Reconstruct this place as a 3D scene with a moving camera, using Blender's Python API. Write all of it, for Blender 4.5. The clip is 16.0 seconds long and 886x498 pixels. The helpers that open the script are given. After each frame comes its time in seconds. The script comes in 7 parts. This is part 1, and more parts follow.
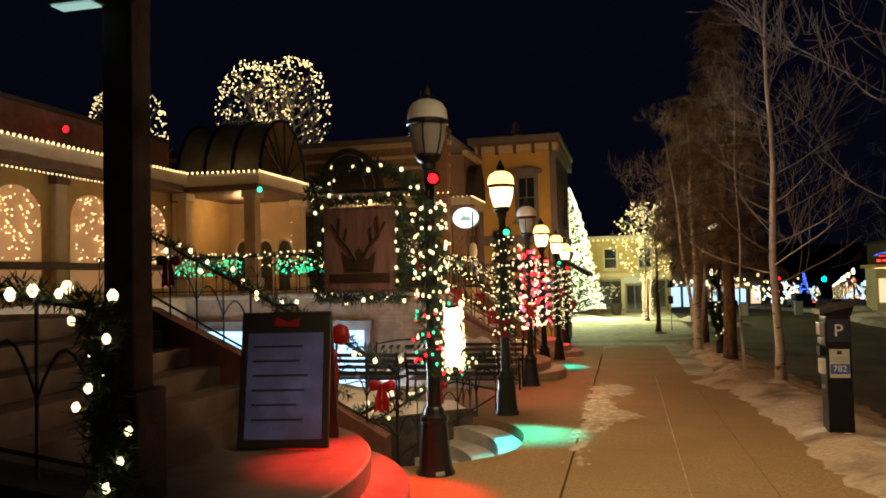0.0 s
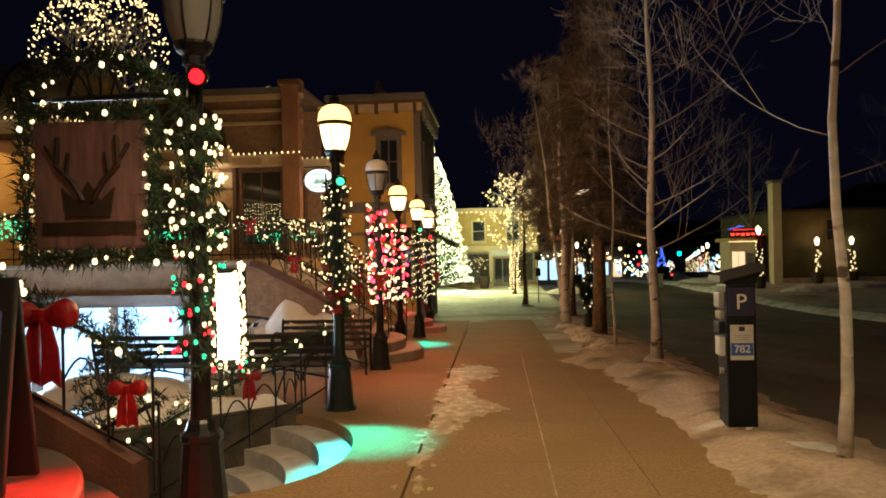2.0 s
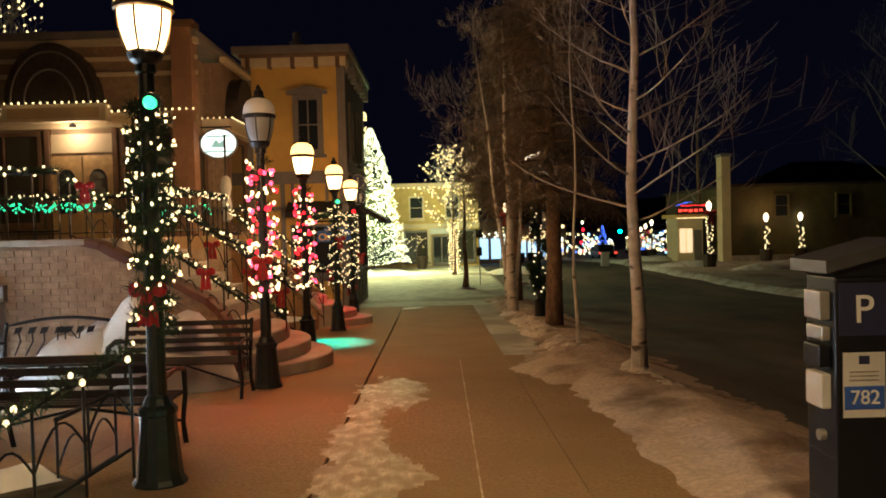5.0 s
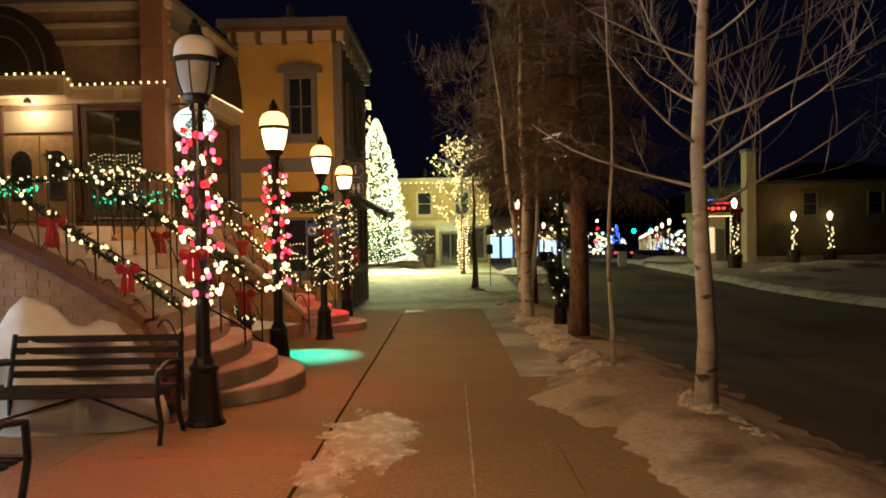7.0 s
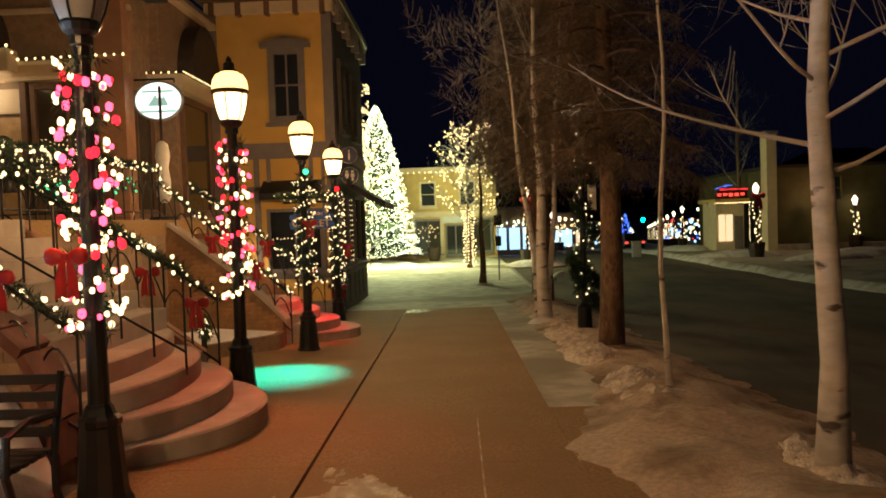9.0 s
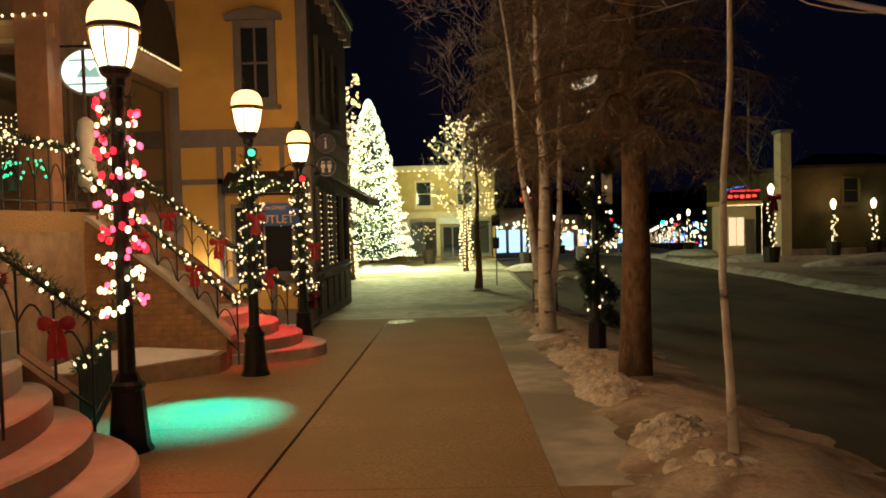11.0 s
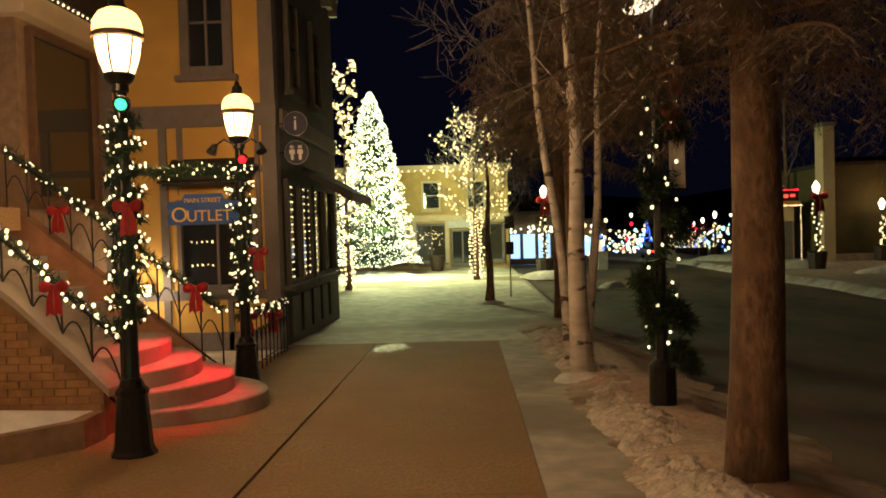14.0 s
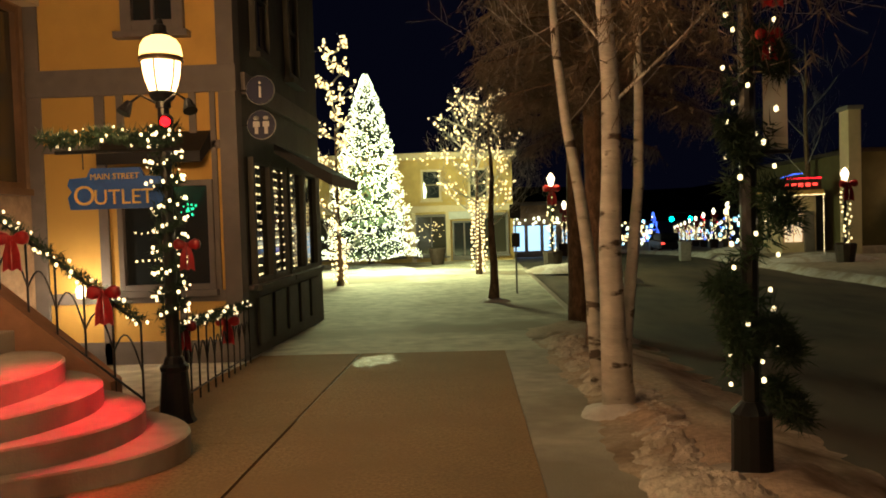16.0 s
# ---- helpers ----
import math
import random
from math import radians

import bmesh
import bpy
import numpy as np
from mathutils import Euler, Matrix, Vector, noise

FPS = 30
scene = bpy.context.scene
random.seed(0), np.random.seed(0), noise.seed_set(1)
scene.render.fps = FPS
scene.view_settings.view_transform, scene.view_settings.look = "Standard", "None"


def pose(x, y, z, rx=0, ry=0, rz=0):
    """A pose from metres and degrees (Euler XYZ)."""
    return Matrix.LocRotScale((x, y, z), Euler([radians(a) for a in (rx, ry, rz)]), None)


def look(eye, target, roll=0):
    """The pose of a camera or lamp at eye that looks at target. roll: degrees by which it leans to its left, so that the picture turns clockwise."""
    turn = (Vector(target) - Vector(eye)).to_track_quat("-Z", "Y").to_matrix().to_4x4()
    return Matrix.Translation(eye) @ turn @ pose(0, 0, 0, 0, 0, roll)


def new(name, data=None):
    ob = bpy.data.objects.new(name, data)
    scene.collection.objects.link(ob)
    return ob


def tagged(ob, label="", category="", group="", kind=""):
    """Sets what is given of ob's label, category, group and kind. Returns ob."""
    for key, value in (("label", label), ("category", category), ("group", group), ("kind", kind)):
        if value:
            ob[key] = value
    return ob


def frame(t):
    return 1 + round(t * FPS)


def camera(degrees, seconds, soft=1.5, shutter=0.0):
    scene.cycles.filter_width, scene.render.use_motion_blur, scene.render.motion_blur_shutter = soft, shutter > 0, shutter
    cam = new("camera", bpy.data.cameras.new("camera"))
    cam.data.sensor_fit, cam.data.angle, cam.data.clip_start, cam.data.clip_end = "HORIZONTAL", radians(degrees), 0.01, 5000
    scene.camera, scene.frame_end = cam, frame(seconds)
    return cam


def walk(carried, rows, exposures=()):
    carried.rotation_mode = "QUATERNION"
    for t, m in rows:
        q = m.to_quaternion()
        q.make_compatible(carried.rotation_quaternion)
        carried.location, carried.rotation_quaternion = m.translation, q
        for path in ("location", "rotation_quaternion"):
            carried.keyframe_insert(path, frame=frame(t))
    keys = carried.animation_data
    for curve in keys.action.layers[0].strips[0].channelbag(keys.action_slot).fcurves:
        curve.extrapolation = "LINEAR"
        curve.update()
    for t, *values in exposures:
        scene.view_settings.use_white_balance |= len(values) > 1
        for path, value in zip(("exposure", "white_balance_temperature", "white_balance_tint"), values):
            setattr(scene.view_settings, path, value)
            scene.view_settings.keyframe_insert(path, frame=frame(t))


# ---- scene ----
cam = camera(59.1, 16.0, soft=1.8)
METRES, EYE, TILT, LEAN, TURN = 18.5, 1.6, 0.0, 0.0, 13.6
ROWS = [
    (0.0, 0.0, 0.0, 0.0, 0.05, 2.19, 1.41),
    (0.5, 0.0069, 0.0302, -0.0021, -6.89, 1.27, 1.51),
    (1.0, 0.0149, 0.0576, -0.0043, -9.6, 1.07, 1.59),
    (1.5, 0.022, 0.0899, -0.0072, -9.07, 0.54, 1.53),
    (2.0, 0.0322, 0.1182, -0.0086, -9.3, 0.11, 1.27),
    (2.5, 0.0394, 0.1489, -0.0087, -9.55, -0.14, 1.12),
    (3.0, 0.0462, 0.1782, -0.0089, -10.19, -0.36, 1.04),
    (3.5, 0.0538, 0.2069, -0.009, -10.62, -0.31, 1.26),
    (4.0, 0.0648, 0.2389, -0.0113, -12.34, -0.74, 1.17),
    (4.5, 0.0737, 0.265, -0.011, -12.94, -0.97, 1.47),
    (5.0, 0.0818, 0.2955, -0.0127, -13.63, -1.54, 1.49),
    (7.5, 0.125, 0.4492, -0.0205, -12.67, -1.65, 1.1),
    (8.0, 0.1307, 0.4768, -0.0212, -12.61, -2.17, 1.33),
    (8.5, 0.1375, 0.5047, -0.0217, -12.52, -2.45, 1.51),
    (9.0, 0.1451, 0.5351, -0.0224, -12.48, -2.16, 1.92),
    (11.5, 0.1969, 0.6868, -0.0286, -12.42, -1.86, 1.24),
    (12.0, 0.2069, 0.7179, -0.0283, -12.31, -1.66, 1.0),
    (12.5, 0.2128, 0.7491, -0.0304, -12.1, -1.6, 0.88),
    (13.0, 0.2225, 0.7795, -0.0313, -11.92, -1.56, 1.17),
    (13.5, 0.2297, 0.811, -0.0331, -11.74, -1.43, 1.38),
    (14.0, 0.2391, 0.8402, -0.0344, -11.47, -1.53, 1.69),
    (14.5, 0.2484, 0.8709, -0.0359, -11.2, -1.7, 1.65),
    (15.0, 0.2581, 0.8994, -0.0369, -11.23, -2.03, 1.59),
    (15.5, 0.2651, 0.9299, -0.0373, -11.36, -2.12, 1.63),
    (16.0, 0.2695, 0.9605, -0.0383, -11.27, -2.08, 1.77),
]
walk(cam, [(t, pose(0, 0, EYE, TILT, LEAN, TURN) @ pose(METRES * x, METRES * y, METRES * z, 90 + pitch, roll, yaw)) for t, x, y, z, yaw, pitch, roll in ROWS])

# ---------------------------------------------------------------- world and exposure
def ground_z(y):
    """Height of the pavement: falls evenly along the street, then runs level."""
    if y < 30.0:
        return 0.10 - 0.0385 * y
    if y < 38.0:
        u = y - 30.0
        return -1.055 - 0.0385 * u + 0.0385 * u * u / 16.0 * 0.98
    level = -1.055 - 0.0385 * 8 + 0.0385 * 4 * 0.98
    return level - 0.0016 * (min(y, 60.0) - 38.0) - 0.034 * max(0.0, min(y, 220.0) - 60.0)


world = bpy.data.worlds.new("night_sky")
scene.world = world
world.use_nodes = True
wn = world.node_tree.nodes
wn["Background"].inputs["Color"].default_value = (0.12, 0.14, 0.42, 1)
wn["Background"].inputs["Strength"].default_value = 0.012
scene.view_settings.exposure = 0.0


# ---------------------------------------------------------------- materials
def mat(name, base, rough=0.7, metal=0.0, var=0.25, scale=6.0, bump=0.15, fine=60.0, second=None, patch=1.2, spec=0.5, share=(0.48, 0.62), stretch=None):
    """Procedural paint, stone, wood or metal: colour varied at two scales, with fine relief."""
    m = bpy.data.materials.new(name)
    m.use_nodes = True
    n, l = m.node_tree.nodes, m.node_tree.links
    b = n["Principled BSDF"]
    b.inputs["Roughness"].default_value = rough
    b.inputs["Metallic"].default_value = metal
    b.inputs["Specular IOR Level"].default_value = spec
    geo = n.new("ShaderNodeNewGeometry")
    big = n.new("ShaderNodeTexNoise")
    big.inputs["Scale"].default_value = patch
    big.inputs["Detail"].default_value = 6
    l.new(geo.outputs["Position"], big.inputs["Vector"])
    small = n.new("ShaderNodeTexNoise")
    small.inputs["Scale"].default_value = scale
    small.inputs["Detail"].default_value = 8
    l.new(geo.outputs["Position"], small.inputs["Vector"])
    grain = n.new("ShaderNodeTexNoise")
    grain.inputs["Scale"].default_value = fine
    grain.inputs["Detail"].default_value = 4
    l.new(geo.outputs["Position"], grain.inputs["Vector"])
    if stretch:
        sc_ = n.new("ShaderNodeVectorMath")
        sc_.operation = "MULTIPLY"
        sc_.inputs[1].default_value = stretch
        l.new(geo.outputs["Position"], sc_.inputs[0])
        for tex in (small, grain, big):
            l.new(sc_.outputs["Vector"], tex.inputs["Vector"])
    ramp = n.new("ShaderNodeValToRGB")
    dark = [c * (1 - var) for c in base]
    light = [min(1, c * (1 + var * 0.7)) for c in base]
    ramp.color_ramp.elements[0].position, ramp.color_ramp.elements[1].position = 0.32, 0.68
    ramp.color_ramp.elements[0].color = (*dark, 1)
    ramp.color_ramp.elements[1].color = (*light, 1)
    l.new(small.outputs["Fac"], ramp.inputs["Fac"])
    mix = n.new("ShaderNodeMix")
    mix.data_type = "RGBA"
    sec = second or [c * (1 - var * 1.2) for c in base]
    mix.inputs["B"].default_value = (*sec, 1)
    edge = n.new("ShaderNodeValToRGB")
    edge.color_ramp.elements[0].position, edge.color_ramp.elements[1].position = share
    l.new(big.outputs["Fac"], edge.inputs["Fac"])
    l.new(ramp.outputs["Color"], mix.inputs["A"])
    l.new(edge.outputs["Color"], mix.inputs["Factor"])
    l.new(mix.outputs["Result"], b.inputs["Base Color"])
    if bump:
        bm_ = n.new("ShaderNodeBump")
        bm_.inputs["Strength"].default_value = bump
        bm_.inputs["Distance"].default_value = 0.02
        l.new(grain.outputs["Fac"], bm_.inputs["Height"])
        l.new(bm_.outputs["Normal"], b.inputs["Normal"])
    return m


def glow(name, colour, strength):
    m = bpy.data.materials.new(name)
    m.use_nodes = True
    b = m.node_tree.nodes["Principled BSDF"]
    b.inputs["Base Color"].default_value = (*[min(1, c) * 0.8 for c in colour], 1)
    b.inputs["Emission Color"].default_value = (*colour, 1)
    b.inputs["Emission Strength"].default_value = strength
    b.inputs["Roughness"].default_value = 0.3
    return m


def glass(name, tint=(0.02, 0.025, 0.03), rough=0.04):
    m = bpy.data.materials.new(name)
    m.use_nodes = True
    b = m.node_tree.nodes["Principled BSDF"]
    b.inputs["Base Color"].default_value = (*tint, 1)
    b.inputs["Roughness"].default_value = rough
    b.inputs["Specular IOR Level"].default_value = 0.8
    return m


CONCRETE = mat("concrete", (0.34, 0.222, 0.115), 0.88, var=0.26, scale=40, patch=0.9, bump=0.35, fine=160, second=(0.285, 0.182, 0.092), share=(0.42, 0.72), spec=0.15)
CONCRETE_DARK = mat("joint_sand", (0.10, 0.075, 0.05), 0.9)
STEP = mat("step_concrete", (0.40, 0.35, 0.30), 0.8, var=0.15, scale=4.0, patch=0.9)
SNOW = mat("snow", (0.72, 0.71, 0.70), 0.85, var=0.18, scale=7.0, fine=25, bump=0.6, second=(0.50, 0.44, 0.38), patch=1.6)
SNOW_CLEAN = mat("clean_snow", (0.82, 0.82, 0.83), 0.8, var=0.08, scale=5.0, fine=30, bump=0.4)
ASPHALT = mat("asphalt", (0.075, 0.07, 0.06), 0.75, var=0.4, scale=2.4, bump=0.5, fine=120, second=(0.19, 0.155, 0.11), patch=0.55, share=(0.40, 0.72), stretch=(1.0, 0.32, 1.0))
DIRT = mat("verge_soil", (0.12, 0.085, 0.055), 0.95, var=0.4, scale=9.0, bump=0.8, fine=40, second=(0.30, 0.26, 0.22), patch=1.1)
YELLOW = mat("yellow_stucco", (0.62, 0.38, 0.10), 0.8, var=0.10, scale=2.5, bump=0.1, patch=0.5)
YELLOW_DIM = mat("yellow_siding", (0.55, 0.38, 0.14), 0.8, var=0.12, scale=2.0)
GREYTRIM = mat("grey_trim", (0.17, 0.15, 0.145), 0.6, var=0.12, scale=5.0)
DARKWALL = mat("dark_grey_siding", (0.075, 0.075, 0.065), 0.65, var=0.2, scale=4.0)
TAN = mat("tan_stucco", (0.50, 0.36, 0.20), 0.8, var=0.12, scale=2.0)
CREAM = mat("cream_trim", (0.62, 0.50, 0.33), 0.65, var=0.08, scale=3.0)
BROWN = mat("brown_trim", (0.16, 0.09, 0.05), 0.6, var=0.2, scale=5.0)
RETAIN = mat("stone_stucco", (0.30, 0.21, 0.145), 0.9, var=0.25, scale=5.0, bump=0.5, fine=18, patch=0.8)
BRICK = mat("brown_brick", (0.34, 0.19, 0.09), 0.85, var=0.25, scale=9.0, bump=0.4)
MORTAR = mat("mortar", (0.25, 0.155, 0.085), 0.95)
ROUGHSTONE = mat("rough_stone", (0.085, 0.07, 0.055), 0.95, var=0.4, scale=6.0, bump=0.9, fine=14)
IRON = mat("black_iron", (0.014, 0.014, 0.016), 0.45, metal=0.3, var=0.3, scale=20, bump=0.1)
POLE = mat("black_pole_paint", (0.010, 0.011, 0.014), 0.35, var=0.3, scale=14, bump=0.08)
GREENPOLE = mat("green_pole_paint", (0.008, 0.016, 0.015), 0.38, var=0.3, scale=14, bump=0.08)
NEEDLE = mat("garland_needles", (0.030, 0.065, 0.030), 0.7, var=0.5, scale=30, bump=0)
RIBBON = mat("red_ribbon", (0.36, 0.009, 0.015), 0.45, var=0.25, scale=12, bump=0.05)
WOOD = mat("stained_wood", (0.20, 0.10, 0.05), 0.6, var=0.35, scale=8, bump=0.2)
SIGNWOOD = mat("weathered_sign_wood", (0.24, 0.135, 0.135), 0.75, var=0.35, scale=8, bump=0.2, stretch=(3.0, 1.0, 0.4))
DARKWOOD = mat("dark_wood", (0.05, 0.03, 0.02), 0.6, var=0.35, scale=8, bump=0.2)
BARK_BIRCH = mat("aspen_bark", (0.56, 0.53, 0.49), 0.85, var=0.22, scale=3.0, bump=0.6, fine=9, second=(0.10, 0.08, 0.065), patch=2.2, share=(0.60, 0.66), stretch=(1.4, 1.4, 3.6))
BARK_PINE = mat("pine_bark", (0.20, 0.125, 0.08), 0.95, var=0.5, scale=3.2, bump=1.0, fine=6.0, second=(0.10, 0.062, 0.042), patch=1.6, share=(0.46, 0.62), stretch=(7, 7, 3.2))
TWIG = mat("bare_twigs", (0.54, 0.50, 0.46), 0.9, var=0.3, scale=5, bump=0)
PINE_TWIG = mat("dry_pine_needles", (0.31, 0.25, 0.185), 0.9, var=0.4, scale=3, bump=0)
SPRUCE = mat("spruce_needles", (0.035, 0.060, 0.028), 0.8, var=0.4, scale=6, bump=0)
WINDOW = glass("window_glass")
METER = mat("meter_black_paint", (0.008, 0.009, 0.013), 0.45, var=0.2, scale=20, bump=0.05, spec=0.2)
METER_BLUE = mat("meter_blue_panel", (0.015, 0.02, 0.07), 0.5, var=0.1, scale=9, bump=0)
WHITE = mat("white_print", (0.75, 0.75, 0.75), 0.6, var=0.06, scale=9, bump=0)
GREY = mat("grey_metal", (0.32, 0.31, 0.30), 0.45, metal=0.4, var=0.15, scale=9, bump=0.05)
BLUE_SIGN = mat("blue_sign_paint", (0.02, 0.10, 0.40), 0.5, var=0.2, scale=8, bump=0.05)
GOLD = mat("gold_lettering", (0.75, 0.50, 0.16), 0.5, var=0.1, scale=9, bump=0)
# Sandwich board panel: the bluish light on it is put into the base colour.
CHALK = mat("menu_panel", (0.13, 0.19, 0.66), 0.6, var=0.3, scale=5, bump=0)
BLACK = mat("black_board", (0.012, 0.012, 0.014), 0.6, var=0.2, scale=9, bump=0)
CANVAS = mat("white_canvas", (0.62, 0.60, 0.56), 0.85, var=0.12, scale=6, bump=0.1)
PLASTER_RED = mat("red_stone", (0.38, 0.20, 0.12), 0.85, var=0.2, scale=5, bump=0.3)

LAMP_LIT = glow("lamp_glass_lit", (1.0, 0.70, 0.34), 6.0)
DOME_LIT = glow("lamp_dome_lit", (1.0, 0.60, 0.19), 3.2)
LAMP_OFF = mat("lamp_glass_frosted", (0.30, 0.31, 0.33), 0.4, var=0.06, bump=0)
WARM = glow("warm_bulb", (1.0, 0.78, 0.42), 2.9)
WARM_FAR = glow("warm_bulb_far", (1.0, 0.76, 0.36), 2.5)
COOLW = glow("white_bulb", (0.95, 1.0, 0.70), 2.8)
REDB = glow("red_bulb", (1.0, 0.015, 0.03), 3.0)
GREENB = glow("green_bulb", (0.03, 1.0, 0.45), 1.5)
BLUEB = glow("blue_bulb", (0.06, 0.16, 1.0), 3.0)
PINKB = glow("pink_bulb", (1.0, 0.07, 0.15), 4.2)
SPOT_RED = glow("red_flood_lens", (1.0, 0.006, 0.010), 6.0)
SPOT_GREEN = glow("green_flood_lens", (0.06, 1.0, 0.42), 2.0)
SHOP_BLUE = glow("cold_shop_light", (0.40, 0.68, 1.0), 1.7)
SHOP_WARM = glow("warm_shop_light", (1.0, 0.75, 0.45), 1.0)
MENU_LIT = glow("lit_menu_panel", (1.0, 0.93, 0.72), 12.0)
OVAL_LIT = glow("lit_oval_sign", (0.85, 1.0, 0.95), 1.8)


PLAZA = mat("plaza_snow", (0.64, 0.62, 0.52), 0.85, var=0.3, scale=3.0, bump=0.5, fine=30, second=(0.30, 0.26, 0.19), patch=0.28, share=(0.50, 0.62))
SNOWY = mat("snow_dusted_concrete", (0.48, 0.44, 0.38), 0.85, var=0.25, scale=4.0, bump=0.4, fine=40, second=(0.28, 0.24, 0.19), patch=0.4)
PAVER = mat("court_pavers", (0.32, 0.24, 0.18), 0.85, var=0.3, scale=8, bump=0.4, second=(0.6, 0.58, 0.56), patch=0.8)
STEP_SNOW = mat("snowy_step", (0.56, 0.56, 0.56), 0.85, var=0.12, scale=6, bump=0.3, second=(0.40, 0.38, 0.36), patch=2.0)
BRICK_PLAIN = mat("brown_stone", (0.30, 0.20, 0.125), 0.85, var=0.22, scale=8.0, bump=0.4)
ICE = mat("trodden_ice", (0.56, 0.43, 0.27), 0.55, var=0.4, scale=24, bump=0.9, fine=55, second=(0.34, 0.225, 0.115), patch=6.0, share=(0.40, 0.56), spec=0.35, stretch=(1.6, 0.8, 1.0))
VERGE = mat("crusted_snow_and_soil", (0.56, 0.44, 0.34), 0.9, var=0.22, scale=22.0, fine=70, bump=0.6, second=(0.17, 0.11, 0.065), patch=1.1, share=(0.50, 0.68))
OLDSNOW = mat("old_shovelled_snow", (0.66, 0.59, 0.51), 0.9, var=0.25, scale=14.0, fine=60, bump=0.7, second=(0.34, 0.26, 0.19), patch=2.2, share=(0.52, 0.70))
BROWN_DARK = mat("dark_brown_shingle", (0.045, 0.032, 0.025), 0.8, var=0.3, scale=9, bump=0.4)
WARMWOOD = mat("varnished_oak", (0.55, 0.36, 0.17), 0.5, var=0.2, scale=8, bump=0.1)
WINDOW_DIM = glass("shop_glass", (0.05, 0.045, 0.035), 0.05)
VAULT = mat("vault_glazing", (0.32, 0.26, 0.15), 0.3, var=0.25, scale=2, bump=0)
WINDOW_LIT = glow("window_glow", (1.0, 0.55, 0.25), 0.16)
WHITE_DIM = mat("worn_white_print", (0.55, 0.55, 0.54), 0.6, var=0.1, scale=9, bump=0)
CHALK_LINE = mat("dim_print", (0.02, 0.02, 0.05), 0.6, var=0.1, scale=9, bump=0)
IRONWOOD = mat("black_bench_slats", (0.025, 0.02, 0.02), 0.5, var=0.3, scale=14, bump=0.1)
METER_TOP = mat("grey_meter_roof", (0.045, 0.045, 0.05), 0.5, var=0.15, scale=12, bump=0.05)
METER_BLUE2 = mat("notice_blue", (0.03, 0.10, 0.42), 0.5, var=0.1, scale=9, bump=0)
OLIVE = mat("olive_wall", (0.11, 0.095, 0.038), 0.85, var=0.15, scale=2, bump=0.1)
HILL = mat("wooded_hills", (0.02, 0.022, 0.025), 0.95, var=0.4, scale=0.05, bump=0, patch=0.02)
FARLAMP = glow("far_lamp_glass", (1.0, 0.82, 0.55), 4.0)
NEON = glow("red_neon", (1.0, 0.06, 0.04), 2.5)
TEAL = glow("teal_signal", (0.0, 0.9, 0.75), 12.0)
SHOPDOT = glow("pale_blue_light", (0.30, 0.70, 1.0), 3.0)
# Frame iron of lit lanterns, lightened in colour for the glare of the glass.
LIT_FRAME = mat("glare_lit_frame", (0.10, 0.055, 0.02), 0.5, metal=0.3, var=0.25, scale=14, bump=0.05)
DARK_RED = mat("dark_red_stone", (0.17, 0.07, 0.05), 0.85, var=0.3, scale=5, bump=0.3)
# Step concrete with the shade of the near stairs put into its colour.
STEP_DARK = mat("shaded_step", (0.17, 0.13, 0.115), 0.6, var=0.3, scale=4.0, patch=0.9)
SIGN_PALE = glow("pale_green_print", (0.35, 0.62, 0.55), 0.7)
FACING = mat("facing_brick", (0.36, 0.245, 0.16), 0.9, var=0.3, scale=7.0, bump=0.6, fine=40, second=(0.24, 0.155, 0.10), patch=1.5)
glow_pick = [COOLW, WARM_FAR]


# ---------------------------------------------------------------- mesh helpers
def thing(name, x, y, z, label, category, group="", kind="", rz=0.0):
    ob = new(name)
    ob.matrix_basis = pose(x, y, z, 0, 0, rz)
    return tagged(ob, label, category, group, kind)


def finish(bm, name, material, smooth=False):
    me = bpy.data.meshes.new(name)
    bm.normal_update()
    bm.to_mesh(me)
    bm.free()
    me.materials.append(material)
    if smooth:
        me.polygons.foreach_set("use_smooth", [True] * len(me.polygons))
    return me


def part(name, bm, material, parent, label="", smooth=False):
    ob = new(name, finish(bm, name, material, smooth))
    ob.parent = parent
    if label:
        ob["label"] = label
    return ob


def solid(name, bm, material, label, category, kind="", group="", smooth=False):
    return tagged(new(name, finish(bm, name, material, smooth)), label, category, group, kind)


def raw(name, verts, faces, material, smooth=False):
    me = bpy.data.meshes.new(name)
    me.from_pydata(verts, [], faces)
    me.materials.append(material)
    me.update()
    if smooth:
        me.polygons.foreach_set("use_smooth", [True] * len(me.polygons))
    return me


def box(bm, x0, x1, y0, y1, z0, z1, bevel=0.0, m=None):
    r = bmesh.ops.create_cube(bm, size=1.0)
    c = Matrix.Translation(((x0 + x1) / 2, (y0 + y1) / 2, (z0 + z1) / 2)) @ Matrix.Diagonal((x1 - x0, y1 - y0, z1 - z0, 1))
    bmesh.ops.transform(bm, matrix=(m @ c) if m else c, verts=r["verts"])
    if bevel:
        es = list({e for v in r["verts"] for e in v.link_edges})
        bmesh.ops.bevel(bm, geom=es, offset=bevel, segments=2, affect="EDGES", profile=0.6)
    return bm


def B():
    return bmesh.new()


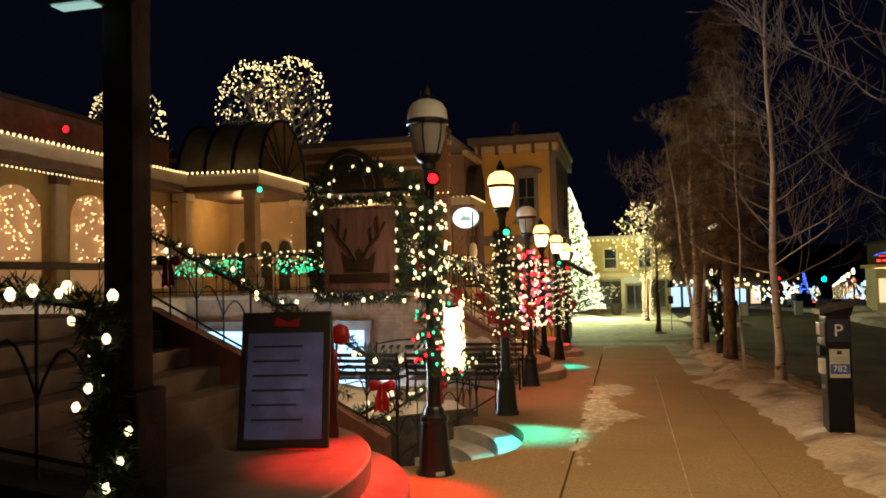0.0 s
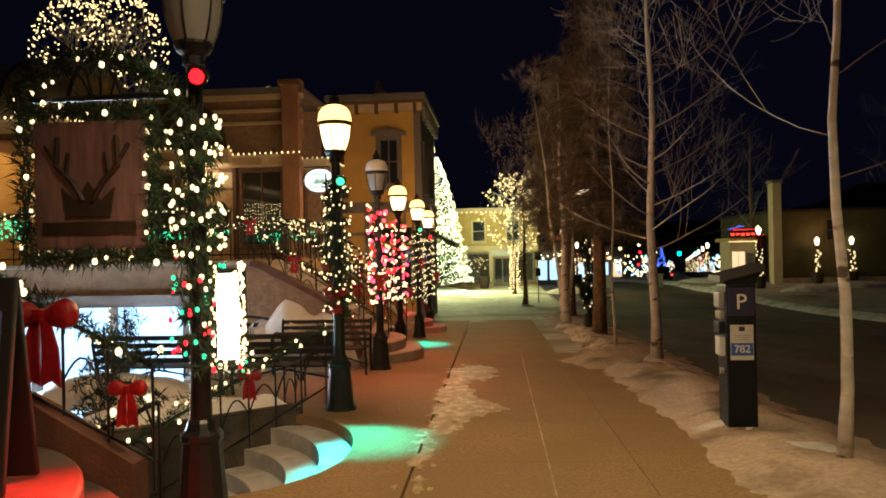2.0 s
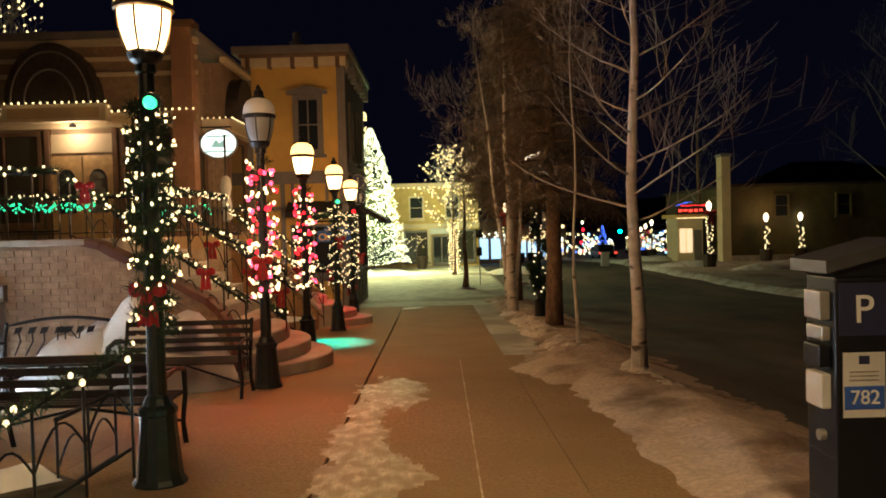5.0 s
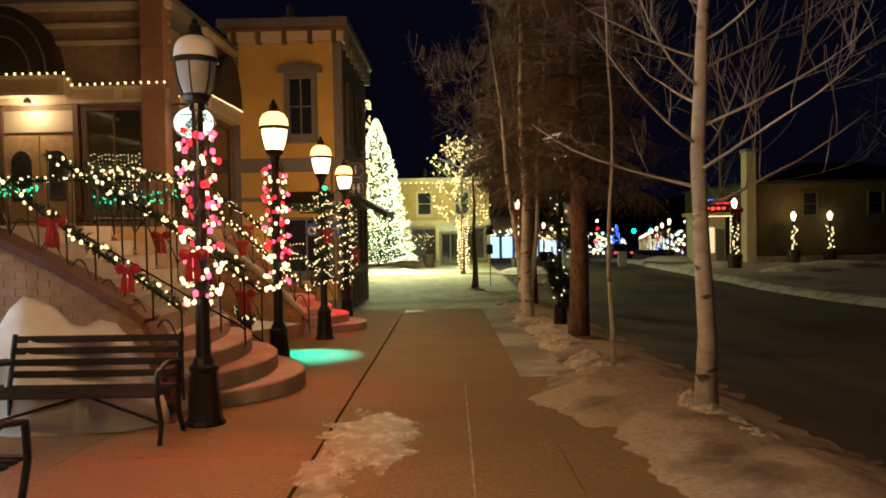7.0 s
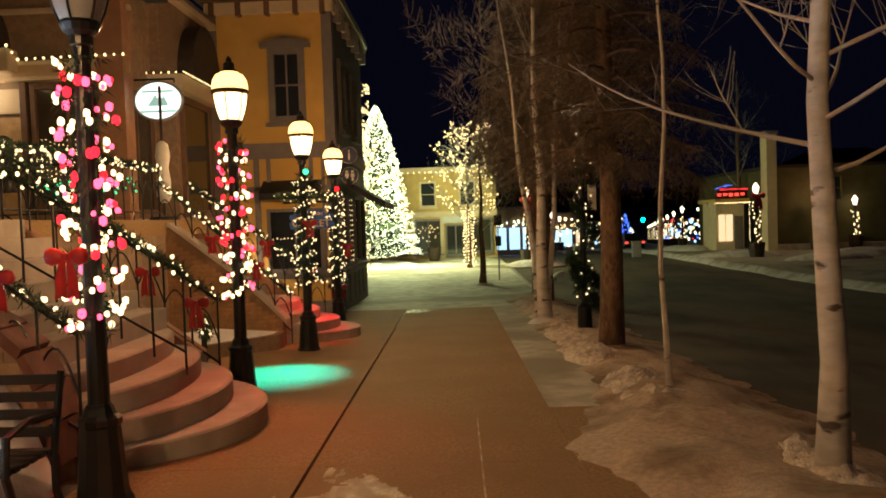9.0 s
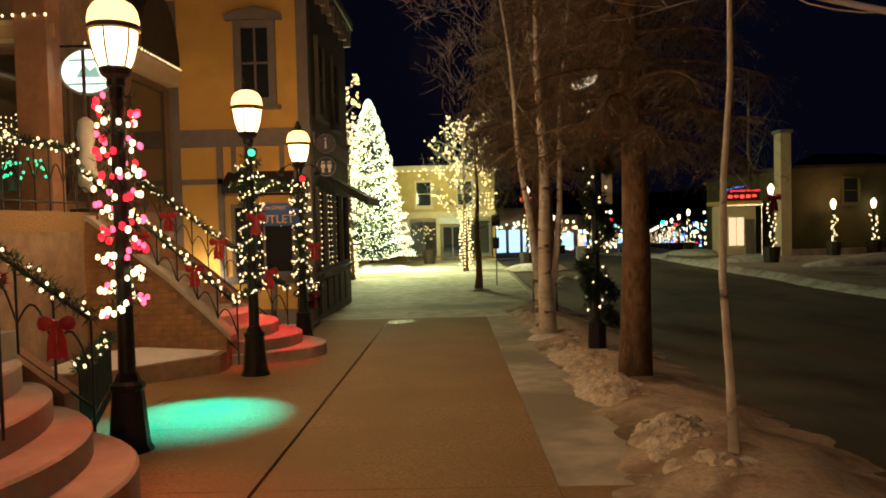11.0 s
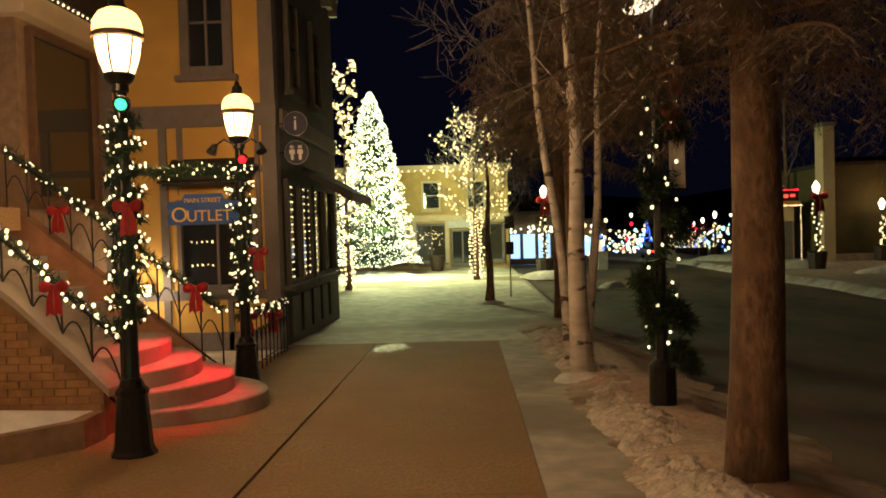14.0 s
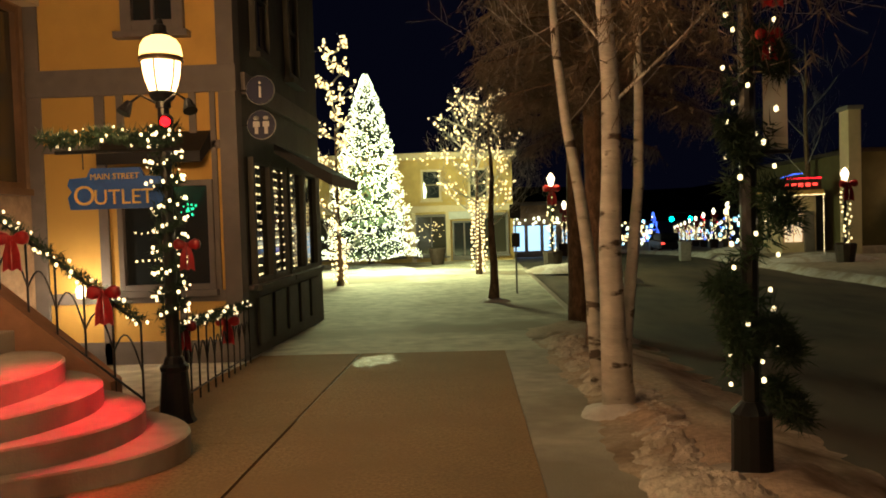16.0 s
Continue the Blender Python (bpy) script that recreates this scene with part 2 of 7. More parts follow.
def lathe(bm, prof, n=16, m=None, cap=True):
    """Turned shape round z from (radius, height) pairs."""
    rings = []
    for r, z in prof:
        ring = []
        for i in range(n):
            a = 2 * math.pi * (i + 0.5) / n
            v = Vector((r * math.cos(a), r * math.sin(a), z))
            ring.append(bm.verts.new(m @ v if m else v))
        rings.append(ring)
    for a, b in zip(rings, rings[1:]):
        for i in range(n):
            bm.faces.new((a[i], a[(i + 1) % n], b[(i + 1) % n], b[i]))
    if cap:
        bm.faces.new(rings[-1])
        bm.faces.new(list(reversed(rings[0])))
    return bm


def tube(bm, pts, radii, n=8):
    """Round bar along points, with a frame that is carried along without twist."""
    pts = [Vector(p) for p in pts]
    if not isinstance(radii, (list, tuple)):
        radii = [radii] * len(pts)
    rings, side = [], None
    for i, p in enumerate(pts):
        d = (pts[min(i + 1, len(pts) - 1)] - pts[max(i - 1, 0)]).normalized()
        side = d.orthogonal() if side is None else side - d * side.dot(d)
        side.normalize()
        other = d.cross(side)
        rings.append([bm.verts.new(p + radii[i] * (side * math.cos(2 * math.pi * k / n) + other * math.sin(2 * math.pi * k / n))) for k in range(n)])
    for a, b in zip(rings, rings[1:]):
        for i in range(n):
            bm.faces.new((a[i], a[(i + 1) % n], b[(i + 1) % n], b[i]))
    bm.faces.new(list(reversed(rings[0])))
    bm.faces.new(rings[-1])
    return bm


def prism(bm, poly, lo, hi, axis="z"):
    """Solid from a polygon: in xy between two heights, in xz between two y, or in yz between two x."""
    def at(p, h):
        return {"z": (p[0], p[1], h), "y": (p[0], h, p[1]), "x": (h, p[0], p[1])}[axis]
    a = [bm.verts.new(at(p, lo)) for p in poly]
    b = [bm.verts.new(at(p, hi)) for p in poly]
    k = len(poly)
    bm.faces.new(a), bm.faces.new(list(reversed(b)))
    for i in range(k):
        bm.faces.new((a[i], b[i], b[(i + 1) % k], a[(i + 1) % k]))
    bmesh.ops.recalc_face_normals(bm, faces=bm.faces)
    return bm


PHI = (1 + 5 ** 0.5) / 2
ICO_V = [Vector(v).normalized() for v in ((-1, PHI, 0), (1, PHI, 0), (-1, -PHI, 0), (1, -PHI, 0), (0, -1, PHI), (0, 1, PHI), (0, -1, -PHI), (0, 1, -PHI), (PHI, 0, -1), (PHI, 0, 1), (-PHI, 0, -1), (-PHI, 0, 1))]
ICO_F = ((0, 11, 5), (0, 5, 1), (0, 1, 7), (0, 7, 10), (0, 10, 11), (1, 5, 9), (5, 11, 4), (11, 10, 2), (10, 7, 6), (7, 1, 8), (3, 9, 4), (3, 4, 2), (3, 2, 6), (3, 6, 8), (3, 8, 9), (4, 9, 5), (2, 4, 11), (6, 2, 10), (8, 6, 7), (9, 8, 1))


def bulbs_mesh(name, places, r, material):
    """Small rounded bulbs as one mesh."""
    vs, fs = [], []
    for p in places:
        k = len(vs)
        rr = r * random.uniform(0.6, 1.08)
        vs += [(p[0] + v.x * rr, p[1] + v.y * rr, p[2] + v.z * rr * 1.3) for v in ICO_V]
        fs += [(k + a, k + b, k + c) for a, b, c in ICO_F]
    return raw(name, vs, fs, material)


def bulbs(name, places, r, material, parent, label="", single=False):
    """A string of bulbs: joined, or each bulb a part of its own."""
    if single:
        sizes = [bulbs_mesh("bulb", [(0, 0, 0)], r, material) for _ in range(3)]
        for i, p in enumerate(places):
            ob = new("bulb", sizes[i % 3])
            ob.parent, ob.location = parent, p
        return None
    ob = new(name, bulbs_mesh(name, places, r, material))
    ob.parent = parent
    ob["kind"] = "stuff"
    if label:
        ob["label"] = label
    return ob


def resample(pts, step):
    out = []
    pts = [Vector(p) for p in pts]
    for a, b in zip(pts, pts[1:]):
        k = max(1, int((b - a).length / step))
        out += [a.lerp(b, i / k) for i in range(k)]
    return out + [pts[-1]]


def needles(pts, radius, per, length, seed):
    """Bushy evergreen rope: short thin needles round a line. Returns verts and faces."""
    rnd = random.Random(seed)
    vs, fs = [], []
    for p in resample(pts, 0.05):
        fat = radius * (0.75 + 0.5 * noise.noise(p * 3.1 + Vector((seed, 0, 0))) + 0.2)
        for _ in range(int(per * 1.7)):
            d = Vector((rnd.gauss(0, 1), rnd.gauss(0, 1), rnd.gauss(0, 1))).normalized()
            o = p + d * fat * rnd.uniform(0.1, 0.8) + Vector((rnd.uniform(-0.03, 0.03), rnd.uniform(-0.03, 0.03), 0))
            t = (d + Vector((rnd.gauss(0, 0.6), rnd.gauss(0, 0.6), rnd.gauss(0, 0.6)))).normalized()
            s = t.orthogonal().normalized() * length * 0.085
            e = o + t * length * rnd.uniform(0.6, 1.3)
            k = len(vs)
            vs += [o - s, o + s, e]
            fs.append((k, k + 1, k + 2))
    return vs, fs


def garland_parts(parent, pts, radius=0.07, per=26, length=0.07, seed=1, bulb=(), bulb_r=0.02, spread=0.9, every=0.16):
    """Needle rope along a line and its strings of bulbs under a parent."""
    vs, fs = needles(pts, radius, per, length, seed)
    g = new("greenery", raw("greenery", vs, fs, NEEDLE))
    g.parent = parent
    g["kind"] = "stuff"
    rnd = random.Random(seed + 5)
    sets = {}
    for p in resample(pts, every):
        m = rnd.choice(bulb)
        d = Vector((rnd.gauss(0, 1), rnd.gauss(0, 1), rnd.gauss(0, 1))).normalized()
        sets.setdefault(m.name, (m, []))[1].append(p + d * radius * spread)
    for m, places in sets.values():
        bulbs("light_string", places, bulb_r, m, parent, single=True)


def bow(name, x, y, z, s, label="red ribbon bow tied on evergreen garland", face=-90):
    s *= 0.9
    t = thing(name, x, y, z, label, "bow", "red bows")
    m = Matrix.Rotation(radians(face + 90), 4, "Z")
    for sx in (-1, 1):
        bm = B()
        loop = [(0.05, -0.10), (0.30, -0.30), (0.72, -0.42), (1.02, -0.28), (1.10, 0.05), (1.0, 0.36), (0.70, 0.50), (0.30, 0.34), (0.05, 0.12)]
        rings = []
        for w, k in ((-0.30, 0.80), (-0.16, 1.0), (0.10, 1.0), (0.22, 0.8)):
            rings.append([bm.verts.new(m @ Vector((sx * s * (0.5 + (a - 0.5) * k), w * s * (0.5 + 0.6 * a), s * b * k))) for a, b in loop])
        for ra, rb in zip(rings, rings[1:]):
            for i in range(9):
                bm.faces.new((ra[i], ra[(i + 1) % 9], rb[(i + 1) % 9], rb[i]))
        bm.faces.new(rings[0]), bm.faces.new(list(reversed(rings[-1])))
        bmesh.ops.recalc_face_normals(bm, faces=bm.faces)
        part("loop", bm, RIBBON, t, smooth=True)
        bm = B()
        pts = [(sx * 0.02 * s, 0.0), (sx * 0.05 * s, -1.0 * s), (sx * 0.02 * s, -2.1 * s), (sx * 0.30 * s, -1.95 * s), (sx * 0.62 * s, -2.15 * s), (sx * 0.55 * s, -1.0 * s), (sx * 0.25 * s, 0.0)]
        lo = [bm.verts.new(m @ Vector((a, (-0.16 + 0.10 * math.sin(b / s * 3)) * s, b))) for a, b in pts]
        hi = [bm.verts.new(m @ Vector((a, (-0.06 + 0.10 * math.sin(b / s * 3)) * s, b))) for a, b in pts]
        bm.faces.new(lo), bm.faces.new(list(reversed(hi)))
        for i in range(7):
            bm.faces.new((lo[i], hi[i], hi[(i + 1) % 7], lo[(i + 1) % 7]))
        bmesh.ops.recalc_face_normals(bm, faces=bm.faces)
        part("tail", bm, RIBBON, t)
    bm = B()
    box(bm, -0.14 * s, 0.14 * s, -0.33 * s, 0.2 * s, -0.16 * s, 0.2 * s, 0.03 * s, m)
    part("knot", bm, RIBBON, t)
    return t


def lamp_light(x, y, z, watts, colour=(1.0, 0.56, 0.245), size=0.12):
    d = bpy.data.lights.new("lamp_light", "POINT")
    d.energy, d.color, d.shadow_soft_size = watts, colour, size
    ob = new("lamp_light", d)
    ob.location = (x, y, z)
    return ob


def flood_light(eye, target, watts, colour, angle=48, blend=0.6):
    d = bpy.data.lights.new("flood_light", "SPOT")
    d.energy, d.color, d.shadow_soft_size = watts, colour, 0.04
    d.spot_size, d.spot_blend = radians(angle), blend
    ob = new("flood_light", d)
    ob.matrix_basis = look(eye, target)
    return ob


# ---------------------------------------------------------------- lights of the place
LAMP_ROW = [(-1.80, 6.95, 0), (-1.78, 10.95, 1), (-1.95, 14.95, 0), (-2.08, 18.5, 1), (-2.08, 22.2, 1), (-2.12, 25.45, 1)]
for lx, ly, on in LAMP_ROW:
    if on:
        lamp_light(lx, ly, ground_z(ly) + 3.12, 340 if ly < 12 else 228)
flood_light((2.4, -4.5, ground_z(-4.5) + 4.6), (0.8, 8.6, 0.0), 900, (1.0, 0.56, 0.22), 50, 1.0)
flood_light((1.0, 4.0, 5.7), (-0.1, 7.4, -0.1), 1150, (1.0, 0.76, 0.40), 72, 1.0)
flood_light((-1.76, 6.72, 2.25), (-2.0, 5.9, 0.0), 1250, (1.0, 0.003, 0.003), 50, 0.8)
flood_light((-1.74, 10.75, 2.25), (-1.25, 9.3, -0.3), 3900, (0.0, 1.0, 0.92), 31, 1.0)
flood_light((-1.84, 14.65, 2.0), (-1.4, 13.1, -0.5), 130, (1.0, 0.05, 0.02), 76, 1.0)
flood_light((-1.95, 18.2, 1.9), (-1.5, 16.6, -0.2), 120, (1.0, 0.05, 0.02), 76, 1.0)
flood_light((-1.94, 21.8, 1.85), (-1.95, 19.8, -0.7), 2500, (0.0, 1.0, 0.95), 33, 1.0)
flood_light((-1.9, 25.05, 1.65), (-2.35, 24.0, -0.2), 620, (1.0, 0.004, 0.03), 44, 1.0)
# Added unseen lamp that stands for the summed light of the spruce bulbs.
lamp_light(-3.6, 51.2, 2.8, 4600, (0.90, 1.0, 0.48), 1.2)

# ---------------------------------------------------------------- ground
def sheet(name, xs, ys, dz, material, label, category, bumpiness=0.0):
    vs, fs = [], []
    for y in ys:
        for x in xs:
            vs.append((x, y, ground_z(y) + dz + (bumpiness * noise.noise((x * 0.7, y * 0.7, 3.0)) if bumpiness else 0)))
    w = len(xs)
    for j in range(len(ys) - 1):
        for i in range(w - 1):
            fs.append((j * w + i, j * w + i + 1, (j + 1) * w + i + 1, (j + 1) * w + i))
    return tagged(new(name, raw(name, vs, fs, material, True)), label, category, kind="structure")


YS = [-30, -20, -12, -6] + [i * 1.0 for i in range(-4, 60)] + [65, 75, 90, 120, 160, 250, 600, 2500]
sheet("ground", [-600, -60, -30, -12, -2.4, 2.7, 30, 600], YS, -1.75, DIRT, "dark ground under the street and terraces", "ground")
sheet("road", [2.72, 4, 6, 8, 10, 12.3], YS, -0.13, ASPHALT, "dark asphalt road dusted with packed snow", "road")
sheet("far_pavement", [12.3, 14, 18, 30, 80, 400], YS, -0.02, SNOWY, "snow-covered pavement across the road", "pavement", 0.12)
sheet("plaza", [-60, -20, -8, -5.7, -4, -2, 0, 1.2, 2.72], [25.45, 26, 27, 28, 29] + [i * 1.0 for i in range(30, 60)] + [65, 75, 90, 120, 160, 250, 600], -0.012, PLAZA, "snow-dusted concrete plaza at the street corner", "pavement")
pavement = sheet("pavement", [-1.02, 0, 1.0, 2.72], [-30, -12] + [i * 1.0 for i in range(-6, 31)], -0.05, CONCRETE_DARK, "concrete pavement of large slabs with sanded joints", "pavement")
bm = B()
for y0, y1 in zip(YS[4:60], YS[5:61]):
    prism(bm, [(y0, ground_z(y0) - 0.3), (y1, ground_z(y1) - 0.3), (y1, ground_z(y1) + 0.012), (y0, ground_z(y0) + 0.012)], 2.66, 2.80, "x")
solid("kerb", bm, STEP, "worn concrete kerb beside the road", "kerb", "structure")

# court floor and its walls
block_z = -1.62
solid("court_floor", box(B(), -9.5, -2.4, 7.2, 15.3, block_z - 0.2, block_z), PAVER, "brick paved floor of the sunken court", "floor", "structure")
snow_drift = B()
gx, gy = 26, 14
grid = [[snow_drift.verts.new((-8.6 + 5.6 * i / gx, 10.9 + 3.2 * j / gy, block_z + 0.42 * max(0, math.sin(math.pi * i / gx) * math.sin(math.pi * j / gy)) ** 0.6 * (0.7 + 0.6 * noise.noise((i * 0.35, j * 0.4, 2))))) for j in range(gy + 1)] for i in range(gx + 1)]
for i in range(gx):
    for j in range(gy):
        snow_drift.faces.new((grid[i][j], grid[i + 1][j], grid[i + 1][j + 1], grid[i][j + 1]))
solid("snow_drift", snow_drift, SNOW_CLEAN, "clean snow drift lying in the sunken court", "snow", "stuff", smooth=True)


def ellipse(cx, cy, a, b, n=28, t0=-0.5, t1=0.5):
    return [(cx + a * math.cos(math.pi * (t0 + (t1 - t0) * i / n)), cy + b * math.sin(math.pi * (t0 + (t1 - t0) * i / n))) for i in range(n + 1)]


def rounded_stair(name, cx, cy, a, b, count, foot, rise, run, label, material=None):
    """Half-round steps that bulge on to the pavement; each one a part."""
    t = thing(name, cx, cy, foot, label, "steps", kind="structure")
    for k in range(count):
        bm = B()
        pts = ellipse(0, 0, a - run * k, b - 0.02 * k)
        lo = -0.35 if k == 0 else rise * k + 0.001
        ring = [(x, y) for x, y in pts]
        inner = [(x - 0.022, y) for x, y in pts]
        n = len(pts)
        v0 = [bm.verts.new((x, y, lo)) for x, y in ring]
        v1 = [bm.verts.new((x, y, rise * (k + 1) - 0.016)) for x, y in ring]
        v2 = [bm.verts.new((x, y, rise * (k + 1))) for x, y in inner]
        for i in range(n - 1):
            bm.faces.new((v0[i], v0[i + 1], v1[i + 1], v1[i]))
            bm.faces.new((v1[i], v1[i + 1], v2[i + 1], v2[i]))
        bm.faces.new(v2)
        part("step", bm, material or STEP, t)
    return t


def flight(name, x0, x1, y0, y1, z0, z1, label, material=None):
    """Straight flight that climbs toward -x between two cheek walls."""
    n = max(1, round((z1 - z0) / 0.18))
    t = thing(name, x0, (y0 + y1) / 2, z0, label, "steps", kind="structure")
    for k in range(n):
        xa = (x1 - x0) * k / n
        bm = box(B(), x1 - x0 - 0.02, xa, -(y1 - y0) / 2, (y1 - y0) / 2, (z1 - z0) * k / n - (0.4 if k == 0 else -0.001), (z1 - z0) * (k + 1) / n, 0.008)
        part("step", bm, material or STEP, t)
    return t


TERRACE = 1.33
GA, GB, GC = ground_z(16.9), ground_z(24.1), ground_z(5.2)
rounded_stair("stairs_middle", -2.85, 16.88, 1.40, 1.42, 4, GA + 0.02, 0.175, 0.325, "rounded concrete steps tinted by a red flood lamp")
flight("stairs_middle_flight", -2.75, -4.45, 15.56, 18.2, GA + 0.74, TERRACE, "straight concrete flight up to the terrace")
rounded_stair("stairs_far", -3.3, 24.1, 1.77, 1.12, 4, GB + 0.01, 0.168, 0.36, "rounded concrete steps lit bright red")
flight("stairs_far_flight", -3.45, -5.3, 23.05, 25.2, GB + 0.68, TERRACE, "straight concrete flight with snowy treads")
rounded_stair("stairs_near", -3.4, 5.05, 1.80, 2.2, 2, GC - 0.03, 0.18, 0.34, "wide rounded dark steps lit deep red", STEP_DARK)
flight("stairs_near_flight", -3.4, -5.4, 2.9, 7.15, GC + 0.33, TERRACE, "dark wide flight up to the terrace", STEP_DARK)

# steps down to the court: arcs cut into the pavement, each lower one set back
def court_arc(k, n=28):
    """Outline of one court step: straight sides from the back, and a rounded front."""
    cx, cy, a = -2.5 - 0.30 * k, 8.6, 1.25
    pts = []
    for i in range(n + 1):
        u = math.pi * (i / n - 0.5)
        b = (2.08 - 0.17 * k) if u > 0 else (1.42 - 0.10 * k)
        pts.append((cx + a * math.cos(u), cy + b * math.sin(u)))
    return [(-5.4, pts[0][1])] + pts + [(-5.4, pts[-1][1])]


t = thing("stairs_down", 0, 0, ground_z(8.85), "snow-dusted rounded concrete steps down to a court", "steps", kind="structure")
for k in range(7):
    top = -0.17 * (k + 1)
    outer, inner = court_arc(k), court_arc(k + 1)
    bm = B()
    for i in range(len(outer) - 1):
        q = [outer[i], outer[i + 1], inner[i + 1], inner[i]]
        lo_ = [bm.verts.new((x, y, -1.7)) for x, y in q]
        hi_ = [bm.verts.new((x, y, top)) for x, y in q]
        bm.faces.new(hi_)
        bm.faces.new((lo_[2], lo_[3], hi_[3], hi_[2]))
        bm.faces.new((lo_[0], lo_[1], hi_[1], hi_[0]))
    bmesh.ops.remove_doubles(bm, verts=bm.verts[:], dist=0.0005)
    bmesh.ops.recalc_face_normals(bm, faces=bm.faces)
    part("step", bm, STEP_SNOW, t)


# ---------------------------------------------------------------- walls of terraces and stairs
def wall_xz(name, poly, y0, y1, material, label, kind="structure"):
    return solid(name, prism(B(), poly, y0, y1, "y"), material, label, "wall", kind)


SLOPE_TOP = [(-4.3, TERRACE - 0.06), (-4.05, 1.2), (-3.9, 1.11), (-3.4, 0.86), (-3.0, 0.63), (-2.76, 0.49), (-2.62, 0.36), (-2.52, 0.15), (-2.45, -0.08), (-2.42, -0.35)]
wall_xz("wall_terrace_front", [(-16, -1.7), (-2.42, -1.7)] + list(reversed(SLOPE_TOP)) + [(-16, TERRACE - 0.06)], 15.3, 15.55, RETAIN, "weathered tan retaining wall of the terrace")
bm = B()
for (xa, za), (xb, zb) in zip(SLOPE_TOP, SLOPE_TOP[1:]):
    nrm = Vector((za - zb, xb - xa)).normalized() * 0.10
    prism(bm, [(xa, za + 0.006), (xb, zb + 0.006), (xb + nrm.x * 0.6, zb + nrm.y), (xa + nrm.x * 0.6, za + nrm.y)], 15.24, 15.6, "y")
solid("stair_stringer", bm, DARK_RED, "dark red capping on the curved stair wall", "coping", "structure")
wall_xz("wall_stair_middle", [(-4.6, -1.7), (-2.42, -1.7), (-2.42, -0.1), (-4.25, TERRACE - 0.06), (-4.6, TERRACE - 0.06)], 18.2, 18.42, PLASTER_RED, "reddish cheek wall beside the steps")
wall_xz("wall_stair_far_north", [(-5.6, -1.7), (-2.6, -1.7), (-2.6, -0.45), (-4.75, TERRACE), (-5.6, TERRACE)], 25.2, 25.42, PLASTER_RED, "reddish cheek wall beside the far steps")
cheek_b = wall_xz("wall_stair_far", [(-5.0, -1.7), (-2.62, -1.7), (-2.62, -0.34), (-2.86, -0.14), (-3.37, 0.36), (-4.4, TERRACE - 0.15), (-5.0, TERRACE - 0.06)], 22.84, 23.05, MORTAR, "brown brick cheek wall with a sloping top")
wall_xz("wall_stair_near", [(-5.6, -1.7), (-2.34, -1.7), (-2.34, 0.10), (-3.0, 0.48), (-4.9, TERRACE + 0.05), (-5.6, TERRACE + 0.05)], 7.16, 7.36, DARK_RED, "dark red cheek wall beside the near steps")
wall_xz("wall_stair_near_south", [(-5.6, -1.0), (-2.4, -1.0), (-2.4, 0.62), (-5.2, 1.0), (-5.6, TERRACE + 0.05)], 3.1, 3.4, ROUGHSTONE, "dark stone cheek wall beside the near steps")
wall_xz("wall_court_north", [(-4.9, -1.7), (-2.12, -1.7), (-2.12, -0.40), (-4.9, -0.40)], 10.55, 10.8, ROUGHSTONE, "rough dark stone wall beside the court steps")
bm = prism(B(), [(-2.16, 10.66), (-4.35, 8.73), (-4.75, 9.18), (-2.56, 10.98)], -1.7, -0.20)
bmesh.ops.bevel(bm, geom=[e for e in bm.edges if min(v.co.z for v in e.verts) > -0.3], offset=0.03, segments=2, affect="EDGES")
solid("wall_court_stair", bm, ROUGHSTONE, "dark rough stone wall slanting beside the court steps", "wall", "structure")
bm = B()
grid = []
for i in range(31):
    a_, b_ = Vector((-2.30, 10.68)).lerp(Vector((-4.40, 8.86)), i / 30), Vector((-2.55, 10.95)).lerp(Vector((-4.72, 9.16)), i / 30)
    row = []
    for j in range(9):
        p = a_.lerp(b_, j / 8)
        row.append(bm.verts.new((p.x, p.y, -0.205 + 0.16 * max(0.0, math.sin(math.pi * j / 8)) ** 0.6 * max(0.0, math.sin(math.pi * i / 30)) ** 0.4 * (1 + 0.6 * noise.noise((p.x * 3, p.y * 3, 1))))))
    grid.append(row)
for i in range(30):
    for j in range(8):
        bm.faces.new((grid[i][j], grid[i + 1][j], grid[i + 1][j + 1], grid[i][j + 1]))
solid("snow_cap", bm, SNOW_CLEAN, "thick snow lying on top of the slanting stone wall", "snow", "stuff", smooth=True)
solid("wall_court_east", box(B(), -2.45, -2.25, 10.8, 15.3, -1.7, ground_z(15)), ROUGHSTONE, "rough stone wall of the court", "wall", "structure")
solid("landing_far", box(B(), -3.5, -3.3, 23.05, 25.15, GB + 0.3, GB + 0.682), STEP, "snowy landing of the far steps", "landing", "structure")
solid("terrace_middle", box(B(), -16, -4.45, 15.55, 24.8, TERRACE - 0.25, TERRACE), CONCRETE, "terrace floor with thin snow", "floor", "structure")
solid("wall_terrace_east", box(B(), -4.65, -4.47, 18.42, 22.84, -1.7, TERRACE - 0.25), RETAIN, "tan retaining wall under the terrace", "wall", "structure")
solid("terrace_near", box(B(), -16, -5.4, -6, 7.16, TERRACE - 0.25, TERRACE), CONCRETE, "dark near terrace floor", "floor", "structure")
solid("wall_terrace_near", box(B(), -5.6, -5.4, -6, 2.7, -1.0, TERRACE - 0.25), RETAIN, "dark retaining wall of the near terrace", "wall", "structure")
solid("terrace_bridge", box(B(), -16, -9.5, 7.16, 15.3, TERRACE - 0.25, TERRACE), CONCRETE, "terrace floor beside the court", "floor", "structure")
solid("wall_court_west", box(B(), -9.7, -9.5, 7.36, 15.3, -1.7, TERRACE - 0.25), RETAIN, "tan wall of the sunken court", "wall", "structure")
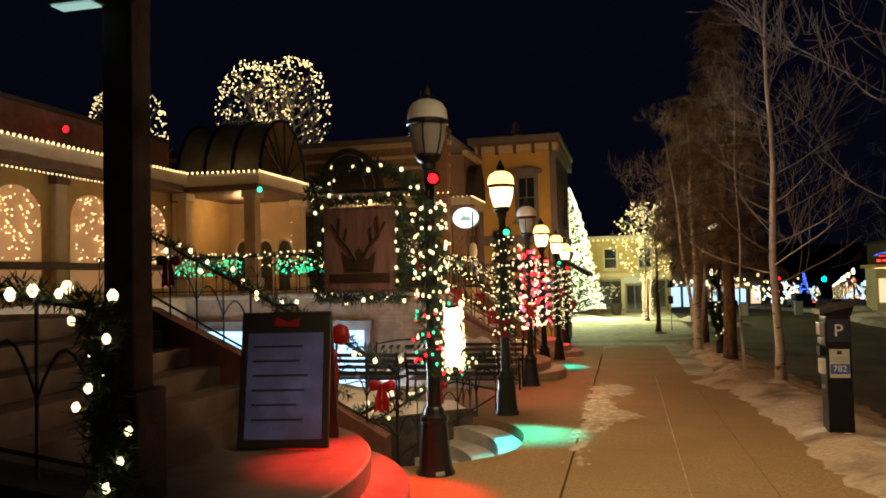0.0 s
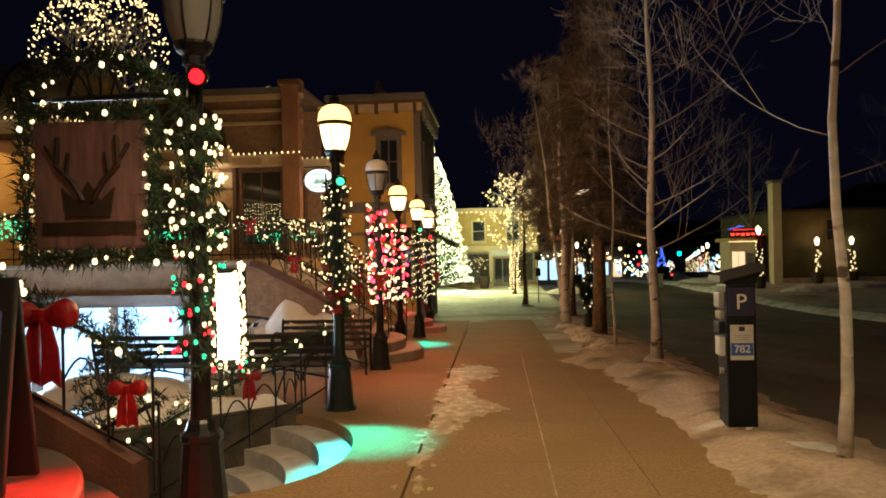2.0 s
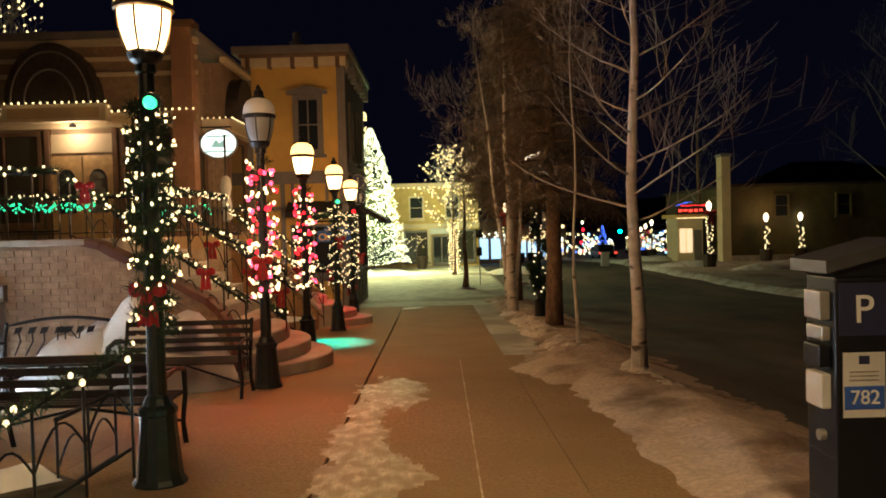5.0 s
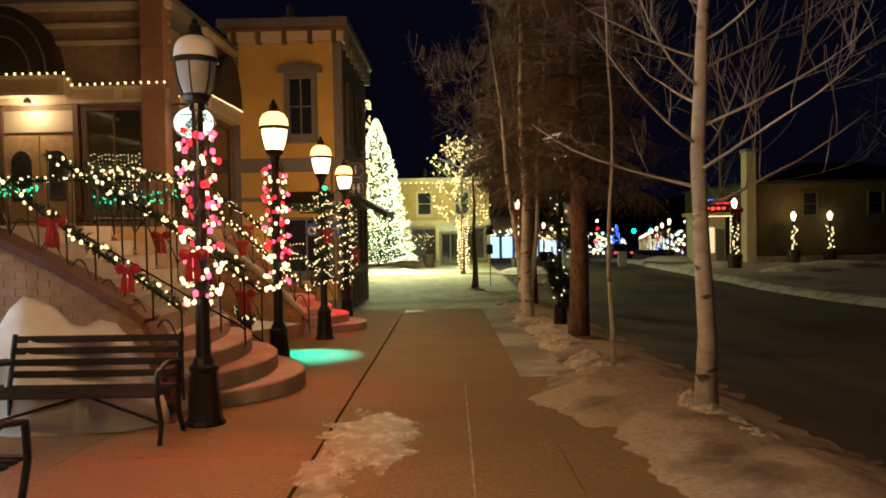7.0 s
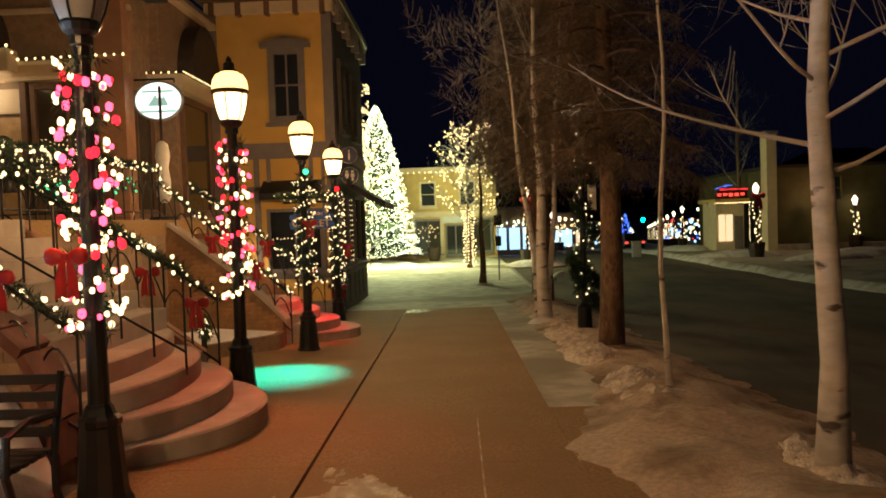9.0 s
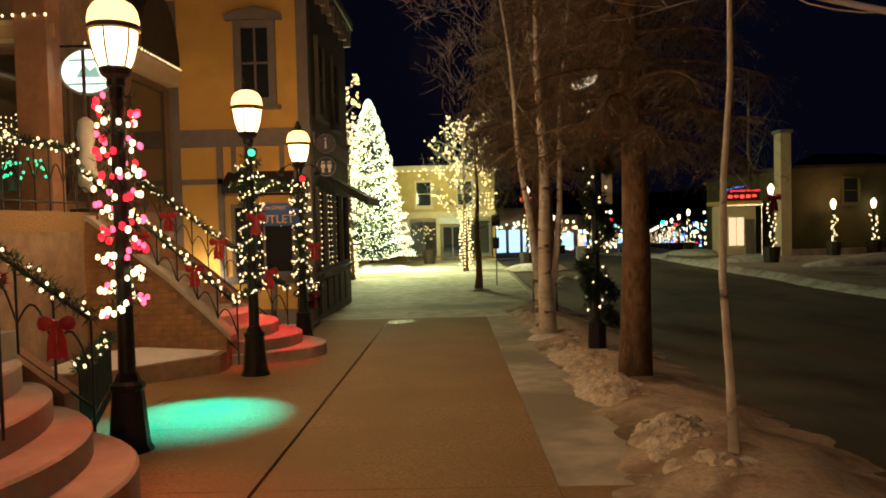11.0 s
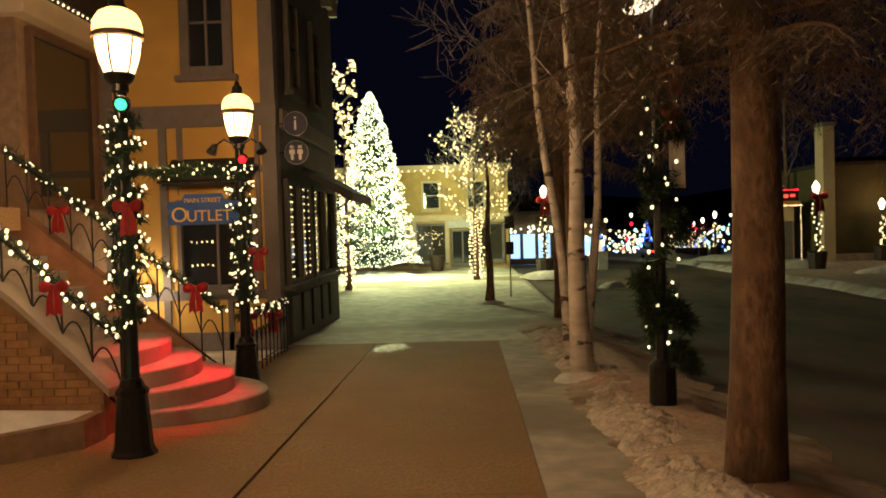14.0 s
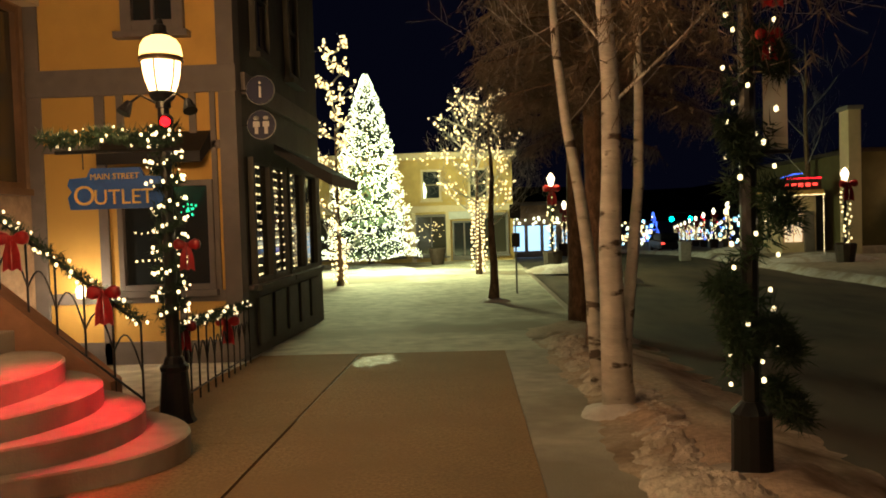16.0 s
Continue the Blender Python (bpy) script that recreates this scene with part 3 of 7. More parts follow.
solid("terrace_edge", box(B(), -16, -4.2, 15.22, 15.62, TERRACE - 0.06, TERRACE + 0.02, 0.01), SNOWY, "snow-capped stone coping of the terrace", "coping", "structure")

# planter with snow between the stairs, snow heap beside the benches
pl = thing("planter", -3.2, 22.1, ground_z(22), "low brown stone planter holding clean snow", "planter")
part("kerb_wall", prism(B(), [(0.62, 0.68), (0.62, 0.3), (-0.3, -0.75), (-1.2, -1.0), (-1.2, 0.68)], -0.4, 0.22), BRICK_PLAIN, pl)
sb = B()
lo = [sb.verts.new((x, y, 0.22)) for x, y in ((0.52, 0.66), (0.5, 0.32), (-0.33, -0.62), (-1.2, -0.9), (-1.2, 0.66))]
top = sb.verts.new((-0.3, 0.15, 0.36))
for i in range(5):
    sb.faces.new((lo[i], lo[(i + 1) % 5], top))
bmesh.ops.subdivide_edges(sb, edges=sb.edges[:], cuts=2, use_grid_fill=True)
part("snow_filling", sb, SNOW_CLEAN, pl, "smooth clean snow", True)


def heap(name, x, y, z, rx, ry, h, seed, material, label, n=18):
    """Rounded, lumpy heap of snow."""
    bm = B()
    rows = []
    for j in range(8):
        rr = 1 - j / 7
        rows.append([bm.verts.new((x + rx * rr * math.cos(a) * (1 + 0.22 * noise.noise((math.cos(a) * 1.5 + seed, math.sin(a) * 1.5, j * 0.3))), y + ry * rr * math.sin(a) * (1 + 0.22 * noise.noise((math.cos(a) * 1.5 + seed, math.sin(a) * 1.5, j * 0.3))), z + h * (1 - rr ** 2.8) * (1 + 0.3 * noise.noise((math.cos(a) * 2 * rr + seed, math.sin(a) * 2 * rr, 0))))) for a in [2 * math.pi * i / n for i in range(n)]])
    for a, b in zip(rows, rows[1:]):
        for i in range(n):
            bm.faces.new((a[i], a[(i + 1) % n], b[(i + 1) % n], b[i]))
    return solid(name, bm, material, label, "snow", "stuff", smooth=True)


heap("snow_heap", -4.0, 15.0, ground_z(15) - 0.05, 0.95, 0.42, 0.8, 5, SNOW_CLEAN, "lower shoulder of the snow heap by the terrace wall")
heap("snow_heap", -3.28, 14.98, ground_z(15) - 0.05, 0.92, 0.45, 1.05, 4, SNOW_CLEAN, "tall smooth snow heap shovelled against the terrace wall")
heap("snow_heap", -4.9, 11.9, -0.35, 1.2, 0.8, 0.3, 9, SNOW_CLEAN, "low trampled snow heap near the benches")
for i, (x, y) in enumerate(((2.45, 14.6), (2.25, 17.6), (2.16, 9.5), (1.95, 25.4), (2.4, 8.5), (2.3, 23.2), (1.1, 38.5), (2.3, 20.9))):
    heap("snow_ring", x, y, ground_z(y) - 0.02, 0.42, 0.42, 0.11, i * 3.3, SNOW, "lumpy old snow heaped round a trunk")
heap("snow_mound", -4.1, 53.6, ground_z(54) - 0.05, 2.0, 1.6, 0.3, 2.0, SNOW_CLEAN, "snow mound under the lit spruce")
for i, (x, y, s) in enumerate(((4.2, 49.5, 1.6), (15, 52, 2.5), (17.5, 47, 2.2), (21, 50, 2.6), (24, 44, 3), (14.5, 60, 2), (5.5, 43.5, 0.5), (4.4, 41.8, 0.4), (3.6, 40.2, 0.45))):
    heap("snow_bank", x, y, ground_z(y) - 0.06, s, s * 0.6, 0.34 if s > 1 else 0.2, i * 2.1, SNOW, "ploughed snow bank along the street")

# snowy verge between pavement and road
vs, fs = [], []
nx, ny = 80, 800
for j in range(ny + 1):
    y = -5 + 38.0 * j / ny
    for i in range(nx + 1):
        x = 0.95 + 3.6 * i / nx
        wob = 0.16 * noise.noise((y * 0.55, 1.0, 0)) + 0.11 * noise.noise((y * 1.7, 4.0, 0)) + 0.05 * noise.noise((y * 5.3, 8.0, 0))
        edge = 1.66 + wob - 0.62 * math.exp(-((y - 15.8) / 1.25) ** 2)
        u = (x - edge) / 0.45
        body_ = 0.05 * max(-1.2, min(1.0, u)) + 0.055 * math.exp(-((x - edge - 0.75) / 0.45) ** 2)
        fall = -0.24 * max(0.0, min(0.9, x - 2.62)) - 0.16 * max(0.0, x - 3.5)
        clod = max(0.0, noise.noise((x * 0.8, y * 0.6, 11)))
        lumps = 0.05 * noise.noise((x * 2.2, y * 2.2, 7)) + (0.012 + 0.05 * clod) * noise.noise((x * 6, y * 6, 2)) + (0.006 + 0.05 * clod) * abs(noise.noise((x * 13, y * 13, 5)))
        vs.append((x, y, ground_z(y) + body_ + fall + lumps * min(1.0, max(0.15, u + 0.4)) - 0.004))
for j in range(ny):
    for i in range(nx):
        k = j * (nx + 1) + i
        fs.append((k, k + 1, k + nx + 2, k + nx + 1))
tagged(new("verge", raw("verge", vs, fs, VERGE, True)), "verge of crusted dirty snow with bare soil patches", "snow", kind="structure")


def clod_bank(y0, y1, crest, width, seed):
    """Lumpy bank of old shovelled snow along the verge, broken by gaps."""
    vs, fs = [], []
    nx_, ny_ = 36, int((y1 - y0) / 0.035)
    for j in range(ny_ + 1):
        y = y0 + (y1 - y0) * j / ny_
        mid = crest + 0.22 * noise.noise((y * 0.5, seed, 0))
        tall = 0.12 + 0.10 * noise.noise((y * 0.9, seed + 2, 0))
        for i in range(nx_ + 1):
            u = 2 * i / nx_ - 1
            x = mid + u * width
            body_ = tall * (1 - u * u) - 0.075 + 0.05 * noise.noise((x * 1.9, y * 1.9, seed + 6))
            clods = 0.075 * abs(noise.noise((x * 4.1, y * 4.1, seed))) + 0.05 * abs(noise.noise((x * 10, y * 10, seed + 4))) + 0.02 * noise.noise((x * 24, y * 24, seed))
            vs.append((x, y, ground_z(y) + body_ + clods * (1 - abs(u)) ** 0.5 + 0.03 * (1 - u * u)))
    for j in range(ny_):
        for i in range(nx_):
            k = j * (nx_ + 1) + i
            fs.append((k, k + 1, k + nx_ + 2, k + nx_ + 1))
    tagged(new("snow_bank", raw("snow_bank", vs, fs, OLDSNOW)), "lumpy bank of old shovelled snow on the verge", "snow", kind="stuff")


clod_bank(17.2, 31.0, 2.12, 0.52, 3.0)
clod_bank(13.7, 15.6, 2.5, 0.34, 9.0)


def ice_sheet(x0, x1, y0, y1, profile, seed, step=0.02):
    """Thin ragged ice: only the cells inside an uneven outline, with a trodden top."""
    vs, fs, index = [], [], {}
    nx_, ny_ = int((x1 - x0) / step), int((y1 - y0) / (step * 2))

    def vert(i, j):
        if (i, j) not in index:
            x, y = x0 + i * step, y0 + j * step * 2
            rim = max(0.0, min(1.0, profile(x, y) / 0.12))
            index[(i, j)] = len(vs)
            vs.append((x, y, ground_z(y) + 0.003 + rim * (0.010 + 0.007 * noise.noise((x * 19, y * 9, seed)))))
        return index[(i, j)]

    for i in range(nx_):
        for j in range(ny_):
            x, y = x0 + (i + 0.5) * step, y0 + (j + 0.5) * step * 2
            ragged = 0.14 * noise.noise((x * 2.4, y * 1.6, seed)) + 0.16 * noise.noise((x * 7, y * 4, seed + 3)) + 0.08 * noise.noise((x * 19, y * 10, seed + 5))
            if profile(x, y) + ragged > 0:
                fs.append((vert(i, j), vert(i + 1, j), vert(i + 1, j + 1), vert(i, j + 1)))
    tagged(new("ice_patch", raw("ice_patch", vs, fs, ICE, True)), "thin trodden ice patch on the pavement", "snow", kind="stuff")


def ice_strip(x, y):
    """Distance inside the strip along the joint: narrow near and far, widest in the middle."""
    left = joint_x(y) - 0.02
    right = left + 0.10 + 0.58 * math.exp(-((y - 10.9) / 0.85) ** 2) + 0.30 * math.exp(-((y - 12.6) / 1.2) ** 2)
    return min(x - left, right - x, (y - 7.6) * 0.4, (13.6 - y) * 0.4)


def joint_x(y):
    return -0.72 - 0.0205 * (y - 12.0)


ice_sheet(-1.1, 0.4, 7.4, 13.8, ice_strip, 1)
ice_sheet(-0.95, 0.2, 13.0, 15.6, lambda x, y: 0.34 - math.hypot((x + 0.42) * 0.95, (y - 14.35) * 0.36), 3)
ice_sheet(-1.3, -0.2, 28.4, 30.2, lambda x, y: 0.30 - math.hypot((x + 0.8), (y - 29.2) * 0.55), 7)


# ---------------------------------------------------------------- buildings
def window(parent, x0, x1, z0, z1, y, depth=0.10, fr=0.09, mat_f=None, bars=(1, 1), sill=True, hood=False, face="y", pane=None):
    """Framed window on a wall that faces -y (face y) or +x (face x): frame, panes, sill, hood."""
    mf = mat_f or GREYTRIM
    def put(bm, a0, a1, d0, d1, h0, h1, bv=0.006):
        if face == "y":
            box(bm, a0, a1, y - d1, y - d0, h0, h1, bv)
        else:
            box(bm, y + d0, y + d1, a0, a1, h0, h1, bv)
    w = part("window", B(), mf, parent)
    bm = B()
    put(bm, x0 - fr, x0, 0.0, depth, z0 - fr, z1 + fr)
    put(bm, x1, x1 + fr, 0.0, depth, z0 - fr, z1 + fr)
    put(bm, x0, x1, 0.0, depth * 0.97, z1, z1 + fr)
    put(bm, x0, x1, 0.0, depth * 0.97, z0 - fr, z0)
    nx_, nz_ = bars
    for i in range(1, nx_):
        xm = x0 + (x1 - x0) * i / nx_
        put(bm, xm - 0.02, xm + 0.02, 0.0, depth * 0.6, z0, z1, 0)
    for i in range(1, nz_):
        zm = z0 + (z1 - z0) * i / nz_
        put(bm, x0, x1, 0.0, depth * 0.58, zm - 0.02, zm + 0.02, 0)
    part("window_frame", bm, mf, w)
    bm = B()
    put(bm, x0, x1, 0.004, 0.02, z0, z1, 0)
    part("pane", bm, pane or WINDOW, w)
    if sill:
        bm = B()
        put(bm, x0 - fr * 1.5, x1 + fr * 1.5, 0.0, depth * 1.8, z0 - fr - 0.09, z0 - fr)
        part("window_sill", bm, mf, w)
    if hood:
        bm = B()
        xm, ww = (x0 + x1) / 2, (x1 - x0) / 2 + fr * 2
        pts = [(xm - ww, z1 + fr), (xm + ww, z1 + fr), (xm + ww, z1 + fr + 0.1), (xm, z1 + fr + 0.26), (xm - ww, z1 + fr + 0.1)]
        prism(bm, pts, y - depth * 1.9, y - 0.001, "y")
        part("hood", bm, mf, w)
    return w


def light_row(name, pts, step, r, material, label, droop=0.0):
    """String of small bulbs along an edge, on its wire."""
    t = thing(name, 0, 0, 0, label, "string lights")
    ps = resample(pts, step)
    bulbs("bulbs", [p + Vector((0, 0, -0.02 - droop * (i % 2))) for i, p in enumerate(ps)], r, material, t, single=len(ps) < 200)
    part("wire", tube(B(), [tuple(Vector(p)) for p in pts], 0.005, 4), IRON, t)
    return t


# yellow corner house
YF, YX = 29.5, -2.72
house = thing("corner_house", -4.2, 32.5, ground_z(31), "yellow two-storey corner house with grey timber trim", "house")
house.matrix_basis = pose(0, 0, 0)
part("wall_front", box(B(), -5.7, YX, YF, YF + 0.3, -1.6, 6.55), YELLOW, house)
part("wall_side", box(B(), YX - 0.3, YX, YF + 0.3, 35.2, -1.6, 6.55), DARKWALL, house)
part("wall_back", box(B(), -5.7, YX, 35.2, 35.5, -1.6, 6.55), DARKWALL, house)
part("wall_west", box(B(), -5.9, -5.7, YF + 0.3, 35.5, -1.6, 6.55), DARKWALL, house)
part("roof", box(B(), -6.0, YX + 0.25, YF - 0.35, 35.6, 6.72, 6.95, 0.03), GREYTRIM, house)
part("frieze", box(B(), -5.75, YX + 0.12, YF - 0.16, 35.5, 6.35, 6.72, 0.02), CREAM, house)
part("cornice", box(B(), -5.8, YX + 0.2, YF - 0.28, 35.55, 6.62, 6.74, 0.02), BROWN, house)
for x in (-5.55, -4.9, -4.2, -3.5, -2.85):
    part("bracket", box(B(), x - 0.06, x + 0.06, YF - 0.26, YF - 0.02, 6.28, 6.62, 0.02), BROWN, house)
for y in [YF + 0.35 + i * 0.9 for i in range(7)]:
    part("bracket", box(B(), YX - 0.01, YX + 0.2, y, y + 0.14, 6.2, 6.64, 0.02), GREYTRIM, house)
part("chimney", lathe(B(), [(0.16, 6.9), (0.16, 7.35), (0.24, 7.38), (0.24, 7.45), (0.13, 7.5), (0.13, 7.75), (0.05, 7.82)], 8, Matrix.Translation((-4.35, 31.0, 0))), GREY, house, "pale metal roof vent")
part("belt", box(B(), -5.7, YX + 0.07, YF - 0.07, YF + 0.01, 2.82, 3.2, 0.01), GREYTRIM, house)
part("corner_board", box(B(), YX - 0.2, YX + 0.05, YF - 0.05, YF + 0.25, -1.6, 6.4, 0.01), GREYTRIM, house)
part("corner_board", box(B(), -5.75, -5.5, YF - 0.045, YF, -1.2, 6.4, 0.01), GREYTRIM, house)
for a in ((-4.72, -4.58, 0.0, 2.85), (-3.05, -2.97, 0.0, 2.85), (-5.5, YX - 0.2, 2.02, 2.14), (-4.4, -4.3, 2.14, 2.83), (-3.35, -3.25, 2.14, 2.83), (-5.5, YX - 0.2, -0.16, 0.0), (-4.72, -4.6, -1.2, -0.16), (-3.6, -3.5, -1.2, -0.16), (-5.5, YX - 0.2, -1.25, -0.72)):
    part("timber", box(B(), a[0], a[1], YF - 0.05, YF, a[2], a[3], 0.008), GREYTRIM, house)
window(house, -4.1, -3.52, 3.85, 5.35, YF, bars=(2, 2), hood=True, fr=0.16)
window(house, -4.35, -3.12, 0.1, 1.5, YF, bars=(2, 1), fr=0.08)
part("awning", prism(B(), [(YF, 2.28), (YF - 0.5, 1.95), (YF - 0.5, 1.80), (YF - 0.46, 1.80), (YF, 2.05)], -4.5, -3.05, "x"), BLACK, house, "black canvas awning")
for y0, y1 in ((30.15, 31.0), (31.2, 32.05), (32.4, 33.4), (33.6, 34.6)):
    window(house, y0, y1, 0.1, 1.85, YX, face="x", bars=(1, 1), fr=0.09, mat_f=DARKWALL)
for y0, y1 in ((30.6, 31.3), (32.8, 33.5)):
    window(house, y0, y1, 3.7, 5.3, YX, face="x", bars=(1, 2), fr=0.12, mat_f=DARKWALL)
part("belt", box(B(), YX, YX + 0.1, YF + 0.3, 35.2, 2.82, 3.15, 0.01), GREYTRIM, house)
part("sill_band", box(B(), YX, YX + 0.12, YF + 0.3, 35.2, -0.05, 0.02, 0.01), GREYTRIM, house)
aw = B()
prof = [(0.0, 2.25), (0.95, 1.72), (0.95, 1.55), (0.9, 1.55), (0.0, 2.1)]
a_ = [aw.verts.new((YX + 0.1 + p, 31.3, z)) for p, z in prof]
b_ = [aw.verts.new((YX + 0.1 + p, 34.2, z)) for p, z in prof]
aw.faces.new(a_), aw.faces.new(list(reversed(b_)))
for i in range(5):
    aw.faces.new((a_[i], b_[i], b_[(i + 1) % 5], a_[(i + 1) % 5]))
part("awning", aw, BLACK, house, "black sloping canvas awning")
for i in range(5):
    y = 30.3 + i * 0.95
    part("panel", box(B(), YX, YX + 0.05, y, y + 0.7, -0.95, -0.2, 0.015), DARKWALL, house)
rw = thing("window_string_lights", 0, 0, 0, "warm string lights hung inside the shop windows", "string lights")
bulbs("bulbs", [(YX + 0.06, y + random.uniform(-0.02, 0.02), 0.15 + 1.65 * i / 12) for y in (30.3, 30.45, 31.35, 31.5, 31.9, 32.6) for i in range(13)], 0.016, WARM_FAR, rw)
rw2 = thing("window_string_lights", 0, 0, 0, "white string lights behind the outlet window", "string lights")
bulbs("bulbs", [(-4.2 + 0.09 * i, YF - 0.03, z + random.uniform(-0.02, 0.02)) for i in range(5) for z in (0.45, 0.85)], 0.018, WARM_FAR, rw2)
bulbs("bulbs", [(-3.4 + random.uniform(-0.12, 0.12), YF - 0.03, 1.2 + random.uniform(-0.12, 0.12)) for i in range(14)], 0.016, GREENB, rw2, "green bulbs")

wl = thing("wall_lamp", -4.95, 29.3, 0.05, "small bright wall lamp beside the lower shop entrance", "lamp")
part("back_plate", box(B(), -0.07, 0.07, 0.12, 0.2, -0.1, 0.1, 0.01), IRON, wl)
part("glass", lathe(B(), [(0.05, -0.1), (0.075, 0.0), (0.05, 0.08)], 10), LAMP_LIT, wl)
lamp_light(-4.95, 29.05, 0.05, 30, (1.0, 0.78, 0.5), 0.06)

# shop block on the terrace: front with doors, short side with the oval sign
SF = 24.8
shop = thing("terrace_shop", 0, 0, 0, "tan single-storey shop with cream friezes and brown trim", "house")
part("wall_front", box(B(), -16, -6.2, SF, SF + 0.3, TERRACE, 6.0), BRICK_PLAIN, shop)
part("wall_side", box(B(), -6.0, -5.7, 27.0, YF, -1.6, 6.0), BRICK_PLAIN, shop)
part("wall_bay", box(B(), -6.5, -6.2, SF + 0.3, 27.0, -1.6, 6.0), BRICK_PLAIN, shop)
part("wall_bay", box(B(), -6.2, -6.0, 26.98, 27.2, -1.6, 6.0), BRICK_PLAIN, shop)
part("roof", box(B(), -16, -5.6, SF - 0.3, YF, 6.12, 6.3, 0.02), GREYTRIM, shop)
part("cornice", box(B(), -16, -5.62, SF - 0.22, SF, 5.98, 6.12, 0.02), CREAM, shop)
part("cornice", box(B(), -5.7, -5.5, 26.8, YF, 5.98, 6.12, 0.02), CREAM, shop)
for z in (5.25, 5.62):
    part("moulding", box(B(), -16, -5.66, SF - 0.09, SF, z, z + 0.1, 0.015), CREAM, shop)
part("frieze", box(B(), -16, -6.0, SF - 0.2, SF, 4.0, 4.36, 0.015), CREAM, shop)
part("frieze", box(B(), -6.25, -5.45, 26.78, YF - 0.02, 4.12, 4.46, 0.015), CREAM, shop)
for x in (-15, -13.6, -12.2, -7.3, -6.1):
    part("frieze_panel", box(B(), x - 0.55, x + 0.45, SF - 0.215, SF - 0.19, 4.07, 4.28, 0.008), TAN, shop)
part("pillar", box(B(), -6.22, -5.72, SF - 0.32, SF + 0.1, TERRACE, 6.35, 0.02), PLASTER_RED, shop, "brown brick pillar")
part("pillar_cap", box(B(), -6.3, -5.64, SF - 0.4, SF + 0.15, 6.35, 6.5, 0.03), BROWN, shop)
part("door_frieze", box(B(), -10.2, -7.72, SF - 0.55, SF - 0.2, 4.12, 4.54, 0.02), CREAM, shop)
part("door_panel", box(B(), -10.05, -7.87, SF - 0.565, SF - 0.545, 4.2, 4.45, 0.01), TAN, shop)
arch = B()
pts = [(-9.05 + 1.1 * math.cos(math.pi * i / 20), 4.58 + 1.42 * math.sin(math.pi * i / 20)) for i in range(21)]
prism(arch, pts, SF - 0.5, SF - 0.01, "y")
part("arched_hood", arch, BROWN_DARK, shop, "dark half-round hood")
for k in (0.55, 0.85):
    rim = B()
    tube(rim, [(-9.05 + 1.1 * k * math.cos(math.pi * i / 20), SF - 0.52, 4.58 + 1.42 * k * math.sin(math.pi * i / 20)) for i in range(21)], 0.025, 6)
    part("hood_rib", rim, GREYTRIM, shop)
for x in (-9.3, -8.53):
    d = part("door", box(B(), x, x + 0.75, SF - 0.06, SF - 0.005, TERRACE, 3.35, 0.01), WARMWOOD, shop, "varnished wooden door leaf")
    g = B()
    prism(g, [(x + 0.37 + 0.22 * math.cos(math.pi * i / 10), 2.75 + 0.28 * math.sin(math.pi * i / 10)) for i in range(11)] + [(x + 0.15, 1.95), (x + 0.59, 1.95)], SF - 0.075, SF - 0.06, "y")
    part("glass", g, WINDOW, d)
    part("handle", tube(B(), [(x + (0.68 if x < -9 else 0.07), SF - 0.11, 2.2), (x + (0.68 if x < -9 else 0.07), SF - 0.11, 2.5)], 0.014, 6), GREY, d)
part("transom", box(B(), -9.3, -7.78, SF - 0.05, SF - 0.004, 3.42, 3.88, 0.01), CREAM, shop)
for a in ((-9.42, -9.3), (-7.78, -7.66)):
    part("door_post", box(B(), a[0], a[1], SF - 0.12, SF, TERRACE, 4.2, 0.01), BROWN, shop)
window(shop, -7.5, -6.35, 1.75, 3.85, SF, bars=(2, 1), mat_f=BROWN, pane=WINDOW_DIM)
window(shop, -11.3, -9.6, 1.75, 3.85, SF, bars=(2, 1), mat_f=BROWN, pane=WINDOW_DIM)
window(shop, -14.2, -12.0, 1.75, 3.85, SF, bars=(3, 1), mat_f=BROWN, pane=WINDOW_DIM)
window(shop, 25.3, 26.8, 1.6, 3.9, -6.2, bars=(2, 1), mat_f=BROWN, face="x", pane=WINDOW_DIM)
window(shop, 27.3, 29.1, 1.6, 3.95, -5.7, bars=(1, 1), mat_f=BROWN, face="x", pane=WINDOW_DIM)
part("arched_hood", prism(B(), [(27.2, 4.5), (29.2, 4.5)] + [(28.2 + 1.0 * math.cos(math.pi * (14 - i) / 14) * -1, 4.5 + 1.25 * math.sin(math.pi * i / 14)) for i in range(1, 14)], -5.72, -5.35, "x"), BROWN_DARK, shop, "dark half-round hood")
light_row("frieze_lights", [(-16, SF - 0.24, 4.40), (-10.25, SF - 0.24, 4.40), (-10.25, SF - 0.6, 4.58), (-7.7, SF - 0.6, 4.58), (-7.7, SF - 0.24, 4.40), (-6.2, SF - 0.36, 4.40), (-5.7, SF - 0.36, 4.40)], 0.16, 0.026, WARM_FAR, "warm white bulbs strung along the cream frieze")
light_row("frieze_lights", [(-6.2, 26.74, 4.50), (-5.4, 26.74, 4.50), (-5.4, YF - 0.1, 4.50)], 0.14, 0.024, WARM_FAR, "warm white bulbs strung along the bay frieze")
cur = thing("curtain_lights", 0, 0, 0, "curtain of fine white bulbs in the shop window", "string lights")
bulbs("bulbs", [(-7.45 + 1.05 * i / 13, SF - 0.03, 2.9 - 0.09 * j + random.uniform(-0.03, 0.03)) for i in range(14) for j in range(9)], 0.011, WARM_FAR, cur)
# Light and small fixture added under the frieze to brighten the door area.
lamp_light(-8.6, SF - 0.42, 3.9, 34, (1.0, 0.76, 0.5), 0.1)
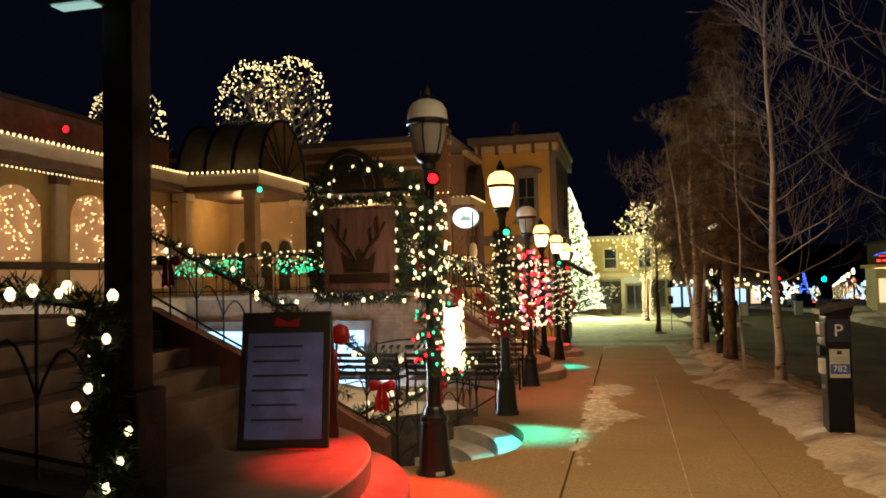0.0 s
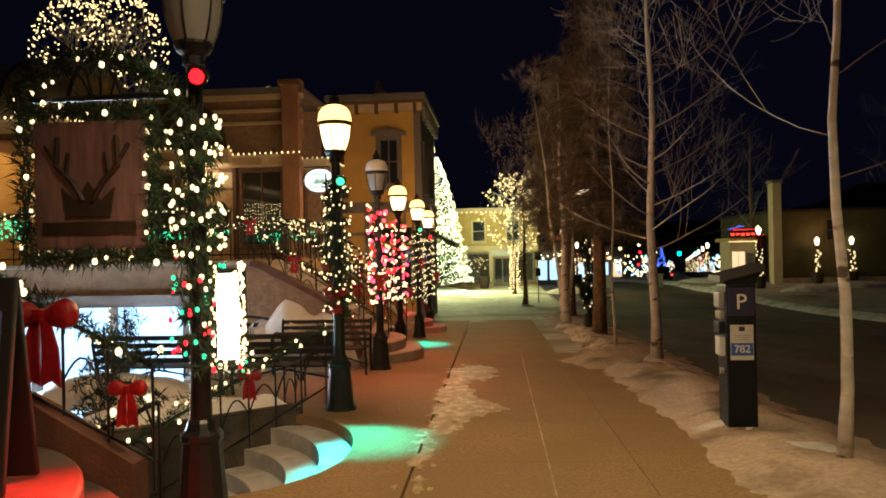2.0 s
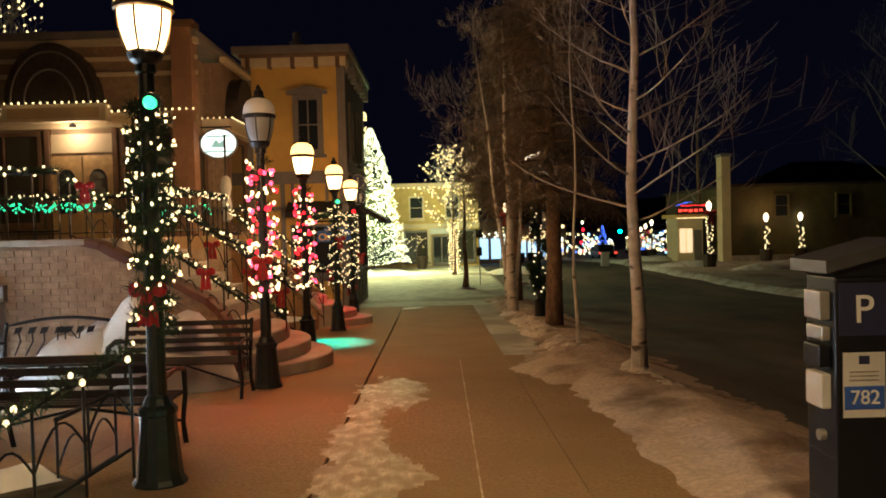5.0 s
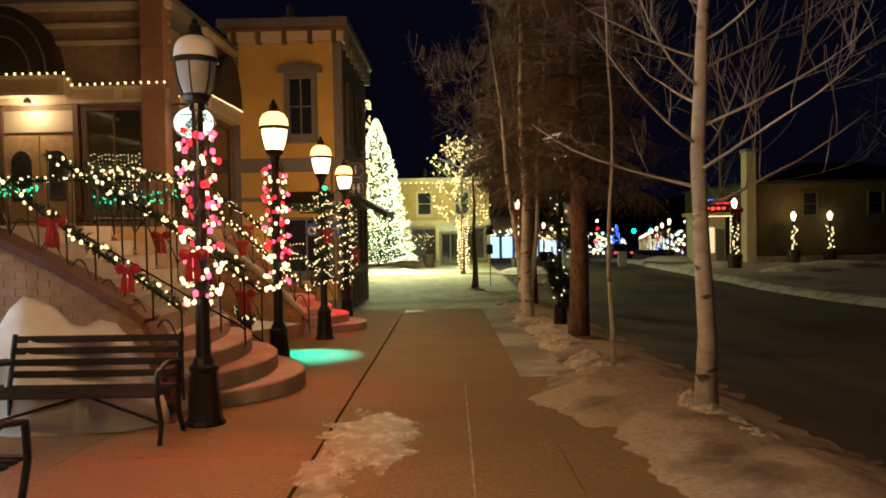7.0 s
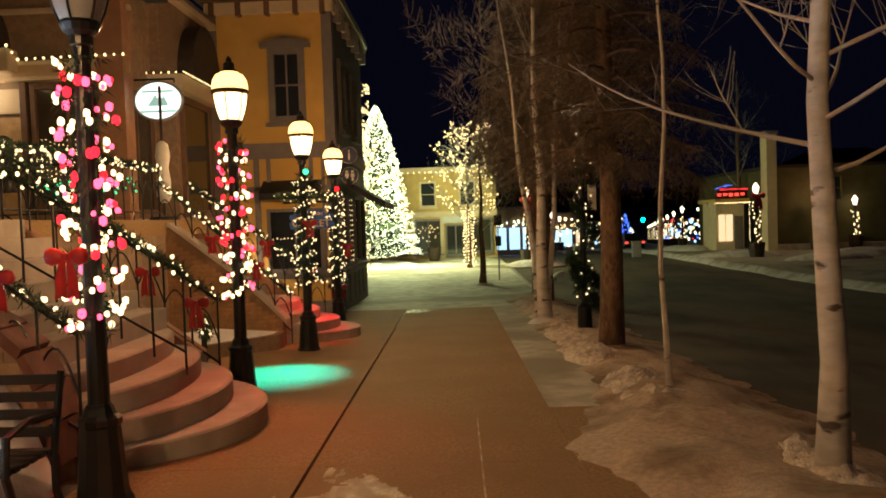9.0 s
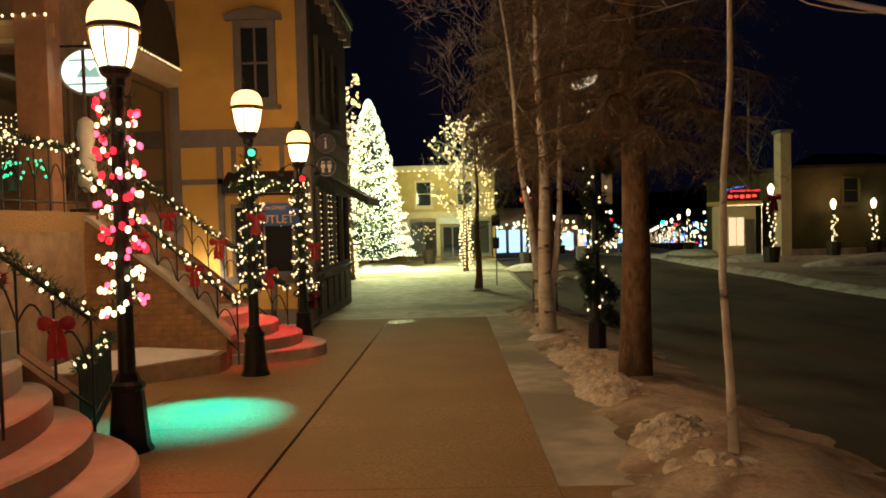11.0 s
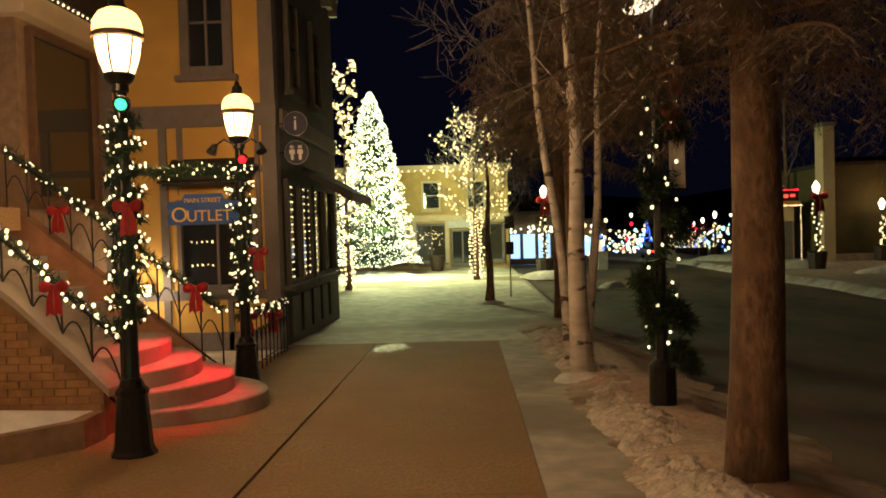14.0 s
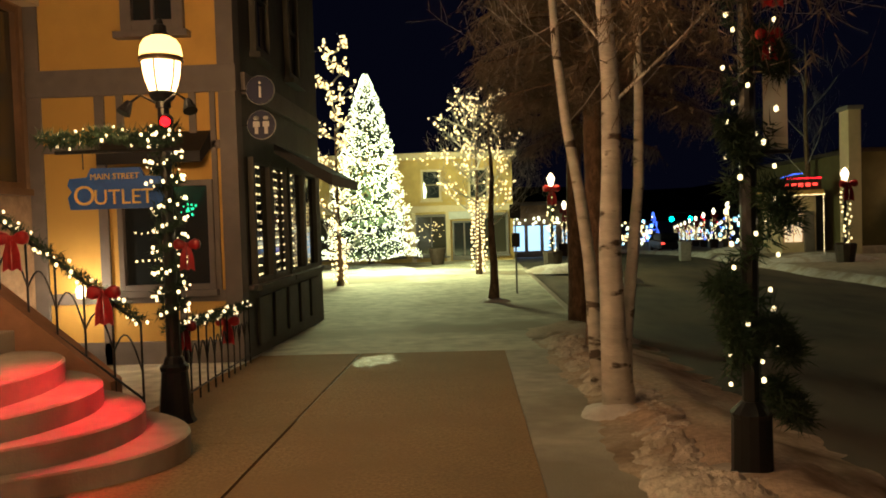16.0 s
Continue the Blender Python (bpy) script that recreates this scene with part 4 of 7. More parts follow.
cl = thing("added_door_lamp", -8.6, SF - 0.36, 3.97, "small lamp added over the shop door to brighten it", "lamp")
part("shade", lathe(B(), [(0.03, 0.13), (0.07, 0.10), (0.09, 0.03)], 10), IRON, cl)
part("stem", tube(B(), [(0, 0, 0.12), (0, 0.02, 0.16)], 0.015, 6), IRON, cl)

# oval sign and the furled parasol
ov = thing("oval_sign", -5.2, 24.75, 3.56, "lit white oval shop sign on a wall bracket", "sign")
el = [(0.42 * math.cos(2 * math.pi * i / 32), 0.33 * math.sin(2 * math.pi * i / 32)) for i in range(32)]
part("face", prism(B(), el, -0.05, 0.05, "y"), OVAL_LIT, ov, "glowing white face")
rim = B()
tube(rim, [(x * 1.05, 0, z * 1.05) for x, z in el + el[:1]], 0.035, 6)
part("rim", rim, GREY, ov)
for k, (w0, z) in enumerate(((0.30, 0.17), (0.34, -0.2))):
    part("lettering", box(B(), -w0, w0, -0.056, -0.051, z - 0.02, z + 0.02), SIGN_PALE, ov)
part("emblem", prism(B(), [(-0.2, -0.1), (0.2, -0.1), (0.12, 0.08), (0.03, 0.0), (-0.05, 0.11)], -0.057, -0.051, "y"), SIGN_PALE, ov)
part("bracket", tube(B(), [(-0.45, 0, 0.4), (0.3, 0, 0.4), (0.3, 0, 0.33)], 0.018, 6), IRON, ov)
um = thing("parasol", -4.75, 23.6, TERRACE, "furled white canvas parasol standing on the terrace", "parasol")
part("pole", lathe(B(), [(0.025, 0.0), (0.025, 2.3)], 8), DARKWOOD, um)
part("canopy", lathe(B(), [(0.06, 0.3), (0.13, 0.42), (0.12, 0.7), (0.09, 0.9), (0.13, 1.1), (0.1, 1.3), (0.03, 1.36)], 9), CANVAS, um, smooth=True)
part("base", lathe(B(), [(0.25, 0.0), (0.25, 0.06), (0.05, 0.09)], 14), IRON, um)

# pavilion with a glazed barrel vault
PX0, PX1, PY0, PY1 = -12.2, -9.7, 19.0, 22.2
pav = thing("pavilion", 0, 0, 0, "tan entrance pavilion with a glazed barrel vault", "pavilion")
part("wall_back", box(B(), PX0, PX1 - 0.1, PY1, PY1 + 0.25, TERRACE, 4.1), TAN, pav)
part("wall_side", box(B(), PX0 - 0.25, PX0, 5.0, PY1 + 0.25, TERRACE, 4.4), YELLOW_DIM, pav)
part("canopy", box(B(), PX0 - 0.2, PX1 + 0.15, PY0 - 0.15, PY1 + 0.3, 4.1, 4.25, 0.02), BROWN, pav)
part("fascia", box(B(), PX0 - 0.2, PX1 + 0.22, PY0 - 0.22, PY1 + 0.3, 4.25, 4.55, 0.03), CREAM, pav)
part("eave", box(B(), PX0 - 0.3, PX0 + 0.6, 5.0, PY0 - 0.2, 4.3, 4.6, 0.03), CREAM, pav)
part("soffit", box(B(), PX0 - 0.3, PX0 + 0.5, 5.0, PY0 - 0.2, 4.1, 4.3, 0.02), BROWN, pav)
part("roof", box(B(), PX0 - 6, PX0 - 0.1, 5.0, PY1, 4.6, 5.0, 0.03), BROWN_DARK, pav)
part("parapet", box(B(), PX0 - 0.1, PX0 + 0.12, 5.0, PY0 - 0.3, 4.62, 5.42, 0.02), DARK_RED, pav, "dark red brick parapet")
part("parapet_cap", box(B(), PX0 - 0.16, PX0 + 0.2, 5.0, PY0 - 0.3, 5.42, 5.52, 0.02), BROWN_DARK, pav)
for i in range(6):
    y = 7.65 + i * 2.3
    pl2 = part("pilaster", box(B(), PX0, PX0 + 0.16, y - 0.17, y + 0.17, TERRACE, 4.1, 0.02), CREAM, pav)
    part("pilaster_cap", box(B(), PX0, PX0 + 0.22, y - 0.22, y + 0.22, 3.86, 4.08, 0.02), BROWN, pl2)
part("belt", box(B(), PX0, PX0 + 0.2, 5.0, PY0 - 0.3, 2.0, 2.16, 0.02), BROWN, pav)
for x, y in ((PX1 - 0.15, PY0 + 0.1), (PX1 - 0.15, PY1 - 0.1), (PX0 + 0.3, PY0 + 0.1)):
    c = part("column", box(B(), x - 0.16, x + 0.16, y - 0.16, y + 0.16, TERRACE, 4.1, 0.02), TAN, pav)
    part("capital", box(B(), x - 0.22, x + 0.22, y - 0.22, y + 0.22, 3.9, 4.1, 0.02), CREAM, c)
    part("plinth", box(B(), x - 0.22, x + 0.22, y - 0.22, y + 0.22, TERRACE, 1.75, 0.02), CREAM, c)
for i in range(4):
    x = PX0 + 0.1 + i * 0.833
    ym, r = (PY0 + PY1) / 2, 1.5
    rib = B()
    tube(rib, [(x, ym + r * math.cos(math.pi * k / 18), 4.5 + 1.72 * math.sin(math.pi * k / 18)) for k in range(19)], 0.05, 6)
    part("rib", rib, IRON, pav)
vault = B()
rows = [[vault.verts.new((x, ym + 1.47 * math.cos(math.pi * k / 18), 4.5 + 1.69 * math.sin(math.pi * k / 18))) for k in range(19)] for x in (PX0 + 0.1, PX0 + 2.6)]
for k in range(18):
    vault.faces.new((rows[0][k], rows[0][k + 1], rows[1][k + 1], rows[1][k]))
part("vault_glass", vault, VAULT, pav, "dim frosted vault glazing", True)
for k in range(1, 6):
    a = math.pi * k / 6
    part("fan_bar", tube(B(), [(PX0 + 2.62, ym, 4.55), (PX0 + 2.62, ym + 1.47 * math.cos(a), 4.5 + 1.69 * math.sin(a))], 0.03, 5), IRON, pav)
for x in (-11.75, -11.0, -10.35):
    g = B()
    prism(g, [(x - 0.22, TERRACE + 0.05), (x + 0.22, TERRACE + 0.05)] + [(x + 0.22 * math.cos(math.pi * i / 10), 2.6 + 0.3 * math.sin(math.pi * i / 10)) for i in range(11)], PY1 - 0.05, PY1 - 0.004, "y")
    part("arched_window", g, WINDOW_DIM, pav)
    g = B()
    tube(g, [(x - 0.26, PY1 - 0.04, TERRACE), (x - 0.26, PY1 - 0.04, 2.6)] + [(x - 0.26 * math.cos(math.pi * i / 10), PY1 - 0.04, 2.6 + 0.34 * math.sin(math.pi * i / 10)) for i in range(11)] + [(x + 0.26, PY1 - 0.04, TERRACE)], 0.04, 6)
    part("arch_trim", g, CREAM, pav)
for i in range(5):
    y = 8.8 + i * 2.3
    g = B()
    prism(g, [(y - 0.7, TERRACE + 0.2), (y + 0.7, TERRACE + 0.2)] + [(y + 0.7 * math.cos(math.pi * k / 12), 3.1 + 0.65 * math.sin(math.pi * k / 12)) for k in range(13)], PX0 - 0.02, PX0 + 0.02, "x")
    part("arched_window", g, WINDOW_LIT, pav, "arched window glowing warm")
light_row("eave_lights", [(PX0 + 0.64, 6.0, 4.62), (PX0 + 0.64, PY0 - 0.26, 4.62), (PX1 + 0.26, PY0 - 0.26, 4.58), (PX1 + 0.26, PY1 + 0.3, 4.58)], 0.15, 0.03, WARM_FAR, "warm white bulbs along the pavilion eaves")
lamp_light(-11.0, 20.6, 3.85, 46, (1.0, 0.62, 0.28), 0.15)
light_row("eave_lights", [(PX0 + 0.66, 6.0, 3.98), (PX0 + 0.66, 15.6, 3.98)], 0.12, 0.026, WARM_FAR, "second string of warm bulbs under the wing eaves")
ic = thing("icicle_lights", 0, 0, 0, "curtains of warm bulbs hung in the pavilion arches", "string lights")
bulbs("bulbs", [(PX0 + 0.08, y + random.uniform(-0.6, 0.6), random.uniform(2.2, 3.7)) for y in (8.8, 11.1, 13.4, 15.7, 18.0) for _ in range(80)] + [(-10.0 + random.uniform(-0.12, 0.12), PY1 - 0.1, random.uniform(1.9, 3.5)) for _ in range(50)], 0.02, WARM_FAR, ic)
for n_, x, y, z, m in (("teal_flood_lamp", PX1 + 0.3, PY0 - 0.3, 4.05, SPOT_GREEN), ("red_flood_lamp", -11.85, 14.5, 5.05, SPOT_RED)):
    f = thing(n_, x, y, z, "small coloured flood lamp fixed under the eaves", "lamp")
    part("housing", lathe(B(), [(0.05, 0.0), (0.08, 0.12), (0.09, 0.14)], 10, pose(0, 0.1, 0, 90)), IRON, f)
    part("lens", lathe(B(), [(0.075, 0.0), (0.075, 0.02)], 10, pose(0, -0.03, 0, 90)), m, f)

# basement shop front in the court
bs = thing("basement_shop", 0, 0, 0, "basement shop front glowing cold white", "shopfront")
part("fascia", box(B(), -9.4, -5.2, 15.2, 15.3, 0.6, 0.8, 0.01), GREYTRIM, bs)
for x in (-9.4, -8.0, -6.6, -5.3):
    part("post", box(B(), x - 0.07, x + 0.07, 15.16, 15.3, block_z, 0.6, 0.01), GREYTRIM, bs)
for x in (-8.7, -7.3, -5.95):
    part("pane", box(B(), x - 0.6, x + 0.6, 15.24, 15.29, block_z + 0.3, 0.58), SHOP_BLUE, bs)
part("base", box(B(), -9.4, -5.2, 15.18, 15.3, block_z, block_z + 0.3, 0.01), GREYTRIM, bs)
bl = thing("court_string_lights", 0, 0, 0, "warm bulbs hung on the court posts", "string lights")
bulbs("bulbs", [(-6.6 + random.uniform(-0.06, 0.06), 15.1, block_z + 0.1 + 2.1 * i / 22) for i in range(23)], 0.02, WARM, bl)
d_ = bpy.data.lights.new("shop_window_light", "AREA")
d_.energy, d_.color, d_.shape, d_.size, d_.size_y = 1300, (0.72, 0.88, 1.0), "RECTANGLE", 3.6, 1.6
o_ = new("shop_window_light", d_)
o_.matrix_basis = look((-7.0, 15.1, -0.4), (-4.6, 11.0, -1.0))


# ---------------------------------------------------------------- street lamps
def spiral(z0, z1, r, turns, n=90, ph=0.0):
    return [(r * math.cos(ph + 2 * math.pi * turns * i / n), r * math.sin(ph + 2 * math.pi * turns * i / n), z0 + (z1 - z0) * i / n) for i in range(n + 1)]


def street_lamp(x, y, lit, pole_mat, bulb_set, seed, flood, label, bulb_r=0.021, every=0.055, z_lo=1.08, z_hi=2.62, dense=True, flood_z=2.62, lift=0.0):
    z = ground_z(y)
    t = thing("street_lamp", x, y, z - 0.03, label, "street lamp", "lamps along the stairs")
    part("base", lathe(B(), [(0.178, 0.0), (0.178, 0.05), (0.158, 0.08), (0.150, 0.12), (0.118, 0.50), (0.13, 0.515), (0.13, 0.55), (0.10, 0.575), (0.085, 0.62), (0.07, 0.64)], 12), pole_mat, t)
    top = 2.86 + lift
    part("pole", lathe(B(), [(0.066, 0.6), (0.06, 1.2), (0.05, top - 0.06), (0.068, top - 0.05), (0.068, top), (0.05, top + 0.01)], 14), pole_mat, t, smooth=False)
    part("collar", lathe(B(), [(0.06, top), (0.10, top + 0.03), (0.12, top + 0.07), (0.112, top + 0.09)], 14), IRON, t)
    curve = [(0.108, 0.085), (0.134, 0.15), (0.157, 0.235), (0.168, 0.32), (0.171, 0.365)]
    g = part("glass", lathe(B(), [(r, top + h) for r, h in curve], 18, cap=False), LAMP_LIT if lit else LAMP_OFF, t, "glowing amber lantern glass" if lit else "frosted unlit lantern glass", True)
    g.visible_shadow = False
    fr = B()
    for k in range(6):
        a = 2 * math.pi * (k + 0.5) / 6
        tube(fr, [((r + 0.005) * math.cos(a), (r + 0.005) * math.sin(a), top + h) for r, h in curve], 0.008, 5)
    part("lantern_frame", fr, LIT_FRAME if lit else IRON, t)
    part("band", lathe(B(), [(0.175, top + 0.355), (0.197, top + 0.365), (0.197, top + 0.395), (0.188, top + 0.405)], 20, cap=False), LIT_FRAME if lit else IRON, t)
    d = part("dome", lathe(B(), [(0.188, top + 0.40), (0.187, top + 0.45), (0.174, top + 0.51), (0.142, top + 0.56), (0.09, top + 0.59), (0.055, top + 0.60)], 20, cap=False), DOME_LIT if lit else SNOW_CLEAN, t, "glowing upper dome" if lit else "dome capped with snow", True)
    d.visible_shadow = False
    part("cap", lathe(B(), [(0.078, top + 0.585), (0.078, top + 0.61), (0.06, top + 0.63), (0.055, top + 0.685), (0.032, top + 0.70), (0.028, top + 0.73), (0.01, top + 0.76)], 12), IRON, t)
    # evergreen rope and its bulbs
    pts = spiral(z_lo, z_hi, 0.095, 9, 140, seed)
    vs, fs = needles(pts, 0.06, 13 if dense else 4, 0.07, seed)
    gr = new("greenery", raw("greenery", vs, fs, NEEDLE))
    gr.parent = t
    gr["kind"] = "stuff"
    rnd = random.Random(seed)
    sets = {}
    for p in resample(spiral(z_lo + 0.02, z_hi - 0.05, 0.15, 8.3, 160, seed + 1), every):
        if rnd.random() < 0.12:
            continue
        h = (p.z - z_lo) / (z_hi - z_lo)
        m = bulb_set(h, rnd)
        sets.setdefault(m.name, (m, []))[1].append(p + Vector((rnd.uniform(-0.03, 0.03), rnd.uniform(-0.03, 0.03), rnd.uniform(-0.04, 0.04))))
    for m, places in sets.values():
        bulbs("light_string", places, bulb_r, m, t, single=True)
    if flood:
        f = part("flood_lamp", lathe(B(), [(0.035, 0.0), (0.06, 0.05), (0.066, 0.1)], 12, pose(0.09, -0.10, flood_z, 115, 0, 0)), IRON, t)
        part("lens", lathe(B(), [(0.046, 0.0), (0.042, 0.018), (0.022, 0.032)], 12, pose(0.09, -0.19, flood_z - 0.04, 115, 0, 0)), flood, f, "coloured glowing lens")
    return t


def white_mix(h, r):
    return WARM


def near_mix(h, r):
    return WARM if h > 0.42 else r.choice((REDB, GREENB, GREENB, REDB, WARM))


def red_mix(h, r):
    return r.choice((REDB, REDB, PINKB, PINKB, WARM)) if r.random() < 0.5 and h > 0.25 else r.choice((WARM, WARM, WARM, PINKB))


L = LAMP_ROW
street_lamp(L[0][0], L[0][1], False, POLE, near_mix, 11, SPOT_RED, "unlit black street lamp with snowy cap and bulb garland", 0.0145, 0.11, 0.95, 2.55, True, 2.74)
street_lamp(L[1][0], L[1][1], True, GREENPOLE, white_mix, 12, SPOT_GREEN, "lit green street lamp wound with garland and white bulbs", 0.0135, 0.068)
street_lamp(L[2][0], L[2][1], False, POLE, red_mix, 13, None, "unlit black street lamp wound with red and white bulbs", 0.027, 0.027, 1.05, 2.74, False)
street_lamp(L[3][0], L[3][1], True, POLE, red_mix, 14, None, "lit black street lamp wound with red and white bulbs", 0.027, 0.027, 1.05, 2.74, False)
street_lamp(L[4][0], L[4][1], True, POLE, white_mix, 15, SPOT_GREEN, "lit black street lamp with garland and green flood lamp", 0.016, 0.06, 1.02, 2.72, True, 2.80, 0.08)
street_lamp(L[5][0], L[5][1], True, POLE, white_mix, 16, SPOT_RED, "lit black street lamp with garland and red flood lamp", 0.016, 0.06, 1.02, 2.72, True, 2.79, 0.09)

# tall lamp on the verge, with banner
RX, RY = 2.32, 23.3
vl = thing("verge_lamp", RX + 0.02, RY, ground_z(RY), "tall dark street lamp with drooping garland and banner", "street lamp")
part("base", lathe(B(), [(0.15, 0.0), (0.15, 0.05), (0.125, 0.08), (0.12, 0.42), (0.13, 0.45), (0.06, 0.52)], 14), POLE, vl)
part("pole", lathe(B(), [(0.055, 0.45), (0.045, 3.68)], 10), POLE, vl)
part("head", lathe(B(), [(0.02, -0.19), (0.06, -0.15), (0.085, -0.05), (0.085, 0.06), (0.06, 0.14), (0.02, 0.18)], 12, pose(-0.10, 0, 3.74, 0, 66, 0)), FARLAMP, vl, "tilted glowing lamp head", True)
part("head_hood", lathe(B(), [(0.03, -0.21), (0.075, -0.15), (0.10, -0.05), (0.10, 0.06), (0.07, 0.16), (0.03, 0.20)], 12, pose(-0.09, 0.02, 3.79, 0, 66, 0) @ Matrix.Diagonal((0.5, 1.0, 1.0, 1.0))), POLE, vl, smooth=True)
part("banner", box(B(), 0.10, 0.24, -0.008, 0.008, 2.06, 2.52), CANVAS, vl, "pale hanging banner")
part("banner_arm", tube(B(), [(0, 0, 2.535), (0.26, 0, 2.535)], 0.012, 6), IRON, vl)
part("banner_arm", tube(B(), [(0, 0, 2.045), (0.26, 0, 2.045)], 0.012, 6), IRON, vl)
rope = [(0.11 * math.cos(i * 0.55), 0.11 * math.sin(i * 0.55), 0.5 + 2.9 * i / 60) for i in range(61)]
vs, fs = needles(rope, 0.08, 16, 0.10, 31)
g = new("greenery", raw("greenery", vs, fs, NEEDLE))
g.parent = vl
g["kind"] = "stuff"
for i, (dx, zz) in enumerate(((0.17, 0.62), (-0.16, 1.25), (0.14, 1.0), (-0.12, 1.02), (0.14, 1.8), (-0.1, 2.2), (0.1, 2.7), (-0.1, 3.2))):
    vs, fs = needles([(dx - 0.04, -0.1, zz), (dx + 0.05, -0.13, zz - 0.16)], 0.12, 190, 0.075, 40 + i)
    g = new("greenery", raw("greenery", vs, fs, NEEDLE))
    g.parent = vl
    g["kind"] = "stuff"
bulbs("light_string", [(0.15 * math.cos(i * 2.4), -0.05 + 0.13 * math.sin(i * 2.4), 0.55 + 2.95 * i / 44) for i in range(45)], 0.017, WARM, vl, single=True)
bow("bow", RX + 0.12, RY - 0.16, ground_z(RY) + 3.08, 0.11)
bow("bow", RX + 0.10, RY - 0.16, ground_z(RY) + 2.72, 0.08)


# ---------------------------------------------------------------- railings with garlands
def railing(name, p0, p1, h, seed, label, hoops=True, garland=True, bulb=None, every=0.11, bulb_r=0.02, step=0.32, sag=0.0, gr=0.06):
    """Iron railing between two foot points: bars, rails, hoops, and a rope of evergreen on top."""
    a, b = Vector(p0), Vector(p1)
    t = thing(name, a.x, a.y, a.z, label, "railing")
    d = b - a
    n = max(2, int(d.length / step))
    up = Vector((0, 0, h))
    part("top_rail", tube(B(), [up, d + up], 0.018, 6), IRON, t)
    part("bottom_rail", tube(B(), [Vector((0, 0, 0.12)), d + Vector((0, 0, 0.12))], 0.012, 6), IRON, t)
    me = None
    hm = None
    for i in range(n + 1):
        o = d * (i / n)
        if me is None:
            me = finish(tube(B(), [(0, 0, -0.08), (0, 0, h)], 0.011, 5), "baluster", IRON)
        ob = new("baluster", me)
        ob.parent, ob.location = t, o
        if hoops and i < n:
            if hm is None:
                q = d / n
                hm = finish(tube(B(), [Vector((q.x * k / 8, q.y * k / 8, q.z * k / 8 + h * 0.45 + 0.3 * h * math.sin(math.pi * k / 8))) for k in range(9)], 0.009, 5), "hoop", IRON)
            ob = new("hoop", hm)
            ob.parent, ob.location = t, o
    if garland:
        g = thing("garland", a.x, a.y, a.z, "evergreen garland with bulbs wound along an iron railing", "garland", "garlands on the railings")
        pts = [d * (k / 20) + up + Vector((0, 0, 0.03 - sag * math.sin(math.pi * ((k % 5) / 5)))) for k in range(21)]
        garland_parts(g, pts, gr, 20, 0.07, seed, bulb or (WARM,), bulb_r * 0.98, 1.0, every * 0.52)
    return t


railing("stair_railing", (-2.3, 15.42, -0.28), (-4.45, 15.42, TERRACE - 0.05), 0.78, 51, "black iron stair railing with hoops", every=0.09)
railing("stair_railing", (-2.25, 18.3, -0.35), (-4.45, 18.3, TERRACE - 0.05), 0.78, 52, "black iron stair railing with hoops", every=0.1)
railing("stair_railing", (-2.5, 22.95, -0.68), (-4.6, 22.95, TERRACE - 0.1), 0.72, 53, "black iron stair railing on a brick cheek", every=0.085)
railing("stair_railing", (-2.35, 25.3, -0.75), (-4.9, 25.3, TERRACE - 0.1), 0.80, 54, "black iron stair railing with hoops", every=0.085)
railing("stair_railing", (-2.1, 16.9, -0.0), (-4.3, 16.9, TERRACE), 0.80, 61, "black iron middle handrail of the steps", hoops=False, every=0.1)
railing("court_railing", (-1.92, 10.86, -0.17), (-3.75, 9.26, -1.22), 0.75, 55, "black iron railing with hoops on a stone wall", every=0.14, bulb_r=0.026, gr=0.10)
railing("stair_railing", (-2.25, 7.26, -0.02), (-5.0, 7.26, TERRACE + 0.1), 0.74, 56, "black iron stair railing on a dark cheek", every=0.5, bulb_r=0.03, gr=0.10)
railing("stair_railing", (-2.5, 3.25, 0.62), (-5.2, 3.25, 1.0), 0.88, 57, "black iron stair railing of the near steps", every=0.3, bulb_r=0.03, gr=0.08)
railing("terrace_railing", (-4.6, 15.45, TERRACE), (-11.8, 15.45, TERRACE), 0.85, 58, "black iron terrace railing", every=0.12, bulb_r=0.022)
railing("terrace_railing", (-4.55, 18.45, TERRACE), (-4.55, 22.85, TERRACE), 0.8, 59, "black iron terrace railing", every=0.1)
railing("shop_railing", (-2.25, 25.7, ground_z(25.7)), (-2.54, 29.25, ground_z(29.25)), 0.8, 60, "curved black iron railing before the shop", every=0.12)
railing("planter_fence", (-2.45, 18.5, ground_z(18.5)), (-3.3, 20.9, ground_z(20.9)), 0.62, 63, "low black iron fence beside the steps", hoops=False, garland=True, step=0.12, every=0.3)
railing("court_railing", (-2.35, 10.7, ground_z(10.7) - 0.1), (-2.35, 11.6, ground_z(11) - 0.1), 0.6, 65, "short black iron railing beside the lamp", garland=False)
railing("court_railing", (-2.3, 7.45, -0.35), (-4.9, 7.45, -1.55), 0.8, 66, "iron railing down the court steps", every=0.2, bulb_r=0.026)

# newel garland that hangs down beside the near steps
ng = thing("garland", -2.45, 3.2, 0.6, "thick garland with large warm bulbs hanging from a newel", "garland")
garland_parts(ng, [(0, 0, 0.85), (0.03, 0.0, 0.6), (0.0, 0.03, 0.35), (0.08, 0.0, 0.1), (0.05, 0, -0.1)], 0.11, 40, 0.09, 81, (WARM,), 0.022, 1.1, 0.07)
nn = thing("net_lights", 0, 0, 0, "green net lights draped on the terrace railing", "string lights")
bulbs("bulbs", [(random.uniform(*xr), 15.38, TERRACE + random.uniform(0.45, 0.78)) for xr in ((-11.6, -10.8), (-9.8, -8.9), (-9.0, -8.2), (-7.4, -6.3)) for _ in range(55)], 0.02, GREENB, nn)
